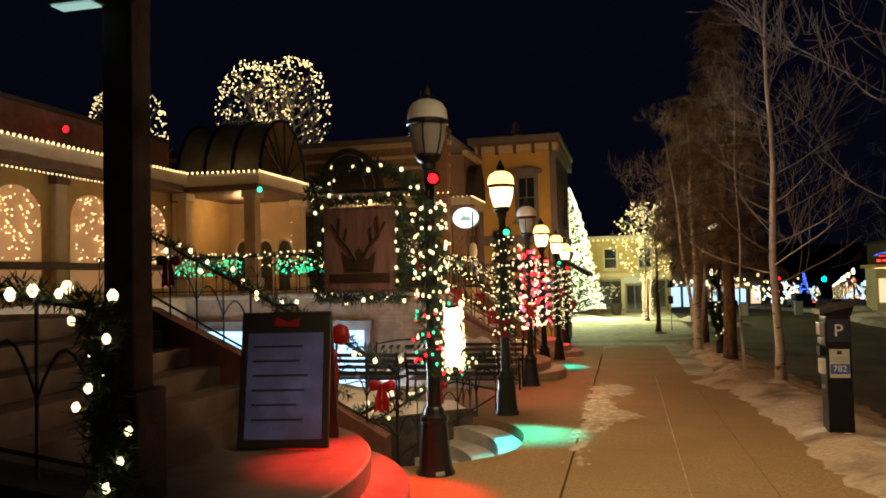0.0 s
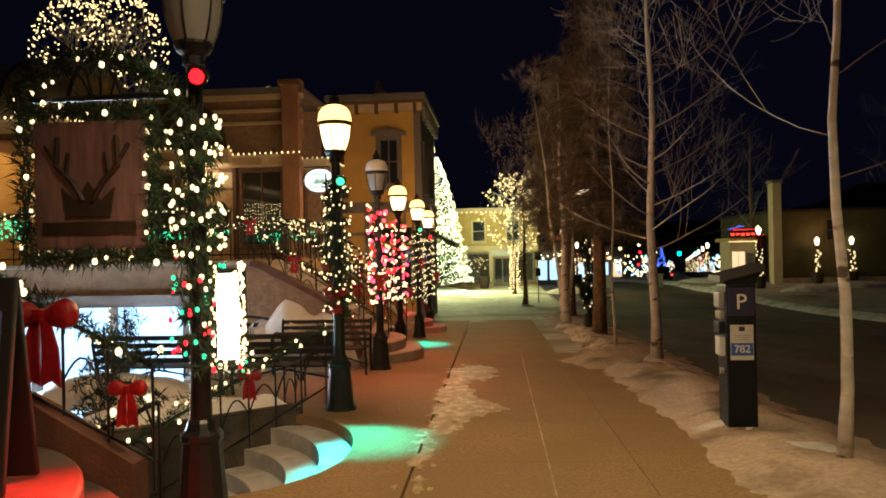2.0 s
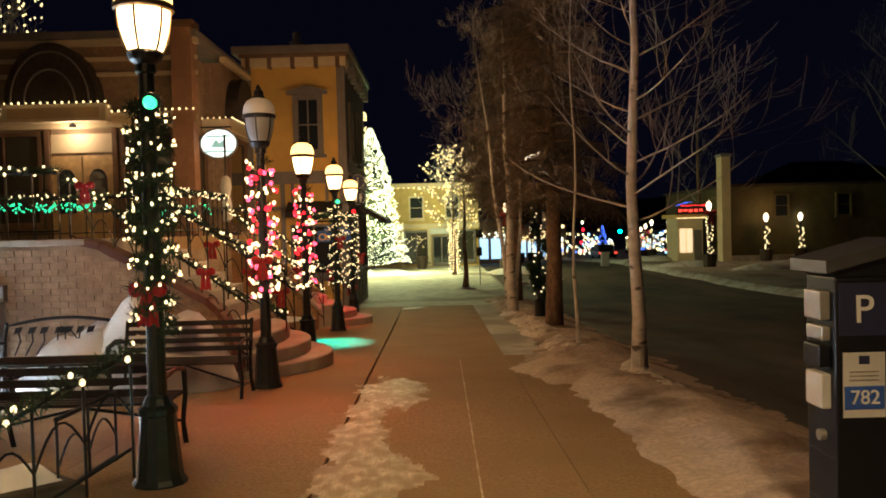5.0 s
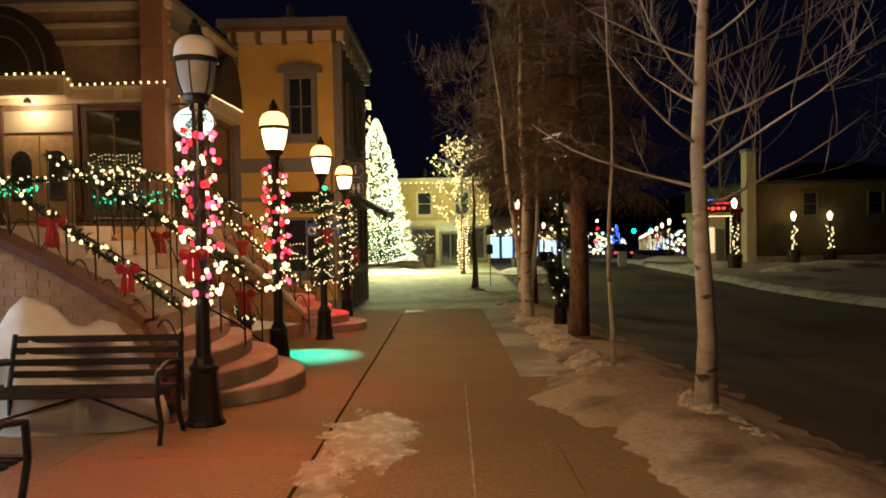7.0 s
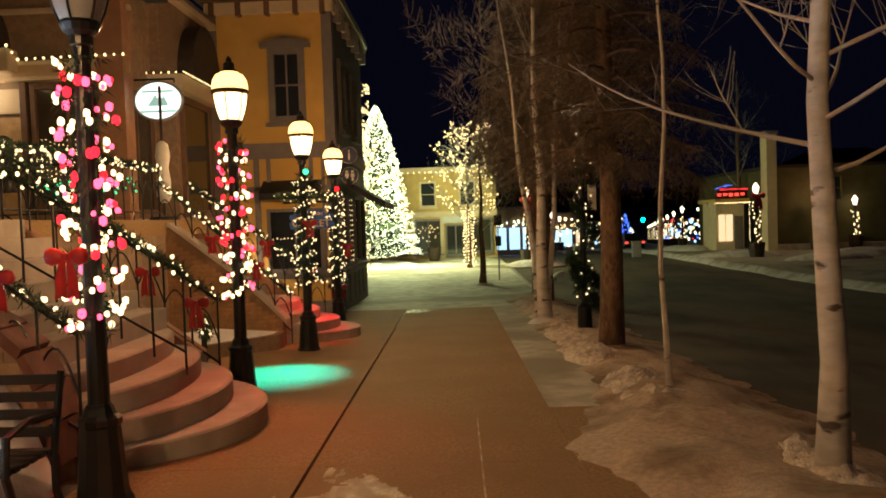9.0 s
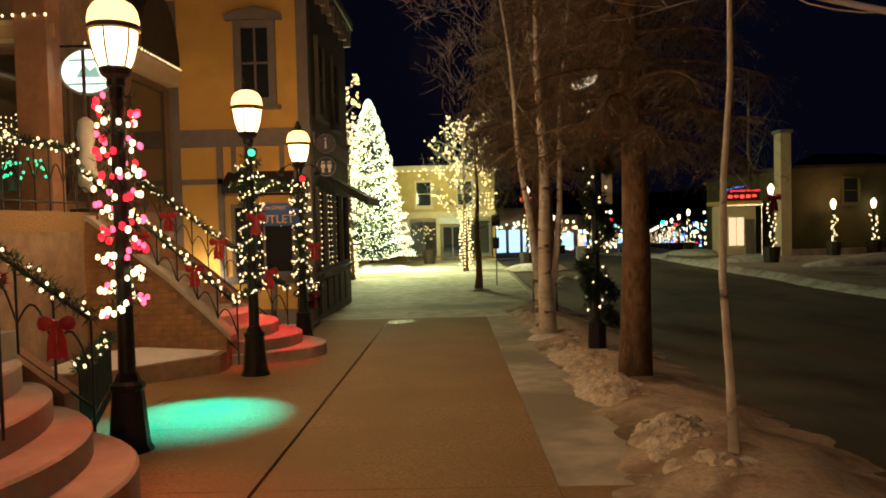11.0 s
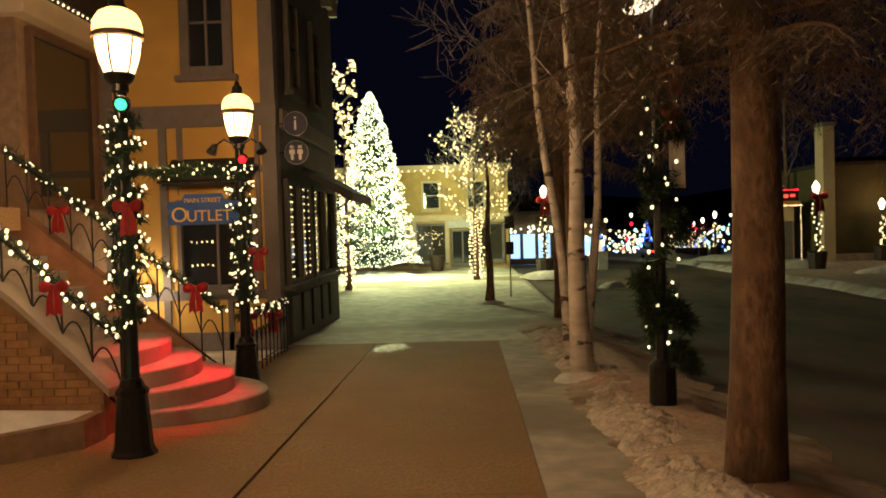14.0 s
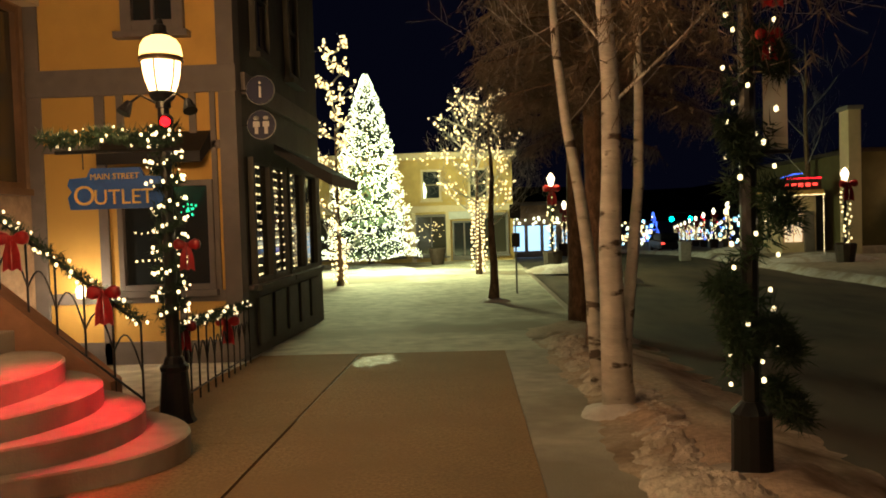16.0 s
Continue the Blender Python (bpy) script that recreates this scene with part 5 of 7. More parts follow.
n2 = thing("net_lights", 0, 0, 0, "green net lights draped along the railing before the shop", "string lights")
bulbs("bulbs", [(random.uniform(-9.4, -6.6), 21.0, TERRACE + random.uniform(0.55, 0.72)) for _ in range(150)], 0.02, GREENB, n2)
bulbs("bulbs", [(random.uniform(-6.4, -4.7), 22.6, TERRACE + random.uniform(0.45, 0.7)) for _ in range(60)], 0.018, GREENB, n2)
railing("terrace_railing", (-4.8, 21.05, TERRACE), (-10.5, 21.05, TERRACE), 0.8, 64, "black iron terrace railing before the shop", hoops=False, every=0.12)

for x, y, z, s in ((-3.45, 15.32, 1.35, 0.13), (-2.75, 15.3, 0.9, 0.12), (-4.2, 15.3, 2.0, 0.12), (-2.9, 18.15, 0.75, 0.13), (-2.42, 18.15, 0.42, 0.14), (-3.5, 18.15, 1.2, 0.13),
                   (-3.0, 22.8, 0.55, 0.13), (-3.7, 22.8, 1.0, 0.13), (-2.6, 25.15, 0.35, 0.15), (-3.4, 25.15, 0.85, 0.15), (-4.2, 25.15, 1.3, 0.14), (-2.3, 26.2, -0.1, 0.13), (-2.44, 28.0, -0.28, 0.15),
                   (-2.58, 10.22, 0.18, 0.13), (-2.90, 7.1, 1.08, 0.24), (-2.35, 7.12, 0.6, 0.13), (-4.6, 7.1, 1.85, 0.14), (-1.96, 22.0, 1.2, 0.12), (-1.8, 10.9, 1.0, 0.13), (-1.85, 14.45, 1.05, 0.12), (-1.86, 25.2, 0.75, 0.12)):
    bow("bow", x, y, z, s)


# ---------------------------------------------------------------- signs on the lamps
def garland_frame(t, x0, x1, z0, z1, y, seed, every=0.12):
    garland_parts(t, [(x0, y, z1), (x1, y, z1), (x1, y, z0), (x0, y, z0), (x0, y, z1)], 0.06, 22, 0.075, seed, (WARM,), 0.018, 1.0, every)


hs = thing("hanging_sign", -2.5, 7.0, 1.9, "carved wooden hanging sign framed with lit garland", "sign")
part("board", box(B(), -0.36, 0.36, -0.03, 0.03, -0.40, 0.40, 0.02), SIGNWOOD, hs, "dull purplish brown carved board")
for sx in (-1, 1):
    an = B()
    tube(an, [(sx * 0.03, -0.045, -0.1), (sx * 0.1, -0.045, 0.02), (sx * 0.2, -0.045, 0.12), (sx * 0.19, -0.045, 0.3)], 0.018, 6)
    tube(an, [(sx * 0.14, -0.045, 0.06), (sx * 0.12, -0.045, 0.2)], 0.014, 6)
    tube(an, [(sx * 0.2, -0.045, 0.14), (sx * 0.27, -0.045, 0.25)], 0.014, 6)
    part("antler", an, DARKWOOD, hs)
part("crown_emblem", prism(B(), [(-0.14, -0.2), (0.14, -0.2), (0.17, -0.02), (0.08, -0.1), (0.0, 0.02), (-0.08, -0.1), (-0.17, -0.02)], -0.045, -0.03, "y"), DARKWOOD, hs)
part("lettering", box(B(), -0.3, 0.3, -0.04, -0.03, -0.31, -0.23), DARKWOOD, hs)
part("bracket", tube(B(), [(0.66, 0.02, 0.55), (-0.4, 0.02, 0.55)], 0.02, 6), IRON, hs)
for x in (-0.3, 0.3):
    part("hanger", tube(B(), [(x, 0.0, 0.4), (x, 0.02, 0.55)], 0.006, 5), IRON, hs)
garland_frame(hs, -0.42, 0.42, -0.46, 0.46, -0.02, 71)
ga = thing("garland", -2.5, 7.0, 2.5, "arched garland with bulbs over the hanging sign", "garland")
garland_parts(ga, [(-0.5, 0, -0.05), (-0.35, 0, 0.12), (-0.1, 0, 0.2), (0.2, 0, 0.18), (0.45, 0, 0.05), (0.62, 0, -0.1)], 0.09, 34, 0.085, 72, (WARM,), 0.018, 1.0, 0.08)
mb = thing("menu_box", -1.60, 6.93, 0.78, "glowing white menu box ringed with bulbs", "sign")
part("case", box(B(), -0.09, 0.09, -0.03, 0.06, 0.0, 0.58, 0.012), IRON, mb)
part("lit_panel", box(B(), -0.066, 0.066, -0.036, -0.03, 0.03, 0.55), MENU_LIT, mb, "glowing panel")
part("arm", tube(B(), [(-0.2, 0.05, 0.45), (0.0, 0.05, 0.45)], 0.015, 6), IRON, mb)
garland_parts(mb, [(-0.13, -0.02, 0.55), (-0.12, -0.03, -0.01), (0.09, -0.03, -0.02), (0.12, -0.03, 0.15)], 0.05, 16, 0.06, 73, (REDB, GREENB, WARM, WARM), 0.015, 1.0, 0.035)
bulbs("light_string", [((0.085 if i % 5 else -0.075) + random.uniform(-0.03, 0.03), -0.05 + random.uniform(-0.03, 0.015), 0.0 + 0.62 * i / 110) for i in range(111)], 0.015, WARM, mb, single=True)

ot = thing("outlet_sign", -2.56, 25.4, 1.25, "blue carved shop sign with gold letters", "sign")
pts = [(-0.42, -0.16), (0.42, -0.16), (0.44, -0.05), (0.40, 0.0), (0.44, 0.06), (0.42, 0.12), (0.26, 0.13), (0.22, 0.21), (-0.22, 0.21), (-0.26, 0.13), (-0.42, 0.12), (-0.44, 0.06), (-0.40, 0.0), (-0.44, -0.05)]
part("board", prism(B(), pts, -0.025, 0.025, "y"), BLUE_SIGN, ot)


def lettering(text, x, y, z, size, material, parent, rz=0.0, extrude=0.004, name="lettering"):
    cu = bpy.data.curves.new(name, "FONT")
    cu.body, cu.size, cu.extrude, cu.align_x, cu.align_y = text, size, extrude, "CENTER", "CENTER"
    tmp = bpy.data.objects.new(name, cu)
    me = bpy.data.meshes.new_from_object(tmp)
    bpy.data.objects.remove(tmp)
    me.materials.clear()
    me.materials.append(material)
    ob = new(name, me)
    ob.parent = parent
    ob.matrix_basis = pose(x, y, z, 90, 0, rz)
    return ob


lettering("O", -0.285, -0.031, -0.045, 0.25, GOLD, ot)
lettering("UTLET", 0.075, -0.031, -0.06, 0.19, GOLD, ot)
lettering("MAIN STREET", 0, -0.031, 0.13, 0.075, GOLD, ot)
part("hanger", tube(B(), [(-0.3, 0, 0.2), (-0.3, 0, 0.36)], 0.006, 5), IRON, ot)
part("hanger", tube(B(), [(0.3, 0, 0.2), (0.3, 0, 0.36)], 0.006, 5), IRON, ot)
part("bracket", tube(B(), [(-0.55, 0, 0.36), (0.6, 0, 0.36)], 0.018, 6), IRON, ot)
ga = thing("garland", -2.60, 25.38, 1.72, "bushy garland with bulbs over the outlet sign", "garland")
garland_parts(ga, [(-0.6, 0, 0.02), (-0.3, 0, 0.0), (0.0, 0, 0.04), (0.3, 0, 0.0), (0.58, 0, 0.06)], 0.085, 34, 0.085, 74, (WARM,), 0.016, 1.0, 0.045)
sl = thing("spot_lamps", -2.08, 25.3, 1.46, "pair of small black spot lamps on the lamp post", "lamp")
for sx in (-1, 1):
    s_ = part("arm", tube(B(), [(sx * 0.04, -0.02, 0.55), (sx * 0.16, -0.04, 0.62), (sx * 0.26, -0.05, 0.55)], 0.012, 6), IRON, sl)
    part("head", lathe(B(), [(0.03, 0.0), (0.06, 0.1), (0.065, 0.12)], 10, pose(sx * 0.26, -0.05, 0.56, 150, 0, sx * 40)), IRON, s_)

flood_light((-2.36, 25.2, 1.95), (-2.62, 25.38, 1.3), 14, (0.9, 0.95, 1.0), 80, 0.8)
for nm, zc, txt in (("information_sign", 2.86, "i"), ("restroom_sign", 2.36, "")):
    sg = thing(nm, YX + 0.34, 29.72, zc, "round dark blue sign with a white symbol", "sign")
    part("disc", lathe(B(), [(0.205, -0.02), (0.205, 0.02)], 32, pose(0, 0, 0, 90)), METER_BLUE, sg)
    rim = B()
    tube(rim, [(0.2 * math.cos(2 * math.pi * i / 32), 0, 0.2 * math.sin(2 * math.pi * i / 32)) for i in range(33)], 0.014, 6)
    part("rim", rim, WHITE, sg)
    part("bracket", tube(B(), [(-0.34, 0, 0), (-0.2, 0, 0)], 0.014, 6), IRON, sg)
    if txt:
        lettering(txt, 0, -0.026, 0.0, 0.36, WHITE, sg, name="symbol")
    else:
        for sx in (-0.07, 0.07):
            part("symbol", lathe(B(), [(0.03, 0.07), (0.04, 0.09), (0.03, 0.12)], 10, pose(sx, -0.026, 0, 0)), WHITE, sg)
            part("symbol", prism(B(), [(sx - 0.045, 0.05), (sx + 0.045, 0.05), (sx + 0.05, -0.03), (sx + 0.025, -0.03), (sx + 0.025, -0.13), (sx - 0.025, -0.13), (sx - 0.025, -0.03), (sx - 0.05, -0.03)], -0.03, -0.022, "y"), WHITE, sg)

# ---------------------------------------------------------------- sandwich board
sbz = ground_z(5.2) + 0.33
sw = thing("sandwich_board", -2.86, 6.15, sbz, "black sandwich board with a blank bluish menu panel", "sign", rz=10)
for sy, nm in ((-1, "front_leaf"), (1, "back_leaf")):
    lean = pose(0, 0, 1.12, sy * 11, 0, 0)
    lf = part(nm, box(B(), -0.38, 0.38, -0.02, 0.02, -1.12, 0.0, 0.012, lean), BLACK, sw)
    if sy < 0:
        part("menu_panel", box(B(), -0.32, 0.32, -0.026, -0.02, -1.05, -0.18, 0.0, lean), CHALK, lf, "menu panel coloured as if lit bluish")
        for k in range(6):
            part("text_line", box(B(), -0.27, random.uniform(0.1, 0.27), -0.029, -0.026, -0.30 - 0.12 * k, -0.285 - 0.12 * k, 0.0, lean), CHALK_LINE, lf)
        part("emblem", prism(B(), [(-0.1, -0.12), (0.1, -0.13), (0.12, -0.05), (0.02, -0.09), (-0.08, -0.04)], -0.032, -0.026, "y"), RIBBON, lf).matrix_basis = lean
part("carry_handle", tube(B(), [(-0.1, 0, 1.12), (-0.08, 0, 1.18), (0.08, 0, 1.18), (0.1, 0, 1.12)], 0.014, 6), BLACK, sw)

# dark porch post and beam beside the near steps
pp = thing("porch", -3.14, 4.4, 0.0, "dark timber porch post with a roof beam", "porch")
part("post", box(B(), -0.11, 0.10, -0.11, 0.11, ground_z(4.4) + 0.3, 4.2, 0.02), BROWN_DARK, pp)
lp = thing("porch_lamp", -3.30, 4.14, 3.36, "pale flat lamp hung from the porch beam", "lamp")
part("housing", box(B(), -0.17, 0.15, -0.07, 0.07, 0.0, 0.07, 0.012), GREY, lp)
part("diffuser", box(B(), -0.15, 0.13, -0.055, 0.055, -0.012, 0.0), SIGN_PALE, lp)
part("stem", tube(B(), [(0, 0, 0.07), (0, 0.12, 0.92)], 0.014, 6), IRON, lp)
part("plinth", box(B(), -0.16, 0.16, -0.16, 0.16, ground_z(4.4) + 0.3, 0.95, 0.02), BROWN_DARK, pp)
part("beam", box(B(), -6.0, 0.2, -0.14, 0.14, 4.2, 4.5, 0.02), BROWN_DARK, pp)
part("roof", box(B(), -6.0, 0.4, -5.0, 0.5, 4.5, 4.65, 0.02), BROWN_DARK, pp)


# ---------------------------------------------------------------- benches
def bench(x, y, rz, leafy, label):
    t = thing("bench", x, y, ground_z(y) - 0.02, label, "bench", "benches beside the terrace wall", rz=rz)
    w = 0.72
    for k in range(6):
        part("seat_slat", box(B(), -w, w, -0.42 + k * 0.085, -0.36 + k * 0.085, 0.42, 0.445, 0.006), IRONWOOD, t)
    if leafy:
        fr = B()
        tube(fr, [(-w, 0.1, 0.45), (-w, 0.16, 0.82)] + [(-w + 2 * w * i / 10, 0.17, 0.82 + 0.09 * math.sin(math.pi * i / 10)) for i in range(1, 10)] + [(w, 0.16, 0.82), (w, 0.1, 0.45)], 0.02, 6)
        part("back_frame", fr, IRON, t)
        rnd = random.Random(5)
        for k in range(11):
            lf = B()
            a0 = Vector((-w + 0.1 + 0.13 * k, 0.14, 0.47))
            a1 = a0 + Vector((rnd.uniform(-0.15, 0.15), 0.02, 0.33))
            tube(lf, [a0, (a0 + a1) / 2 + Vector((0.05, 0, 0)), a1], 0.01, 5)
            part("back_branch", lf, IRON, t)
            part("back_leaf", prism(B(), [(a1.x - 0.05, a1.z - 0.08), (a1.x + 0.03, a1.z - 0.06), (a1.x + 0.06, a1.z + 0.01), (a1.x - 0.02, a1.z)], 0.15, 0.165, "y"), IRON, t)
    else:
        for k in range(4):
            part("back_slat", box(B(), -w, w, 0.08 + 0.03 * k, 0.10 + 0.03 * k, 0.50 + 0.095 * k, 0.56 + 0.095 * k, 0.006), IRONWOOD, t)
    for sx in (-1, 1):
        sd = B()
        tube(sd, [(sx * w, -0.40, 0.0), (sx * w, -0.34, 0.2), (sx * w, -0.42, 0.42), (sx * w, -0.40, 0.62), (sx * w, -0.2, 0.66), (sx * w, 0.1, 0.63)], 0.022, 6)
        part("arm", sd, IRON, t)
        sd = B()
        tube(sd, [(sx * w, 0.16, 0.0), (sx * w, 0.06, 0.2), (sx * w, 0.06, 0.42), (sx * w, 0.18, 0.86)], 0.022, 6)
        part("back_leg", sd, IRON, t)
    sd = B()
    tube(sd, [(-w, -0.35, 0.2), (0, -0.1, 0.38), (w, -0.35, 0.2)], 0.014, 5)
    part("stretcher", sd, IRON, t)
    return t


bench(-2.78, 14.55, 0, False, "black slatted iron bench against the snow heap")
bench(-4.3, 14.75, 0, True, "iron bench with a leaf-pattern back")
bench(-2.72, 11.75, 180, False, "black slatted iron bench with its back to the court")
bench(-4.3, 11.75, 180, False, "black slatted iron bench with snow on it")

for x, y, h, sd in ((-4.55, 11.0, 2.0, 91), (-5.6, 13.6, 2.3, 92), (-3.5, 10.95, 1.5, 93)):
    sh = thing("evergreen_shrub", x, y, block_z, "dark ragged evergreen shrub in the sunken court", "shrub")
    part("stem", tube(B(), [(0, 0, 0), (0.05, 0, h * 0.5), (0, 0, h)], [0.04, 0.03, 0.01], 6), BARK_PINE, sh)
    rnd = random.Random(sd)
    vs, fs = [], []
    for k in range(22):
        a = k * 2.4
        z = h * (0.25 + 0.75 * k / 22)
        ln = 0.75 * (1.1 - 0.8 * k / 22)
        v1, f1 = needles([(0, 0, z), (ln * 0.5 * math.cos(a), ln * 0.5 * math.sin(a), z + 0.03), (ln * math.cos(a), ln * math.sin(a), z - 0.1)], 0.06, 7, 0.1, sd + k)
        o = len(vs)
        vs += v1
        fs += [tuple(i + o for i in f) for f in f1]
    g = new("foliage", raw("foliage", vs, fs, SPRUCE))
    g.parent = sh
    g["kind"] = "stuff"

# ---------------------------------------------------------------- parking meter
MX, MY = 2.165, 9.5
pm = thing("parking_meter", MX, MY, ground_z(MY) + 0.01, "black parking pay station with blue panel", "parking meter")
part("body", box(B(), -0.13, 0.13, -0.14, 0.16, -0.06, 1.34, 0.015), METER, pm)
part("roof", prism(B(), [(-0.19, 1.36), (0.20, 1.46), (0.20, 1.52), (-0.19, 1.42)], -0.18, 0.2, "y"), METER_TOP, pm, "sloping grey solar roof")
part("neck", prism(B(), [(-0.13, 1.34), (0.13, 1.34), (0.17, 1.455), (-0.16, 1.37)], -0.145, 0.165, "y"), METER, pm)
part("blue_panel", box(B(), -0.115, 0.115, -0.146, -0.14, 1.06, 1.31), METER_BLUE, pm)
lettering("P", 0.0, -0.15, 1.18, 0.19, WHITE, pm, name="letter")
part("notice", box(B(), -0.10, 0.10, -0.146, -0.14, 0.67, 0.98, 0.0), WHITE_DIM, pm, "white and blue notice")
part("notice_band", box(B(), -0.095, 0.095, -0.150, -0.1465, 0.71, 0.82), METER_BLUE2, pm)
lettering("782", 0.0, -0.153, 0.765, 0.095, WHITE, pm, name="number")
for k in range(3):
    part("print_line", box(B(), -0.07, 0.07, -0.149, -0.1465, 0.845 + 0.02 * k, 0.852 + 0.02 * k), GREY, pm)
part("print_mark", box(B(), -0.025, 0.025, -0.149, -0.1465, 0.925, 0.965), METER_BLUE, pm)
for z0, z1, m_, dp in ((1.13, 1.27, GREY, 0.05), (1.03, 1.10, GREY, 0.04), (0.90, 1.01, METER, 0.055), (0.70, 0.87, WHITE_DIM, 0.045)):
    part("side_unit", box(B(), -0.13 - dp, -0.128, -0.09, 0.08, z0, z1, 0.01), m_, pm)
part("lock", lathe(B(), [(0.028, 0.0), (0.028, 0.03)], 12, pose(-0.13, -0.02, 0.56, 0, -90, 0)), GREY, pm)
for z in (0.46, 0.22):
    part("seam", box(B(), -0.133, -0.129, -0.12, 0.14, z, z + 0.012), IRON, pm)


# ---------------------------------------------------------------- trees
def grow(bm_pts, start, direction, length, radius, depth, rnd, out, twigs, droop=0.0, spread=0.6, kids=(5, 8), up=0.25):
    """One limb as a bent tapered line, then its children."""
    n = 7
    pts, rad = [Vector(start)], [radius]
    d = Vector(direction).normalized()
    for i in range(1, n + 1):
        d = (d + Vector((rnd.gauss(0, 0.07), rnd.gauss(0, 0.07), rnd.gauss(0, 0.05) + up * 0.22 - droop * 0.22))).normalized()
        pts.append(pts[-1] + d * length / n)
        rad.append(radius * (1 - 0.8 * i / n))
    (out if radius > 0.012 else twigs).append((pts, rad))
    if depth == 0:
        return
    for _ in range(rnd.randint(*kids)):
        u = rnd.uniform(0.25, 1.0)
        k = min(n - 1, int(u * n))
        p = pts[k].lerp(pts[k + 1], u * n - k)
        side = (pts[k + 1] - pts[k]).normalized()
        r = side.orthogonal().normalized()
        r.rotate(Matrix.Rotation(rnd.uniform(0, 2 * math.pi), 3, side))
        nd = side * (1 - spread) + r * spread + Vector((0, 0, up - droop))
        grow(bm_pts, p, nd, length * rnd.uniform(0.38, 0.62), rad[k] * 0.55, depth - 1, rnd, out, twigs, droop, spread, kids, up)


def limb_mesh(bm, limbs, n):
    for pts, rad in limbs:
        tube(bm, pts, rad, n)


def twig_mesh(name, limbs, material, w=1.0):
    """Thin three-sided twigs as one mesh."""
    vs, fs = [], []
    for pts, rad in limbs:
        base = len(vs)
        for p, r in zip(pts, rad):
            r = max(r, 0.0022) * w
            vs += [p + Vector((r, 0, 0)), p + Vector((-r * 0.5, r * 0.87, 0)), p + Vector((-r * 0.5, -r * 0.87, r * 0.4))]
        for i in range(len(pts) - 1):
            a = base + i * 3
            for k in range(3):
                fs.append((a + k, a + (k + 1) % 3, a + 3 + (k + 1) % 3, a + 3 + k))
    return raw(name, vs, fs, material)


def bare_tree(x, y, h, r, fork, seed, label, limbs=11, reach=0.42, bark=None, twig=None, up=0.16, lean=0.0, depth=3, kids=(5, 7), rise=0.62, thick=0.18):
    rnd = random.Random(seed)
    t = thing("tree", x, y, ground_z(y) - 0.05, label, "tree", "bare trees on the verge")
    n = 10
    pts = [Vector((lean * i / n + 0.03 * math.sin(i * 1.3 + seed), 0.03 * math.cos(i * 1.7 + seed), h * i / n)) for i in range(n + 1)]
    rad = [r * (1.25 if i == 0 else 1.0) * (1 - 0.88 * (i / n) ** 0.85) for i in range(n + 1)]
    bm = tube(B(), pts, rad, 12)
    part("trunk", bm, bark or BARK_BIRCH, t, smooth=True)
    big, fine_ = [], []
    for i in range(limbs):
        u = fork + (0.96 - fork) * (i + rnd.random() * 0.6) / limbs
        k = min(n - 1, int(u * n))
        p = pts[k].lerp(pts[k + 1], u * n - k)
        a = i * 2.4 + rnd.uniform(-0.5, 0.5)
        d = Vector((math.cos(a), math.sin(a), rise + 0.5 * u))
        grow(None, p, d, h * reach * (1.15 - 0.75 * u), rad[k] * thick, depth, rnd, big, fine_, 0.0, 0.6, kids, up)
    bm = B()
    limb_mesh(bm, big, 6)
    part("branchwork", bm, TWIG, t, smooth=True)["kind"] = "stuff"
    tw = new("twig_spray", twig_mesh("twig_spray", fine_, twig or TWIG))
    tw.parent = t
    tw["kind"] = "stuff"
    return t


bare_tree(2.50, 8.1, 6.5, 0.05, 0.33, 201, "slim pale aspen with bare spreading branches", 14, 0.36, rise=0.1, up=0.26, thick=0.24, depth=2)
bare_tree(2.47, 14.95, 7.8, 0.090, 0.235, 202, "bare pale-barked tree with upswept branches", 38, 0.225, kids=(4, 6), up=0.30, rise=0.14, thick=0.24, depth=2)
bare_tree(2.22, 17.7, 6.5, 0.031, 0.45, 203, "thin bare sapling beside the pavement", 9, 0.26, depth=2)
bare_tree(1.92, 25.5, 7.5, 0.13, 0.36, 204, "pale aspen with dark scars and bare branches", 11, 0.40, lean=-0.12)
bare_tree(2.0, 25.62, 7.0, 0.07, 0.4, 205, "second slim stem of the pale aspen", 7, 0.3, lean=0.42, depth=2)
bare_tree(1.95, 26.5, 7.0, 0.085, 0.4, 206, "darker leaning stem behind the pale aspen", 7, 0.3, lean=-0.75, depth=2)
bare_tree(1.1, 38.5, 5.2, 0.13, 0.36, 207, "bare dark street tree at the plaza", 12, 0.34, bark=BARK_PINE, twig=TWIG)
bare_tree(20.5, 41.0, 12, 0.26, 0.25, 208, "tall bare tree across the road", 12, 0.34, bark=BARK_PINE, depth=2)
bare_tree(23.5, 41.5, 12.5, 0.26, 0.25, 209, "tall bare tree across the road", 12, 0.34, bark=BARK_PINE, depth=2)
bare_tree(18.0, 60.0, 11, 0.22, 0.25, 210, "bare street tree far across the road", 10, 0.34, bark=BARK_PINE, depth=2)


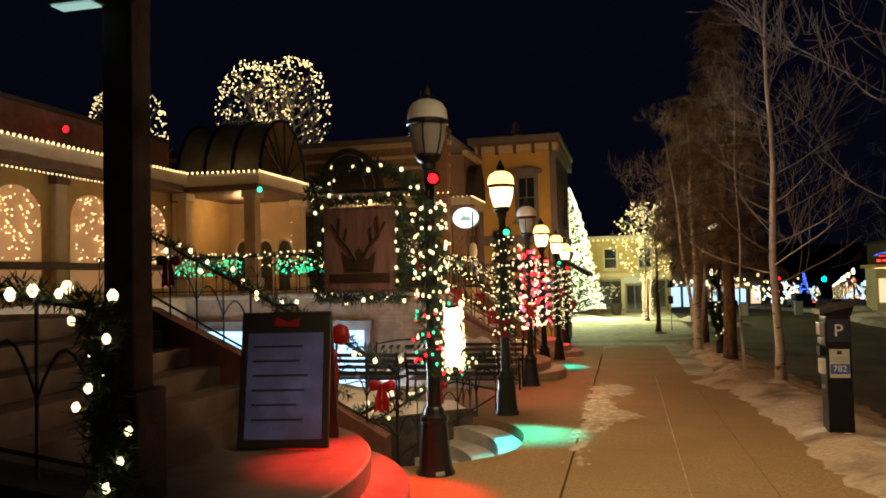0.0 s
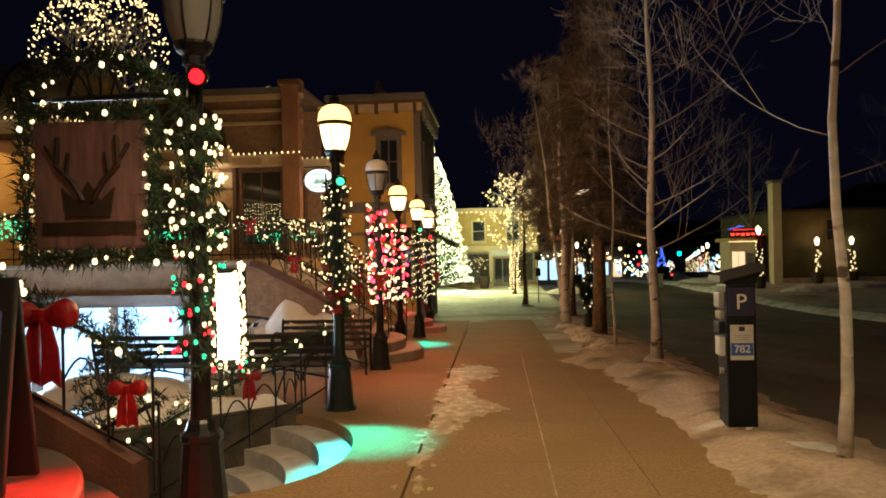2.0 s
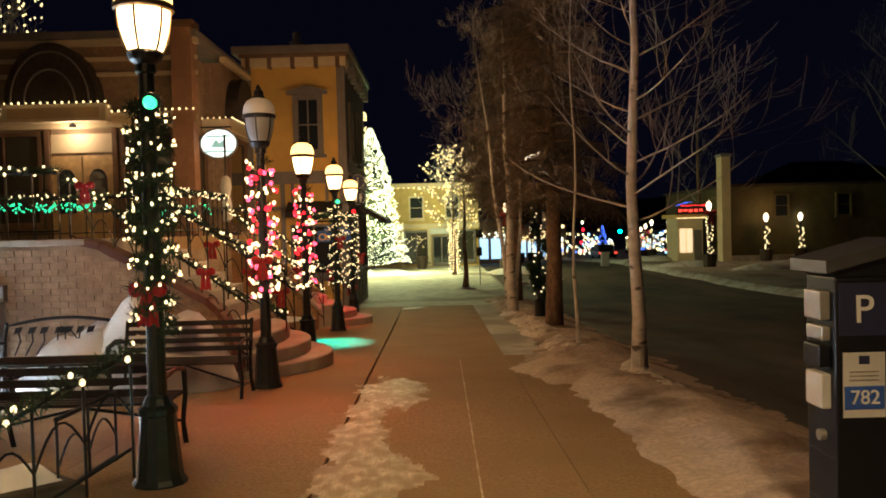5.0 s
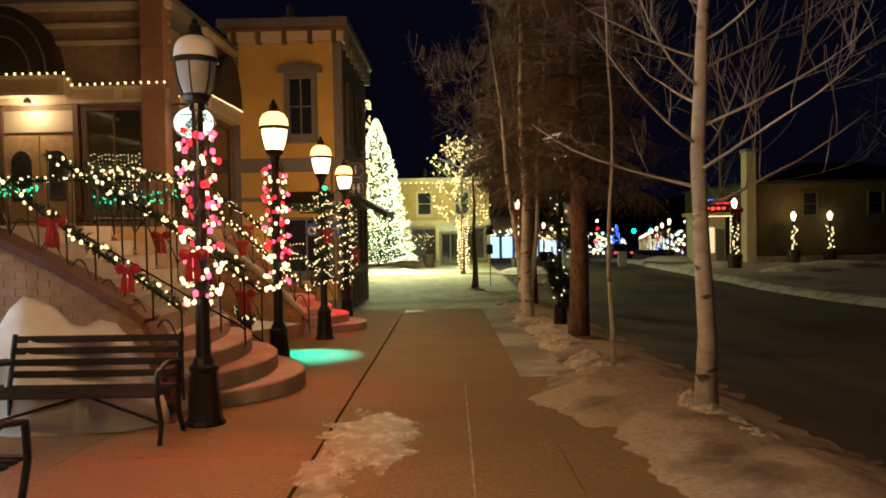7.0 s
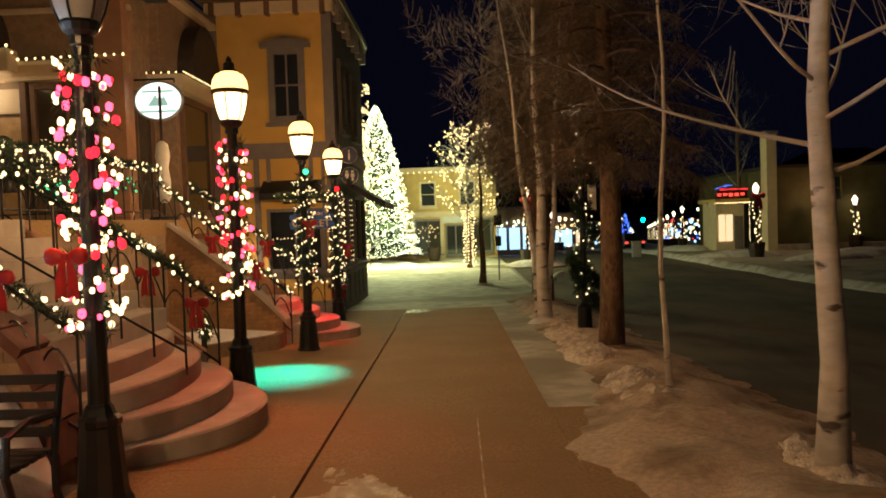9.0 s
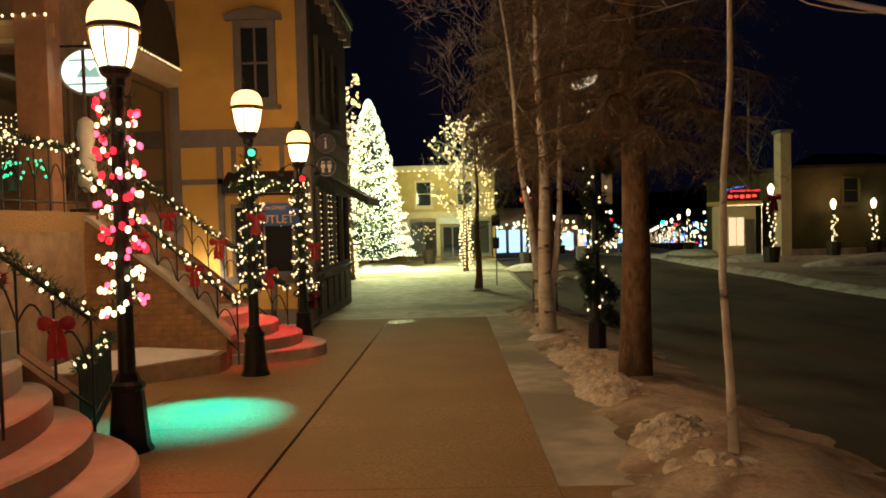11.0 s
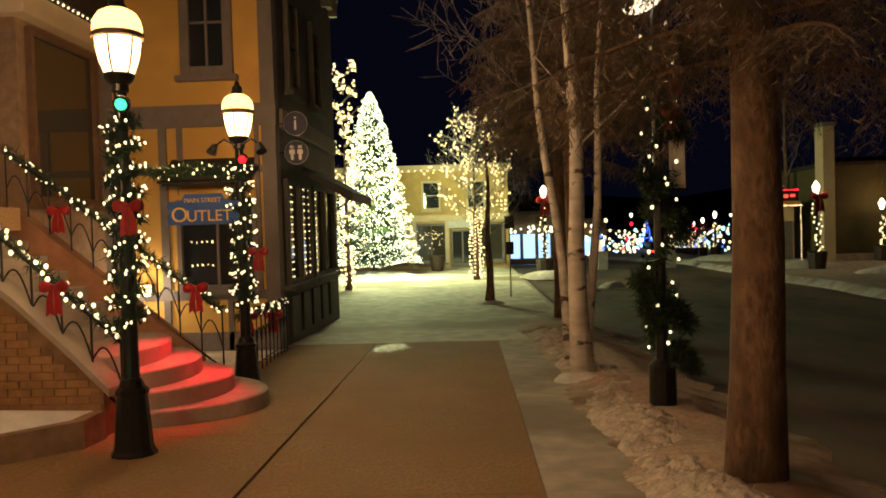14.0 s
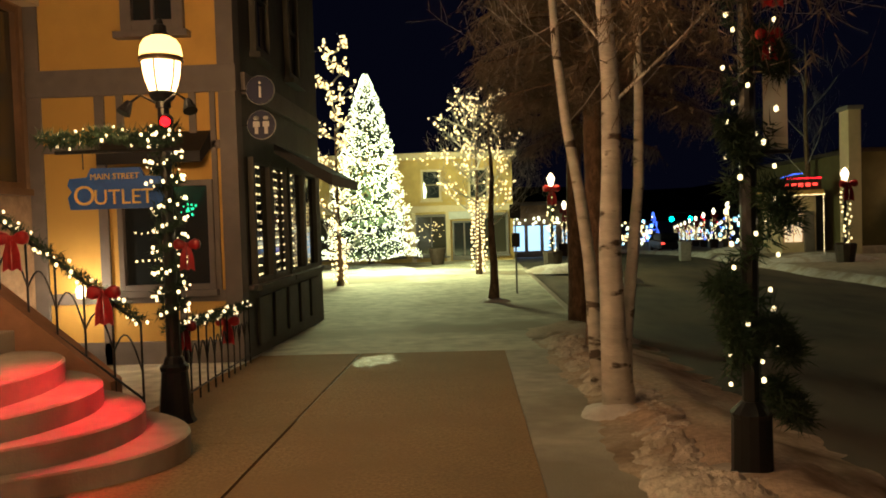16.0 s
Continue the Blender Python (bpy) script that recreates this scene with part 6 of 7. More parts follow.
def pine(x, y, h, r, first, seed, label, reach=1.9, boughs=44):
    """Old pine: thick scaly trunk and drooping boughs of dry needle sprays."""
    rnd = random.Random(seed)
    t = thing("pine_tree", x, y, ground_z(y) - 0.05, label, "tree", "pines on the verge")
    n = 12
    pts = [Vector((0.02 * math.sin(i + seed), 0.02 * math.cos(i * 1.4), h * i / n)) for i in range(n + 1)]
    rad = [r * (1.12 if i == 0 else 1.0) * (1 - 0.9 * i / n) for i in range(n + 1)]
    part("trunk", tube(B(), pts, rad, 16), BARK_PINE, t, smooth=True)
    limbs, vs, fs = [], [], []
    for i in range(boughs):
        u = first / h + (0.97 - first / h) * (i / boughs)
        z = h * u
        a = i * 2.399 + rnd.uniform(-0.3, 0.3)
        ln = reach * (1.05 - 0.8 * u) * rnd.uniform(0.75, 1.15)
        p = Vector((0, 0, z))
        d = Vector((math.cos(a), math.sin(a), 0.18))
        bp = [p]
        for k in range(6):
            d = (d + Vector((rnd.gauss(0, 0.08), rnd.gauss(0, 0.08), -0.10))).normalized()
            bp.append(bp[-1] + d * ln / 6)
        limbs.append((bp, [0.028 * (1 - 0.8 * k / 6) for k in range(7)]))
        for s in range(int(150 * ln / 1.6)):
            q = rnd.uniform(0.18, 1.0) * 6
            k = min(5, int(q))
            o = bp[k].lerp(bp[k + 1], q - k)
            sd = Vector((rnd.gauss(0, 1), rnd.gauss(0, 1), rnd.gauss(0, 0.5) - 1.2)).normalized()
            tip = o + sd * rnd.uniform(0.2, 0.62)
            for _ in range(17):
                b0 = o.lerp(tip, rnd.random())
                nd = (sd + Vector((rnd.gauss(0, 0.7), rnd.gauss(0, 0.7), rnd.gauss(0, 0.5) - 0.5))).normalized()
                w = nd.orthogonal().normalized() * 0.0038
                e = b0 + nd * rnd.uniform(0.04, 0.09)
                j = len(vs)
                vs.extend((b0 - w, b0 + w, e))
                fs.append((j, j + 1, j + 2))
            w = sd.orthogonal().normalized() * 0.0024
            j = len(vs)
            vs.extend((o - w, o + w, tip))
            fs.append((j, j + 1, j + 2))
    bm = B()
    limb_mesh(bm, limbs, 5)
    part("bough_spray", bm, BARK_PINE, t)["kind"] = "stuff"
    sp = new("needle_sprays", raw("needle_sprays", vs, fs, PINE_TWIG))
    sp.parent = t
    sp["kind"] = "stuff"
    return t


pine(2.33, 20.9, 9.5, 0.172, 2.6, 301, "thick-trunked pine with drooping dry boughs", 1.75, 105)
pine(2.4, 29.7, 9.5, 0.19, 3.7, 302, "dark pine with dry drooping boughs", 2.9, 120)
pine(2.6, 33.5, 9.0, 0.2, 3.6, 303, "dark pine at the end of the verge", 2.0, 50)


def lit_spruce(name, x, y, z, h, r, count, bulb, br, seed, label, trunk=0.8, shape=1.0):
    rnd = random.Random(seed)
    t = thing(name, x, y, z, label, "tree")
    part("trunk", lathe(B(), [(0.16, -0.1), (0.12, trunk), (0.03, h)], 10), BARK_PINE, t)
    vs, fs, pl_ = [], [], []
    for i in range(2600):
        u = rnd.random() ** 1.35
        zz = trunk + (h - trunk) * u
        a = rnd.uniform(0, 2 * math.pi)
        lay = 0.82 + 0.18 * math.sin(zz * 9 + 2 * math.sin(3 * a))
        rr = r * (1 - u) ** shape * lay + 0.05
        c, s = math.cos(a), math.sin(a)
        o = Vector((c * rr * 0.25, s * rr * 0.25, zz + 0.1))
        e = Vector((c * rr, s * rr, zz - 0.12 * rr))
        w = Vector((-s, c, 0)) * 0.09
        j = len(vs)
        vs.extend((o.lerp(e, 0.2) - w * 0.3, o.lerp(e, 0.65) - w, e, o.lerp(e, 0.65) + w))
        fs.append((j, j + 1, j + 2, j + 3))
    for i in range(count):
        u = rnd.random() ** 1.3
        zz = trunk + (h - trunk) * u
        a = rnd.uniform(0, 2 * math.pi)
        lay = 0.84 + 0.18 * math.sin(zz * 9 + 2 * math.sin(3 * a))
        rr = r * (1 - u) ** shape * lay * rnd.uniform(0.9, 1.04) + 0.05
        pl_.append((math.cos(a) * rr, math.sin(a) * rr, zz - 0.12 * rr))
    f = new("foliage", raw("foliage", vs, fs, SPRUCE))
    f.parent = t
    f["kind"] = "stuff"
    bulbs("light_string", pl_, br, bulb, t)
    return t


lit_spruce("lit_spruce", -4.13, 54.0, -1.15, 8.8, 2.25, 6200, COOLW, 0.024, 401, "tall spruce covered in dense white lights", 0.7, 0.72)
lit_spruce("lit_spruce", -11.5, 41.0, 0.0, 10.0, 1.5, 260, WARM_FAR, 0.055, 402, "distant spruce top with sparse warm lights", 5.0)


def lit_crown(x, y, z, rx, rz_, trunk, count, bulb, br, seed, label, wrap=0, hollow=0.5, group="lit bare trees"):
    """Bare tree with bulbs wound through its crown, and round its trunk if wanted."""
    rnd = random.Random(seed)
    t = thing("lit_tree", x, y, z, label, "tree", group)
    part("trunk", tube(B(), [(0, 0, -0.1), (0.02, 0, trunk * 0.5), (0, 0.02, trunk), (0, 0, trunk + rz_)], [0.14, 0.11, 0.09, 0.02], 8), BARK_PINE, t, smooth=True)
    big, fine_ = [], []
    for i in range(22):
        a = i * 2.4
        grow(None, (0, 0, trunk * 0.9 + 1.7 * rz_ * i / 22), (math.cos(a), math.sin(a), 0.55), rx * (1.05 - 0.5 * i / 22), 0.04, 2, rnd, big, fine_, 0, 0.55, (4, 6), 0.2)
    bm = B()
    limb_mesh(bm, big, 5)
    part("branchwork", bm, TWIG, t)["kind"] = "stuff"
    tw = new("twig_spray", twig_mesh("twig_spray", fine_, TWIG, 2.0))
    tw.parent = t
    tw["kind"] = "stuff"
    pl_ = []
    while hollow > 0.55 and len(pl_) < count:
        d = Vector((rnd.gauss(0, 1), rnd.gauss(0, 1), rnd.gauss(0.35, 1))).normalized() * rnd.uniform(0.86, 1.0)
        pl_.append((d.x * rx, d.y * rx, trunk + rz_ + d.z * rz_))
    while len(pl_) < count:
        lp, _ = rnd.choice(fine_ if rnd.random() < 0.8 and fine_ else big)
        k = rnd.randint(1, len(lp) - 1)
        q = lp[k - 1].lerp(lp[k], rnd.random()) + Vector((rnd.gauss(0, 0.05), rnd.gauss(0, 0.05), rnd.gauss(0, 0.05)))
        if (q.x / rx) ** 2 + (q.y / rx) ** 2 + ((q.z - trunk - rz_) / rz_) ** 2 < 1.15:
            pl_.append(tuple(q))
    for i in range(wrap):
        a = i * 0.9
        rw = 0.2 + 0.14 * rnd.random()
        pl_.append((rw * math.cos(a), rw * math.sin(a), 0.1 + trunk * 1.3 * i / wrap))
    bulbs("light_string", pl_, br, bulb, t)
    return t


lit_crown(0.78, 49.0, ground_z(49), 2.1, 2.7, 2.2, 430, WARM_FAR, 0.042, 501, "bare street tree wound with large warm lights", 130, 0.3)
lit_crown(-4.0, 45.0, ground_z(45), 1.05, 4.2, 1.2, 420, WARM_FAR, 0.045, 502, "slender bare tree with warm lights", 60)
for x, y, z, rr, s in ((-14.3, 28.0, 2.0, 1.5, 503), (-12.7, 28.2, 2.0, 1.5, 504), (-20.0, 28.0, 1.6, 1.6, 505)):
    lit_crown(x, y, z, rr, 2.05, 4.35, 300, WARM_FAR, 0.034, s, "rounded bare tree behind the roofs wound with warm lights", 0, 0.6)

# ---------------------------------------------------------------- far side of the plaza
fb = thing("far_shop", 0, 0, 0, "two-storey yellow brick shop with a pale cornice", "house")
FZ = ground_z(60) - 0.1
part("wall", box(B(), -16, 2.7, 60.0, 60.4, FZ, 4.15), YELLOW_DIM, fb)
part("wall_east", box(B(), 2.4, 2.7, 60.4, 72, FZ, 4.15), YELLOW_DIM, fb)
part("cornice", box(B(), -16.1, 2.9, 59.7, 72, 4.15, 4.5, 0.05), CREAM, fb)
part("belt", box(B(), -16, 2.75, 59.85, 60.0, 1.35, 1.7, 0.03), CREAM, fb)
for x in (-14, -11.5, -9, -6.5, -4, -1.6, 0.9):
    window(fb, x - 0.42, x + 0.42, 2.1, 3.5, 60.0, depth=0.14, fr=0.12, mat_f=CREAM, bars=(1, 2))
for x0, x1 in ((-12, -9.5), (-8.5, -6), (-5.5, -3.2), (-2.4, -0.9), (1.0, 2.3)):
    window(fb, x0, x1, FZ + 0.5, 1.1, 60.0, depth=0.14, fr=0.14, mat_f=GREYTRIM, bars=(2, 1), pane=WINDOW_DIM)
dd = part("door", box(B(), -0.55, 0.75, 59.94, 59.99, FZ + 0.1, 0.85, 0.01), GREYTRIM, fb)
for x in (-0.45, 0.14):
    part("glass", box(B(), x, x + 0.5, 59.92, 59.94, FZ + 0.35, 0.75), WINDOW, dd)
part("sign_board", box(B(), -0.7, 0.9, 59.7, 59.86, 0.95, 1.35, 0.02), WHITE_DIM, fb, "pale sign board over the door")
for x in (-0.75, 0.85, -2.6, -5.7, -8.8):
    part("pilaster", box(B(), x - 0.12, x + 0.12, 59.8, 60.0, FZ, 1.35, 0.02), CREAM, fb)
light_row("cornice_lights", [(-16, 59.66, 4.2), (2.9, 59.66, 4.2)], 0.35, 0.05, WARM_FAR, "warm bulbs along the far cornice")
ww = thing("window_string_lights", 0, 0, 0, "small lights in the far shop window", "string lights")
bulbs("bulbs", [(random.uniform(-2.3, -1.0), 59.9, random.uniform(-0.2, 0.9)) for _ in range(30)], 0.03, WARM_FAR, ww)
pb = thing("planter_tub", -1.2, 56.5, ground_z(56), "dark round planter tub on the plaza", "planter")
part("tub", lathe(B(), [(0.3, 0.0), (0.42, 0.75), (0.45, 0.8), (0.36, 0.8)], 14), DARKWOOD, pb)

# lit shops further along
for i, (x0, x1, y, h, m) in enumerate(((4.4, 6.6, 72, 3.4, SHOP_BLUE), (9.4, 12.5, 92, 3.6, SHOP_BLUE), (13.5, 17.0, 112, 4.2, SHOP_WARM))):
    s_ = thing("distant_shop", 0, 0, 0, "distant shop with blue-white lit windows", "house")
    part("wall", box(B(), x0 - 1.5, x1, y, y + 9, ground_z(y) - 0.3, ground_z(y) + h), BRICK_PLAIN, s_)
    part("roof", box(B(), x0 - 1.7, x1 + 0.2, y - 0.2, y + 9.2, ground_z(y) + h, ground_z(y) + h + 0.25, 0.03), GREYTRIM, s_)
    for k in range(3):
        xa = x0 - 1.2 + (x1 - x0 + 1.0) * k / 3
        part("window", box(B(), xa, xa + (x1 - x0 + 1.0) / 3 - 0.25, y - 0.06, y - 0.01, ground_z(y) + 0.3, ground_z(y) + 2.0), m, s_)
    bulbs("light_string", [(x0 - 1.4 + (x1 - x0 + 1.3) * random.random(), y - 0.3, ground_z(y) + random.uniform(2.1, 2.6)) for _ in range(24)], 0.10, glow_pick[i % 2], s_)

# lamps with red bows across the plaza and along the road
def far_lamp(x, y, h, warm, bowed, seed):
    z = ground_z(y)
    t = thing("street_lamp", x, y, z - 0.05, "distant lit street lamp wrapped in bulb garland", "street lamp", "lamps along the road")
    part("tub", lathe(B(), [(0.32, 0.0), (0.42, 0.75), (0.36, 0.8)], 10), DARKWOOD, t)
    part("pole", lathe(B(), [(0.07, 0.6), (0.05, h - 0.5)], 8), POLE, t)
    part("lantern", lathe(B(), [(0.08, h - 0.46), (0.165, h - 0.14), (0.11, h - 0.04), (0.03, h + 0.08)], 10), FARLAMP, t)
    rnd = random.Random(seed)
    vs, fs = needles([(0.0, 0.0, 0.8), (0.03, 0, h * 0.5), (0, 0, h - 0.7)], 0.16, 8, 0.16, seed)
    g = new("greenery", raw("greenery", vs, fs, NEEDLE))
    g.parent = t
    g["kind"] = "stuff"
    bulbs("light_string", [(rnd.uniform(-0.2, 0.2), rnd.uniform(-0.2, 0.1), 0.6 + (h - 1.4) * k / 24) for k in range(25)], 0.05, WARM_FAR, t)
    if bowed:
        bow("bow", x, y - 0.3, z + h - 0.62, 0.36, "large red bow below a street lamp")


far_lamp(3.8, 50.5, 3.9, True, True, 601)
far_lamp(15.3, 50.0, 3.7, True, True, 602)
far_lamp(17.2, 60.0, 3.2, True, True, 603)
far_lamp(20.6, 55.0, 3.0, True, False, 604)
far_lamp(23.0, 55.5, 3.0, True, False, 605)
far_lamp(6.3, 68.0, 3.4, True, True, 606)
for i in range(9):
    far_lamp(8.6 + 2.1 * i, 80 + i * 11, 3.4, True, i % 2 == 0, 610 + i)
    far_lamp(19.0 + 2.3 * i, 76 + i * 11, 3.4, True, i % 2 == 1, 630 + i)
lamp_light(15.3, 49.6, 3.0, 60)
lamp_light(20.8, 54.6, 2.0, 40)
lamp_light(3.8, 50.1, 3.0, 160)

bm = B()
for y0, y1 in zip(YS[4:70], YS[5:71]):
    w0, w1 = 0.25 * noise.noise((y0 * 0.3, 2.0, 0)), 0.25 * noise.noise((y1 * 0.3, 2.0, 0))
    q = [bm.verts.new(v) for v in ((11.9 + w0, y0, ground_z(y0) - 0.14), (11.9 + w1, y1, ground_z(y1) - 0.14), (12.35, y1, ground_z(y1) + 0.09 + 0.2 * w1), (12.35, y0, ground_z(y0) + 0.09 + 0.2 * w0), (13.2, y1, ground_z(y1) - 0.12), (13.2, y0, ground_z(y0) - 0.12))]
    bm.faces.new((q[0], q[3], q[2], q[1]))
    bm.faces.new((q[3], q[5], q[4], q[2]))
solid("snow_ridge", bm, SNOW, "low ploughed snow ridge along the far kerb", "snow", "stuff", smooth=True)

# building across the road
rb = thing("hall_across_road", 0, 0, 0, "dim olive-walled hall with a tall pale chimney", "house")
part("wall", box(B(), 18.6, 42, 56.0, 70, -1.6, 3.5), OLIVE, rb)
part("eave", box(B(), 18.4, 42.2, 55.8, 70.2, 3.5, 3.7, 0.04), BROWN_DARK, rb)
part("chimney", box(B(), 17.9, 18.48, 55.2, 56.1, -1.6, 5.4, 0.03), CREAM, rb, "tall pale chimney")
part("chimney_cap", box(B(), 17.82, 18.56, 55.1, 56.2, 5.4, 5.6, 0.03), GREY, rb)
window(rb, 21.6, 22.4, 1.6, 2.9, 56.0, depth=0.14, fr=0.12, mat_f=OLIVE, bars=(1, 2))
window(rb, 25.6, 26.4, 1.6, 2.9, 56.0, depth=0.14, fr=0.12, mat_f=OLIVE, bars=(1, 2))
part("base_wall", box(B(), 18.6, 42, 55.6, 56.0, -1.6, -0.9, 0.03), SNOWY, rb)
kb = thing("corner_shop", 0, 0, 0, "small white corner shop with lit windows and bulbs", "house")
part("wall", box(B(), 15.9, 17.6, 58.0, 60.5, -1.5, 1.6), CREAM, kb)
part("canopy", box(B(), 15.6, 17.7, 57.3, 60.6, 1.6, 1.85, 0.03), YELLOW_DIM, kb)
for xa in (16.05, 16.5):
    part("window", box(B(), xa, xa + 0.38, 57.93, 57.99, -0.7, 0.9), SHOP_WARM, kb, "warmly lit window")
part("marquee", box(B(), 15.7, 17.6, 57.35, 57.5, 1.85, 2.35, 0.04), BROWN_DARK, kb)
part("door", box(B(), 17.0, 17.5, 57.93, 57.99, -1.3, 0.8), GREYTRIM, kb)
for k in range(5):
    part("neon_bar", box(B(), 15.8 + 0.34 * k, 16.02 + 0.34 * k, 57.27, 57.33, 2.02 + 0.03 * math.sin(k * 2), 2.18, 0.02), NEON, kb, "glowing red neon bar")
bulbs("light_string", [(15.65 + 2.0 * i / 18, 57.3, 2.45 + 0.2 * math.sin(math.pi * i / 18)) for i in range(10)], 0.04, BLUEB, kb)
bulbs("light_string", [(16.0 + 1.6 * i / 16, 57.4, 2.42) for i in range(17)], 0.045, REDB, kb)
bulbs("light_string", [(15.6 + 2.1 * i / 26, 57.25, 1.6) for i in range(27)] + [(17.65, 57.25, -1.2 + 2.8 * i / 20) for i in range(21)], 0.035, WARM_FAR, kb)

# distance: traffic signals, blue-lit tree, scattered street lights, hills
for x, y, z in ((28.4, 130, 0.6), (31.0, 130, 0.6)):
    s_ = thing("traffic_signal", x, y, z, "distant green traffic signal on its mast arm", "traffic signal")
    part("case", box(B(), -0.25, 0.25, 0.05, 0.4, -0.9, 0.5, 0.03), IRON, s_)
    part("lens", lathe(B(), [(0.32, 0.0), (0.32, 0.05)], 14, pose(0, 0, -0.5, 90)), TEAL, s_)
    part("mast", tube(B(), [(0, 0.4, 0.4), (6, 0.4, 0.5), (6, 0.4, -5.5)], 0.1, 6), IRON, s_)
lit_spruce("blue_lit_tree", 23.6, 120, ground_z(120), 4.4, 1.0, 120, BLUEB, 0.09, 701, "distant tree covered in blue lights", 0.8)
sc = thing("street_lights", 0, 0, 0, "far street lights and lit shop fronts", "street lights", kind="stuff")
rnd = random.Random(77)
for m, k in ((WARM_FAR, 150), (COOLW, 90), (BLUEB, 30), (REDB, 24), (SHOPDOT, 90)):
    pl_ = []
    for _ in range(k):
        side = rnd.choice((-1, 1))
        y = rnd.uniform(75, 240)
        pl_.append((6.3 + 0.235 * (y - 35) + side * rnd.uniform(2.5, 8.5), y, ground_z(y) + rnd.uniform(0.4, 3.4)))
    bulbs("bulbs", pl_, 0.17, m, sc)
cr = thing("parked_car", 15.0, 78, ground_z(78) - 0.13, "distant dark car with red tail lamps and blue-white glare", "car")
part("body", box(B(), -0.85, 0.85, -2.1, 2.1, 0.3, 0.9, 0.12), METER, cr)
part("cabin", box(B(), -0.7, 0.7, -1.4, 1.2, 0.88, 1.45, 0.2), METER, cr)
for sx in (-1, 1):
    part("tail_lamp", box(B(), sx * 0.7 - 0.12, sx * 0.7 + 0.12, -2.14, -2.09, 0.65, 0.8), NEON, cr)
    for yy in (-1.3, 1.3):
        part("wheel", lathe(B(), [(0.3, -0.1), (0.33, 0.0), (0.3, 0.1)], 12, pose(sx * 0.78, yy, 0.33, 0, 90, 0)), IRON, cr)
for x in (7.2, 10.6):
    bo = thing("bollard_box", x, 56.0, ground_z(56) - 0.13, "pale utility box standing by the crossing", "utility box")
    part("box", box(B(), -0.25, 0.25, -0.2, 0.2, 0.0, 0.85, 0.03), GREY, bo)
    part("lid", box(B(), -0.28, 0.28, -0.23, 0.23, 0.85, 0.92, 0.02), GREY, bo)
sp_ = thing("signpost", 1.8, 40.5, ground_z(40.5), "slim grey signpost with a small dark plate", "signpost")
part("post", tube(B(), [(0, 0, -0.1), (0, 0, 2.5)], 0.025, 8), GREY, sp_)
part("plate", box(B(), -0.12, 0.12, -0.04, -0.02, 1.3, 1.7, 0.005), BLACK, sp_)
part("plate", box(B(), -0.15, 0.15, -0.04, -0.02, 2.1, 2.5, 0.005), BLACK, sp_)
bm = B()
prev = None
for i in range(61):
    a = math.pi * (i / 60)
    x, y = 900 * math.cos(a), 900 * math.sin(a)
    h = 35 + 40 * noise.noise((i * 0.21, 5.0, 0)) + 12 * noise.noise((i * 0.8, 9.0, 0))
    cur_ = (bm.verts.new((x, y, -40)), bm.verts.new((x, y, h)))
    if prev:
        bm.faces.new((prev[0], cur_[0], cur_[1], prev[1]))
    prev = cur_
solid("backdrop", bm, HILL, "black wooded hills under the night sky", "hills", "structure")
# houses behind the camera that close the street
solid("wall_south", box(B(), -30, 40, -32, -30, -1, 8), BROWN_DARK, "dark house front behind the start of the walk", "wall", "structure")

# ---------------------------------------------------------------- bricks of the far cheek wall
def cheek_top(x):
    pts = [(-2.62, -0.34), (-2.86, -0.14), (-3.37, 0.36), (-4.4, TERRACE - 0.15), (-5.0, TERRACE - 0.06)]
    for (xa, za), (xb, zb) in zip(pts, pts[1:]):
        if xb <= x <= xa:
            return za + (zb - za) * (x - xa) / (xb - xa)
    return -9


brick_me = finish(box(B(), -0.098, 0.098, -0.014, 0.01, -0.031, 0.031, 0.0), "brick", BRICK)
for row in range(32):
    z = -0.95 + row * 0.072
    for col in range(12):
        x = -2.74 - col * 0.208 - (0.104 if row % 2 else 0)
        if x > -4.7 and z + 0.04 < min(cheek_top(x - 0.1), cheek_top(x + 0.1)):
            ob = new("brick", brick_me)
            ob.parent, ob.location = cheek_b, (x, 22.84 + random.uniform(-0.003, 0.003), z)
bm = B()
cp = [(-2.55, -0.42), (-2.84, -0.12), (-3.36, 0.38), (-4.4, TERRACE - 0.12), (-5.0, TERRACE - 0.03)]
for (xa, za), (xb, zb) in zip(cp, cp[1:]):
    prism(bm, [(xa, za), (xb, zb), (xb, zb + 0.07), (xa, za + 0.07)], 22.79, 23.1, "y")
solid("coping", bm, STEP, "sloping stone coping on the brick cheek", "coping", "structure")

def front_top(x):
    for (xa, za), (xb, zb) in zip(SLOPE_TOP, SLOPE_TOP[1:]):
        if xa <= x <= xb:
            return za + (zb - za) * (x - xa) / (xb - xa)
    return TERRACE - 0.1 if x < -4.3 else -9


wall_front = bpy.data.objects["wall_terrace_front"]
block_me = [finish(box(B(), -w / 2 + 0.005, w / 2 - 0.005, -0.012, 0.01, -0.036, 0.036, 0.0), "brick", FACING) for w in (0.212, 0.208, 0.214)]
for row in range(23):
    z = -0.42 + row * 0.08
    for col in range(15):
        x = -2.62 - col * 0.215 - (0.107 if row % 2 else 0)
        if z + 0.04 < min(front_top(x - 0.1), front_top(x + 0.1)):
            ob = new("brick", block_me[(row * 5 + col * 3) % 3])
            ob.parent, ob.location = wall_front, (x, 15.3 + random.uniform(-0.003, 0.003), z)

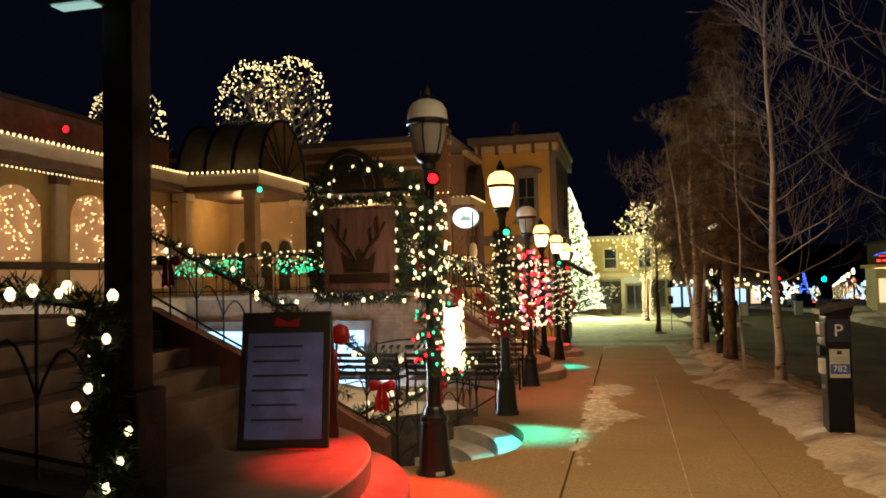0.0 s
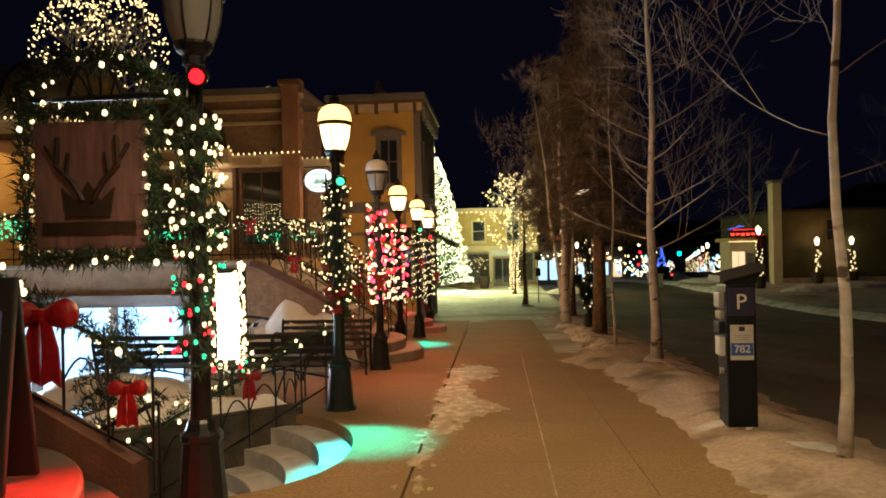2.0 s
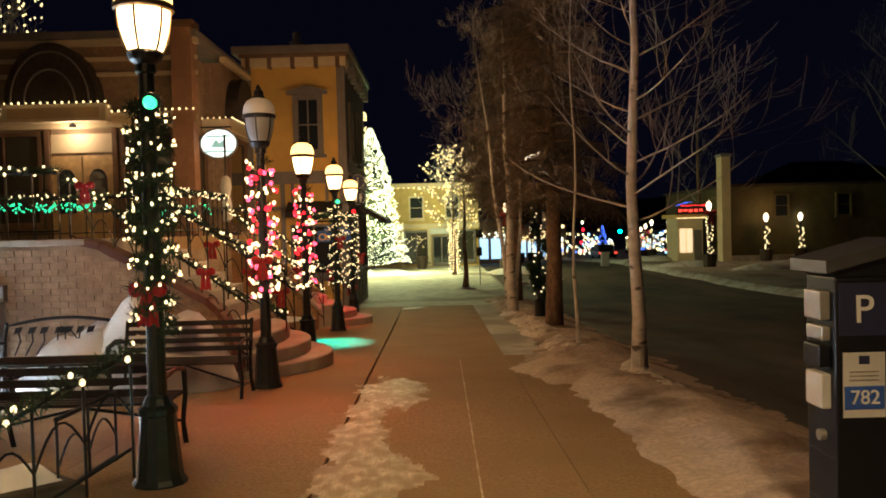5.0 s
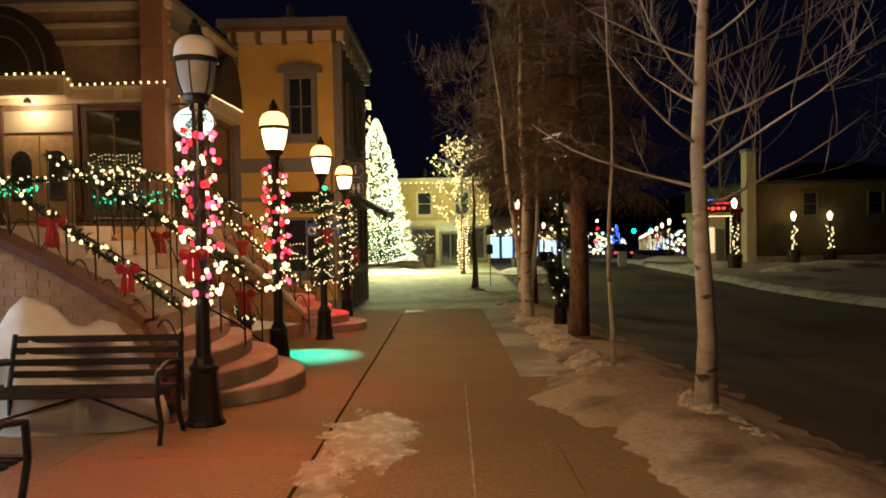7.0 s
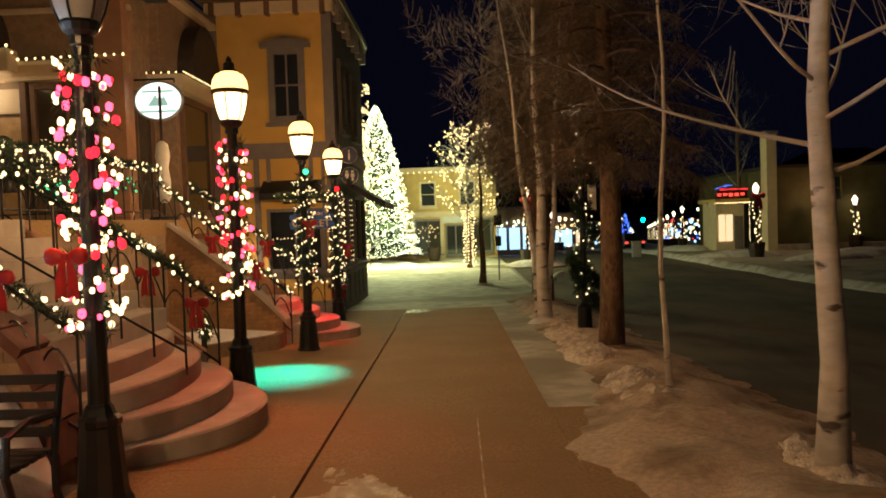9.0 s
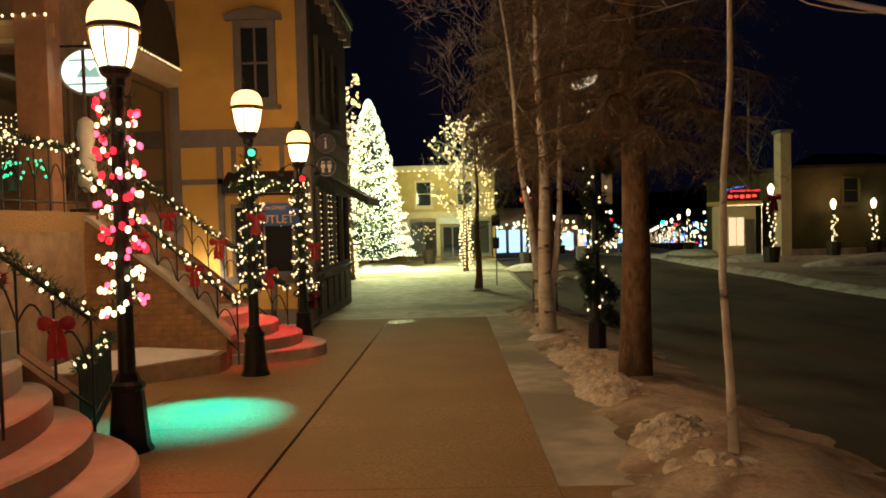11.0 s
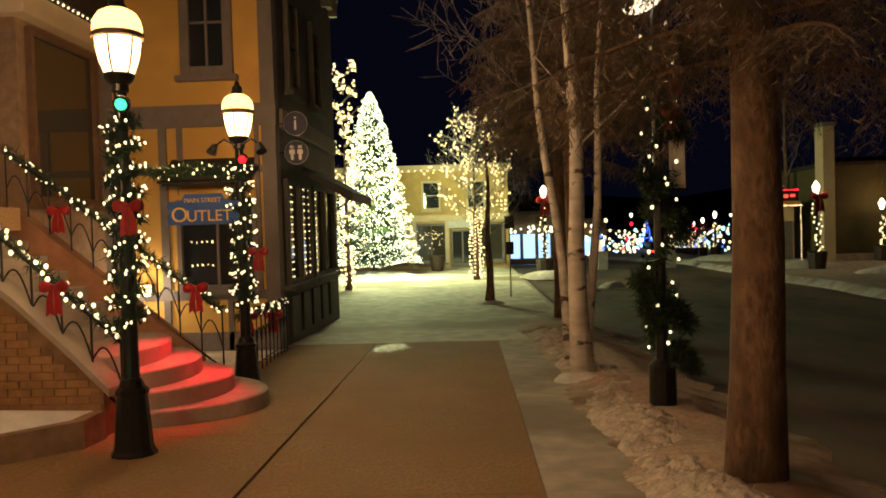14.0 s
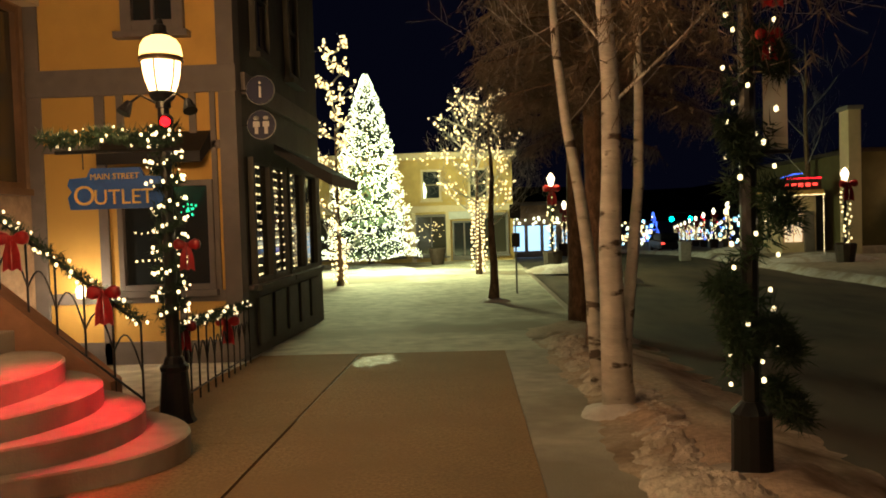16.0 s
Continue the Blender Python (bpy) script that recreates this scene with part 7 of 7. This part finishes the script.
# ---------------------------------------------------------------- pavement slabs
SLOPE = 0.0385
bm = B()
prism(bm, [(-6, ground_z(-6) - 0.03), (17, ground_z(17) - 0.03), (17, ground_z(17) + 0.003), (-6, ground_z(-6) + 0.003)], 0.384, 0.396, "x")
part("joint_filler", bm, ICE, pavement, "pale packed ice in a joint")
bm = B()
prism(bm, [(17, ground_z(17) - 0.03), (29.9, ground_z(29.9) - 0.03), (29.9, ground_z(29.9) - 0.002), (17, ground_z(17) - 0.002)], 0.380, 0.400, "x")
part("joint_filler", bm, CONCRETE, pavement)


def slab_mesh(w, ln, material=None, left=0.0, right=0.0):
    """Slab of a width and length; its sides may drift sideways by the far end."""
    bm = B()
    box(bm, 0.003, w - 0.003, 0.003, ln - 0.003, -0.12, 0.0)
    for v in bm.verts:
        v.co.x += (left if v.co.x < w / 2 else right) * v.co.y / ln
        v.co.z -= SLOPE * v.co.y
    return finish(bm, "slab", material or CONCRETE)


def put_slab(me, x, y):
    ob = new("slab", me)
    ob.parent, ob.location = pavement, (x, y, ground_z(y))


ROWS_Y = [(-6 + i * 1.8) for i in range(20)]
drift = joint_x(1.8) - joint_x(0.0)
for y in ROWS_Y:
    put_slab(slab_mesh(0.39 - joint_x(y), 1.8, None, drift, 0.0), joint_x(y), y)
    if y + 1.8 < 7.0 or (y > 10.5 and y < 29):
        put_slab(slab_mesh(joint_x(y) + 2.602, 1.8, None, 0.0, drift), -2.62, y)
me = slab_mesh(0.67, 1.8)
edge_dark, edge_pale = slab_mesh(1.6, 1.8), slab_mesh(1.6, 1.8, SNOWY)
for y in ROWS_Y:
    put_slab(me, 0.39, y)
    put_slab(edge_dark if y < 16.0 else edge_pale, 1.06, y)
put_slab(slab_mesh(joint_x(10.8) + 2.602, 1.2, None, 0.0, joint_x(12.0) - joint_x(10.8)), -2.62, 10.8)
me = slab_mesh(2.1, 1.85)
for y in (10.8, 12.65, 18.42, 20.27):
    ob = new("slab", me)
    ob.parent, ob.location = pavement, (-4.72, y, ground_z(y))
ob = new("slab", slab_mesh(2.1, 0.8))
ob.parent, ob.location = pavement, (-4.72, 14.5, ground_z(14.5))
ob = new("slab", slab_mesh(2.1, 0.75))
ob.parent, ob.location = pavement, (-4.72, 22.12, ground_z(22.12))
bm = B()
edge = court_arc(0)[1:-1]
poly = [(joint_x(6.6) - 0.018, 6.6), (joint_x(10.8) - 0.018, 10.8), (-2.5, 10.8)] + list(reversed(edge)) + [(-2.5, 6.6)]
prism(bm, poly, -0.12, 0.0)
for v in bm.verts:
    v.co.z += ground_z(v.co.y)
ob = new("slab", finish(bm, "slab", CONCRETE))
ob.parent = pavement
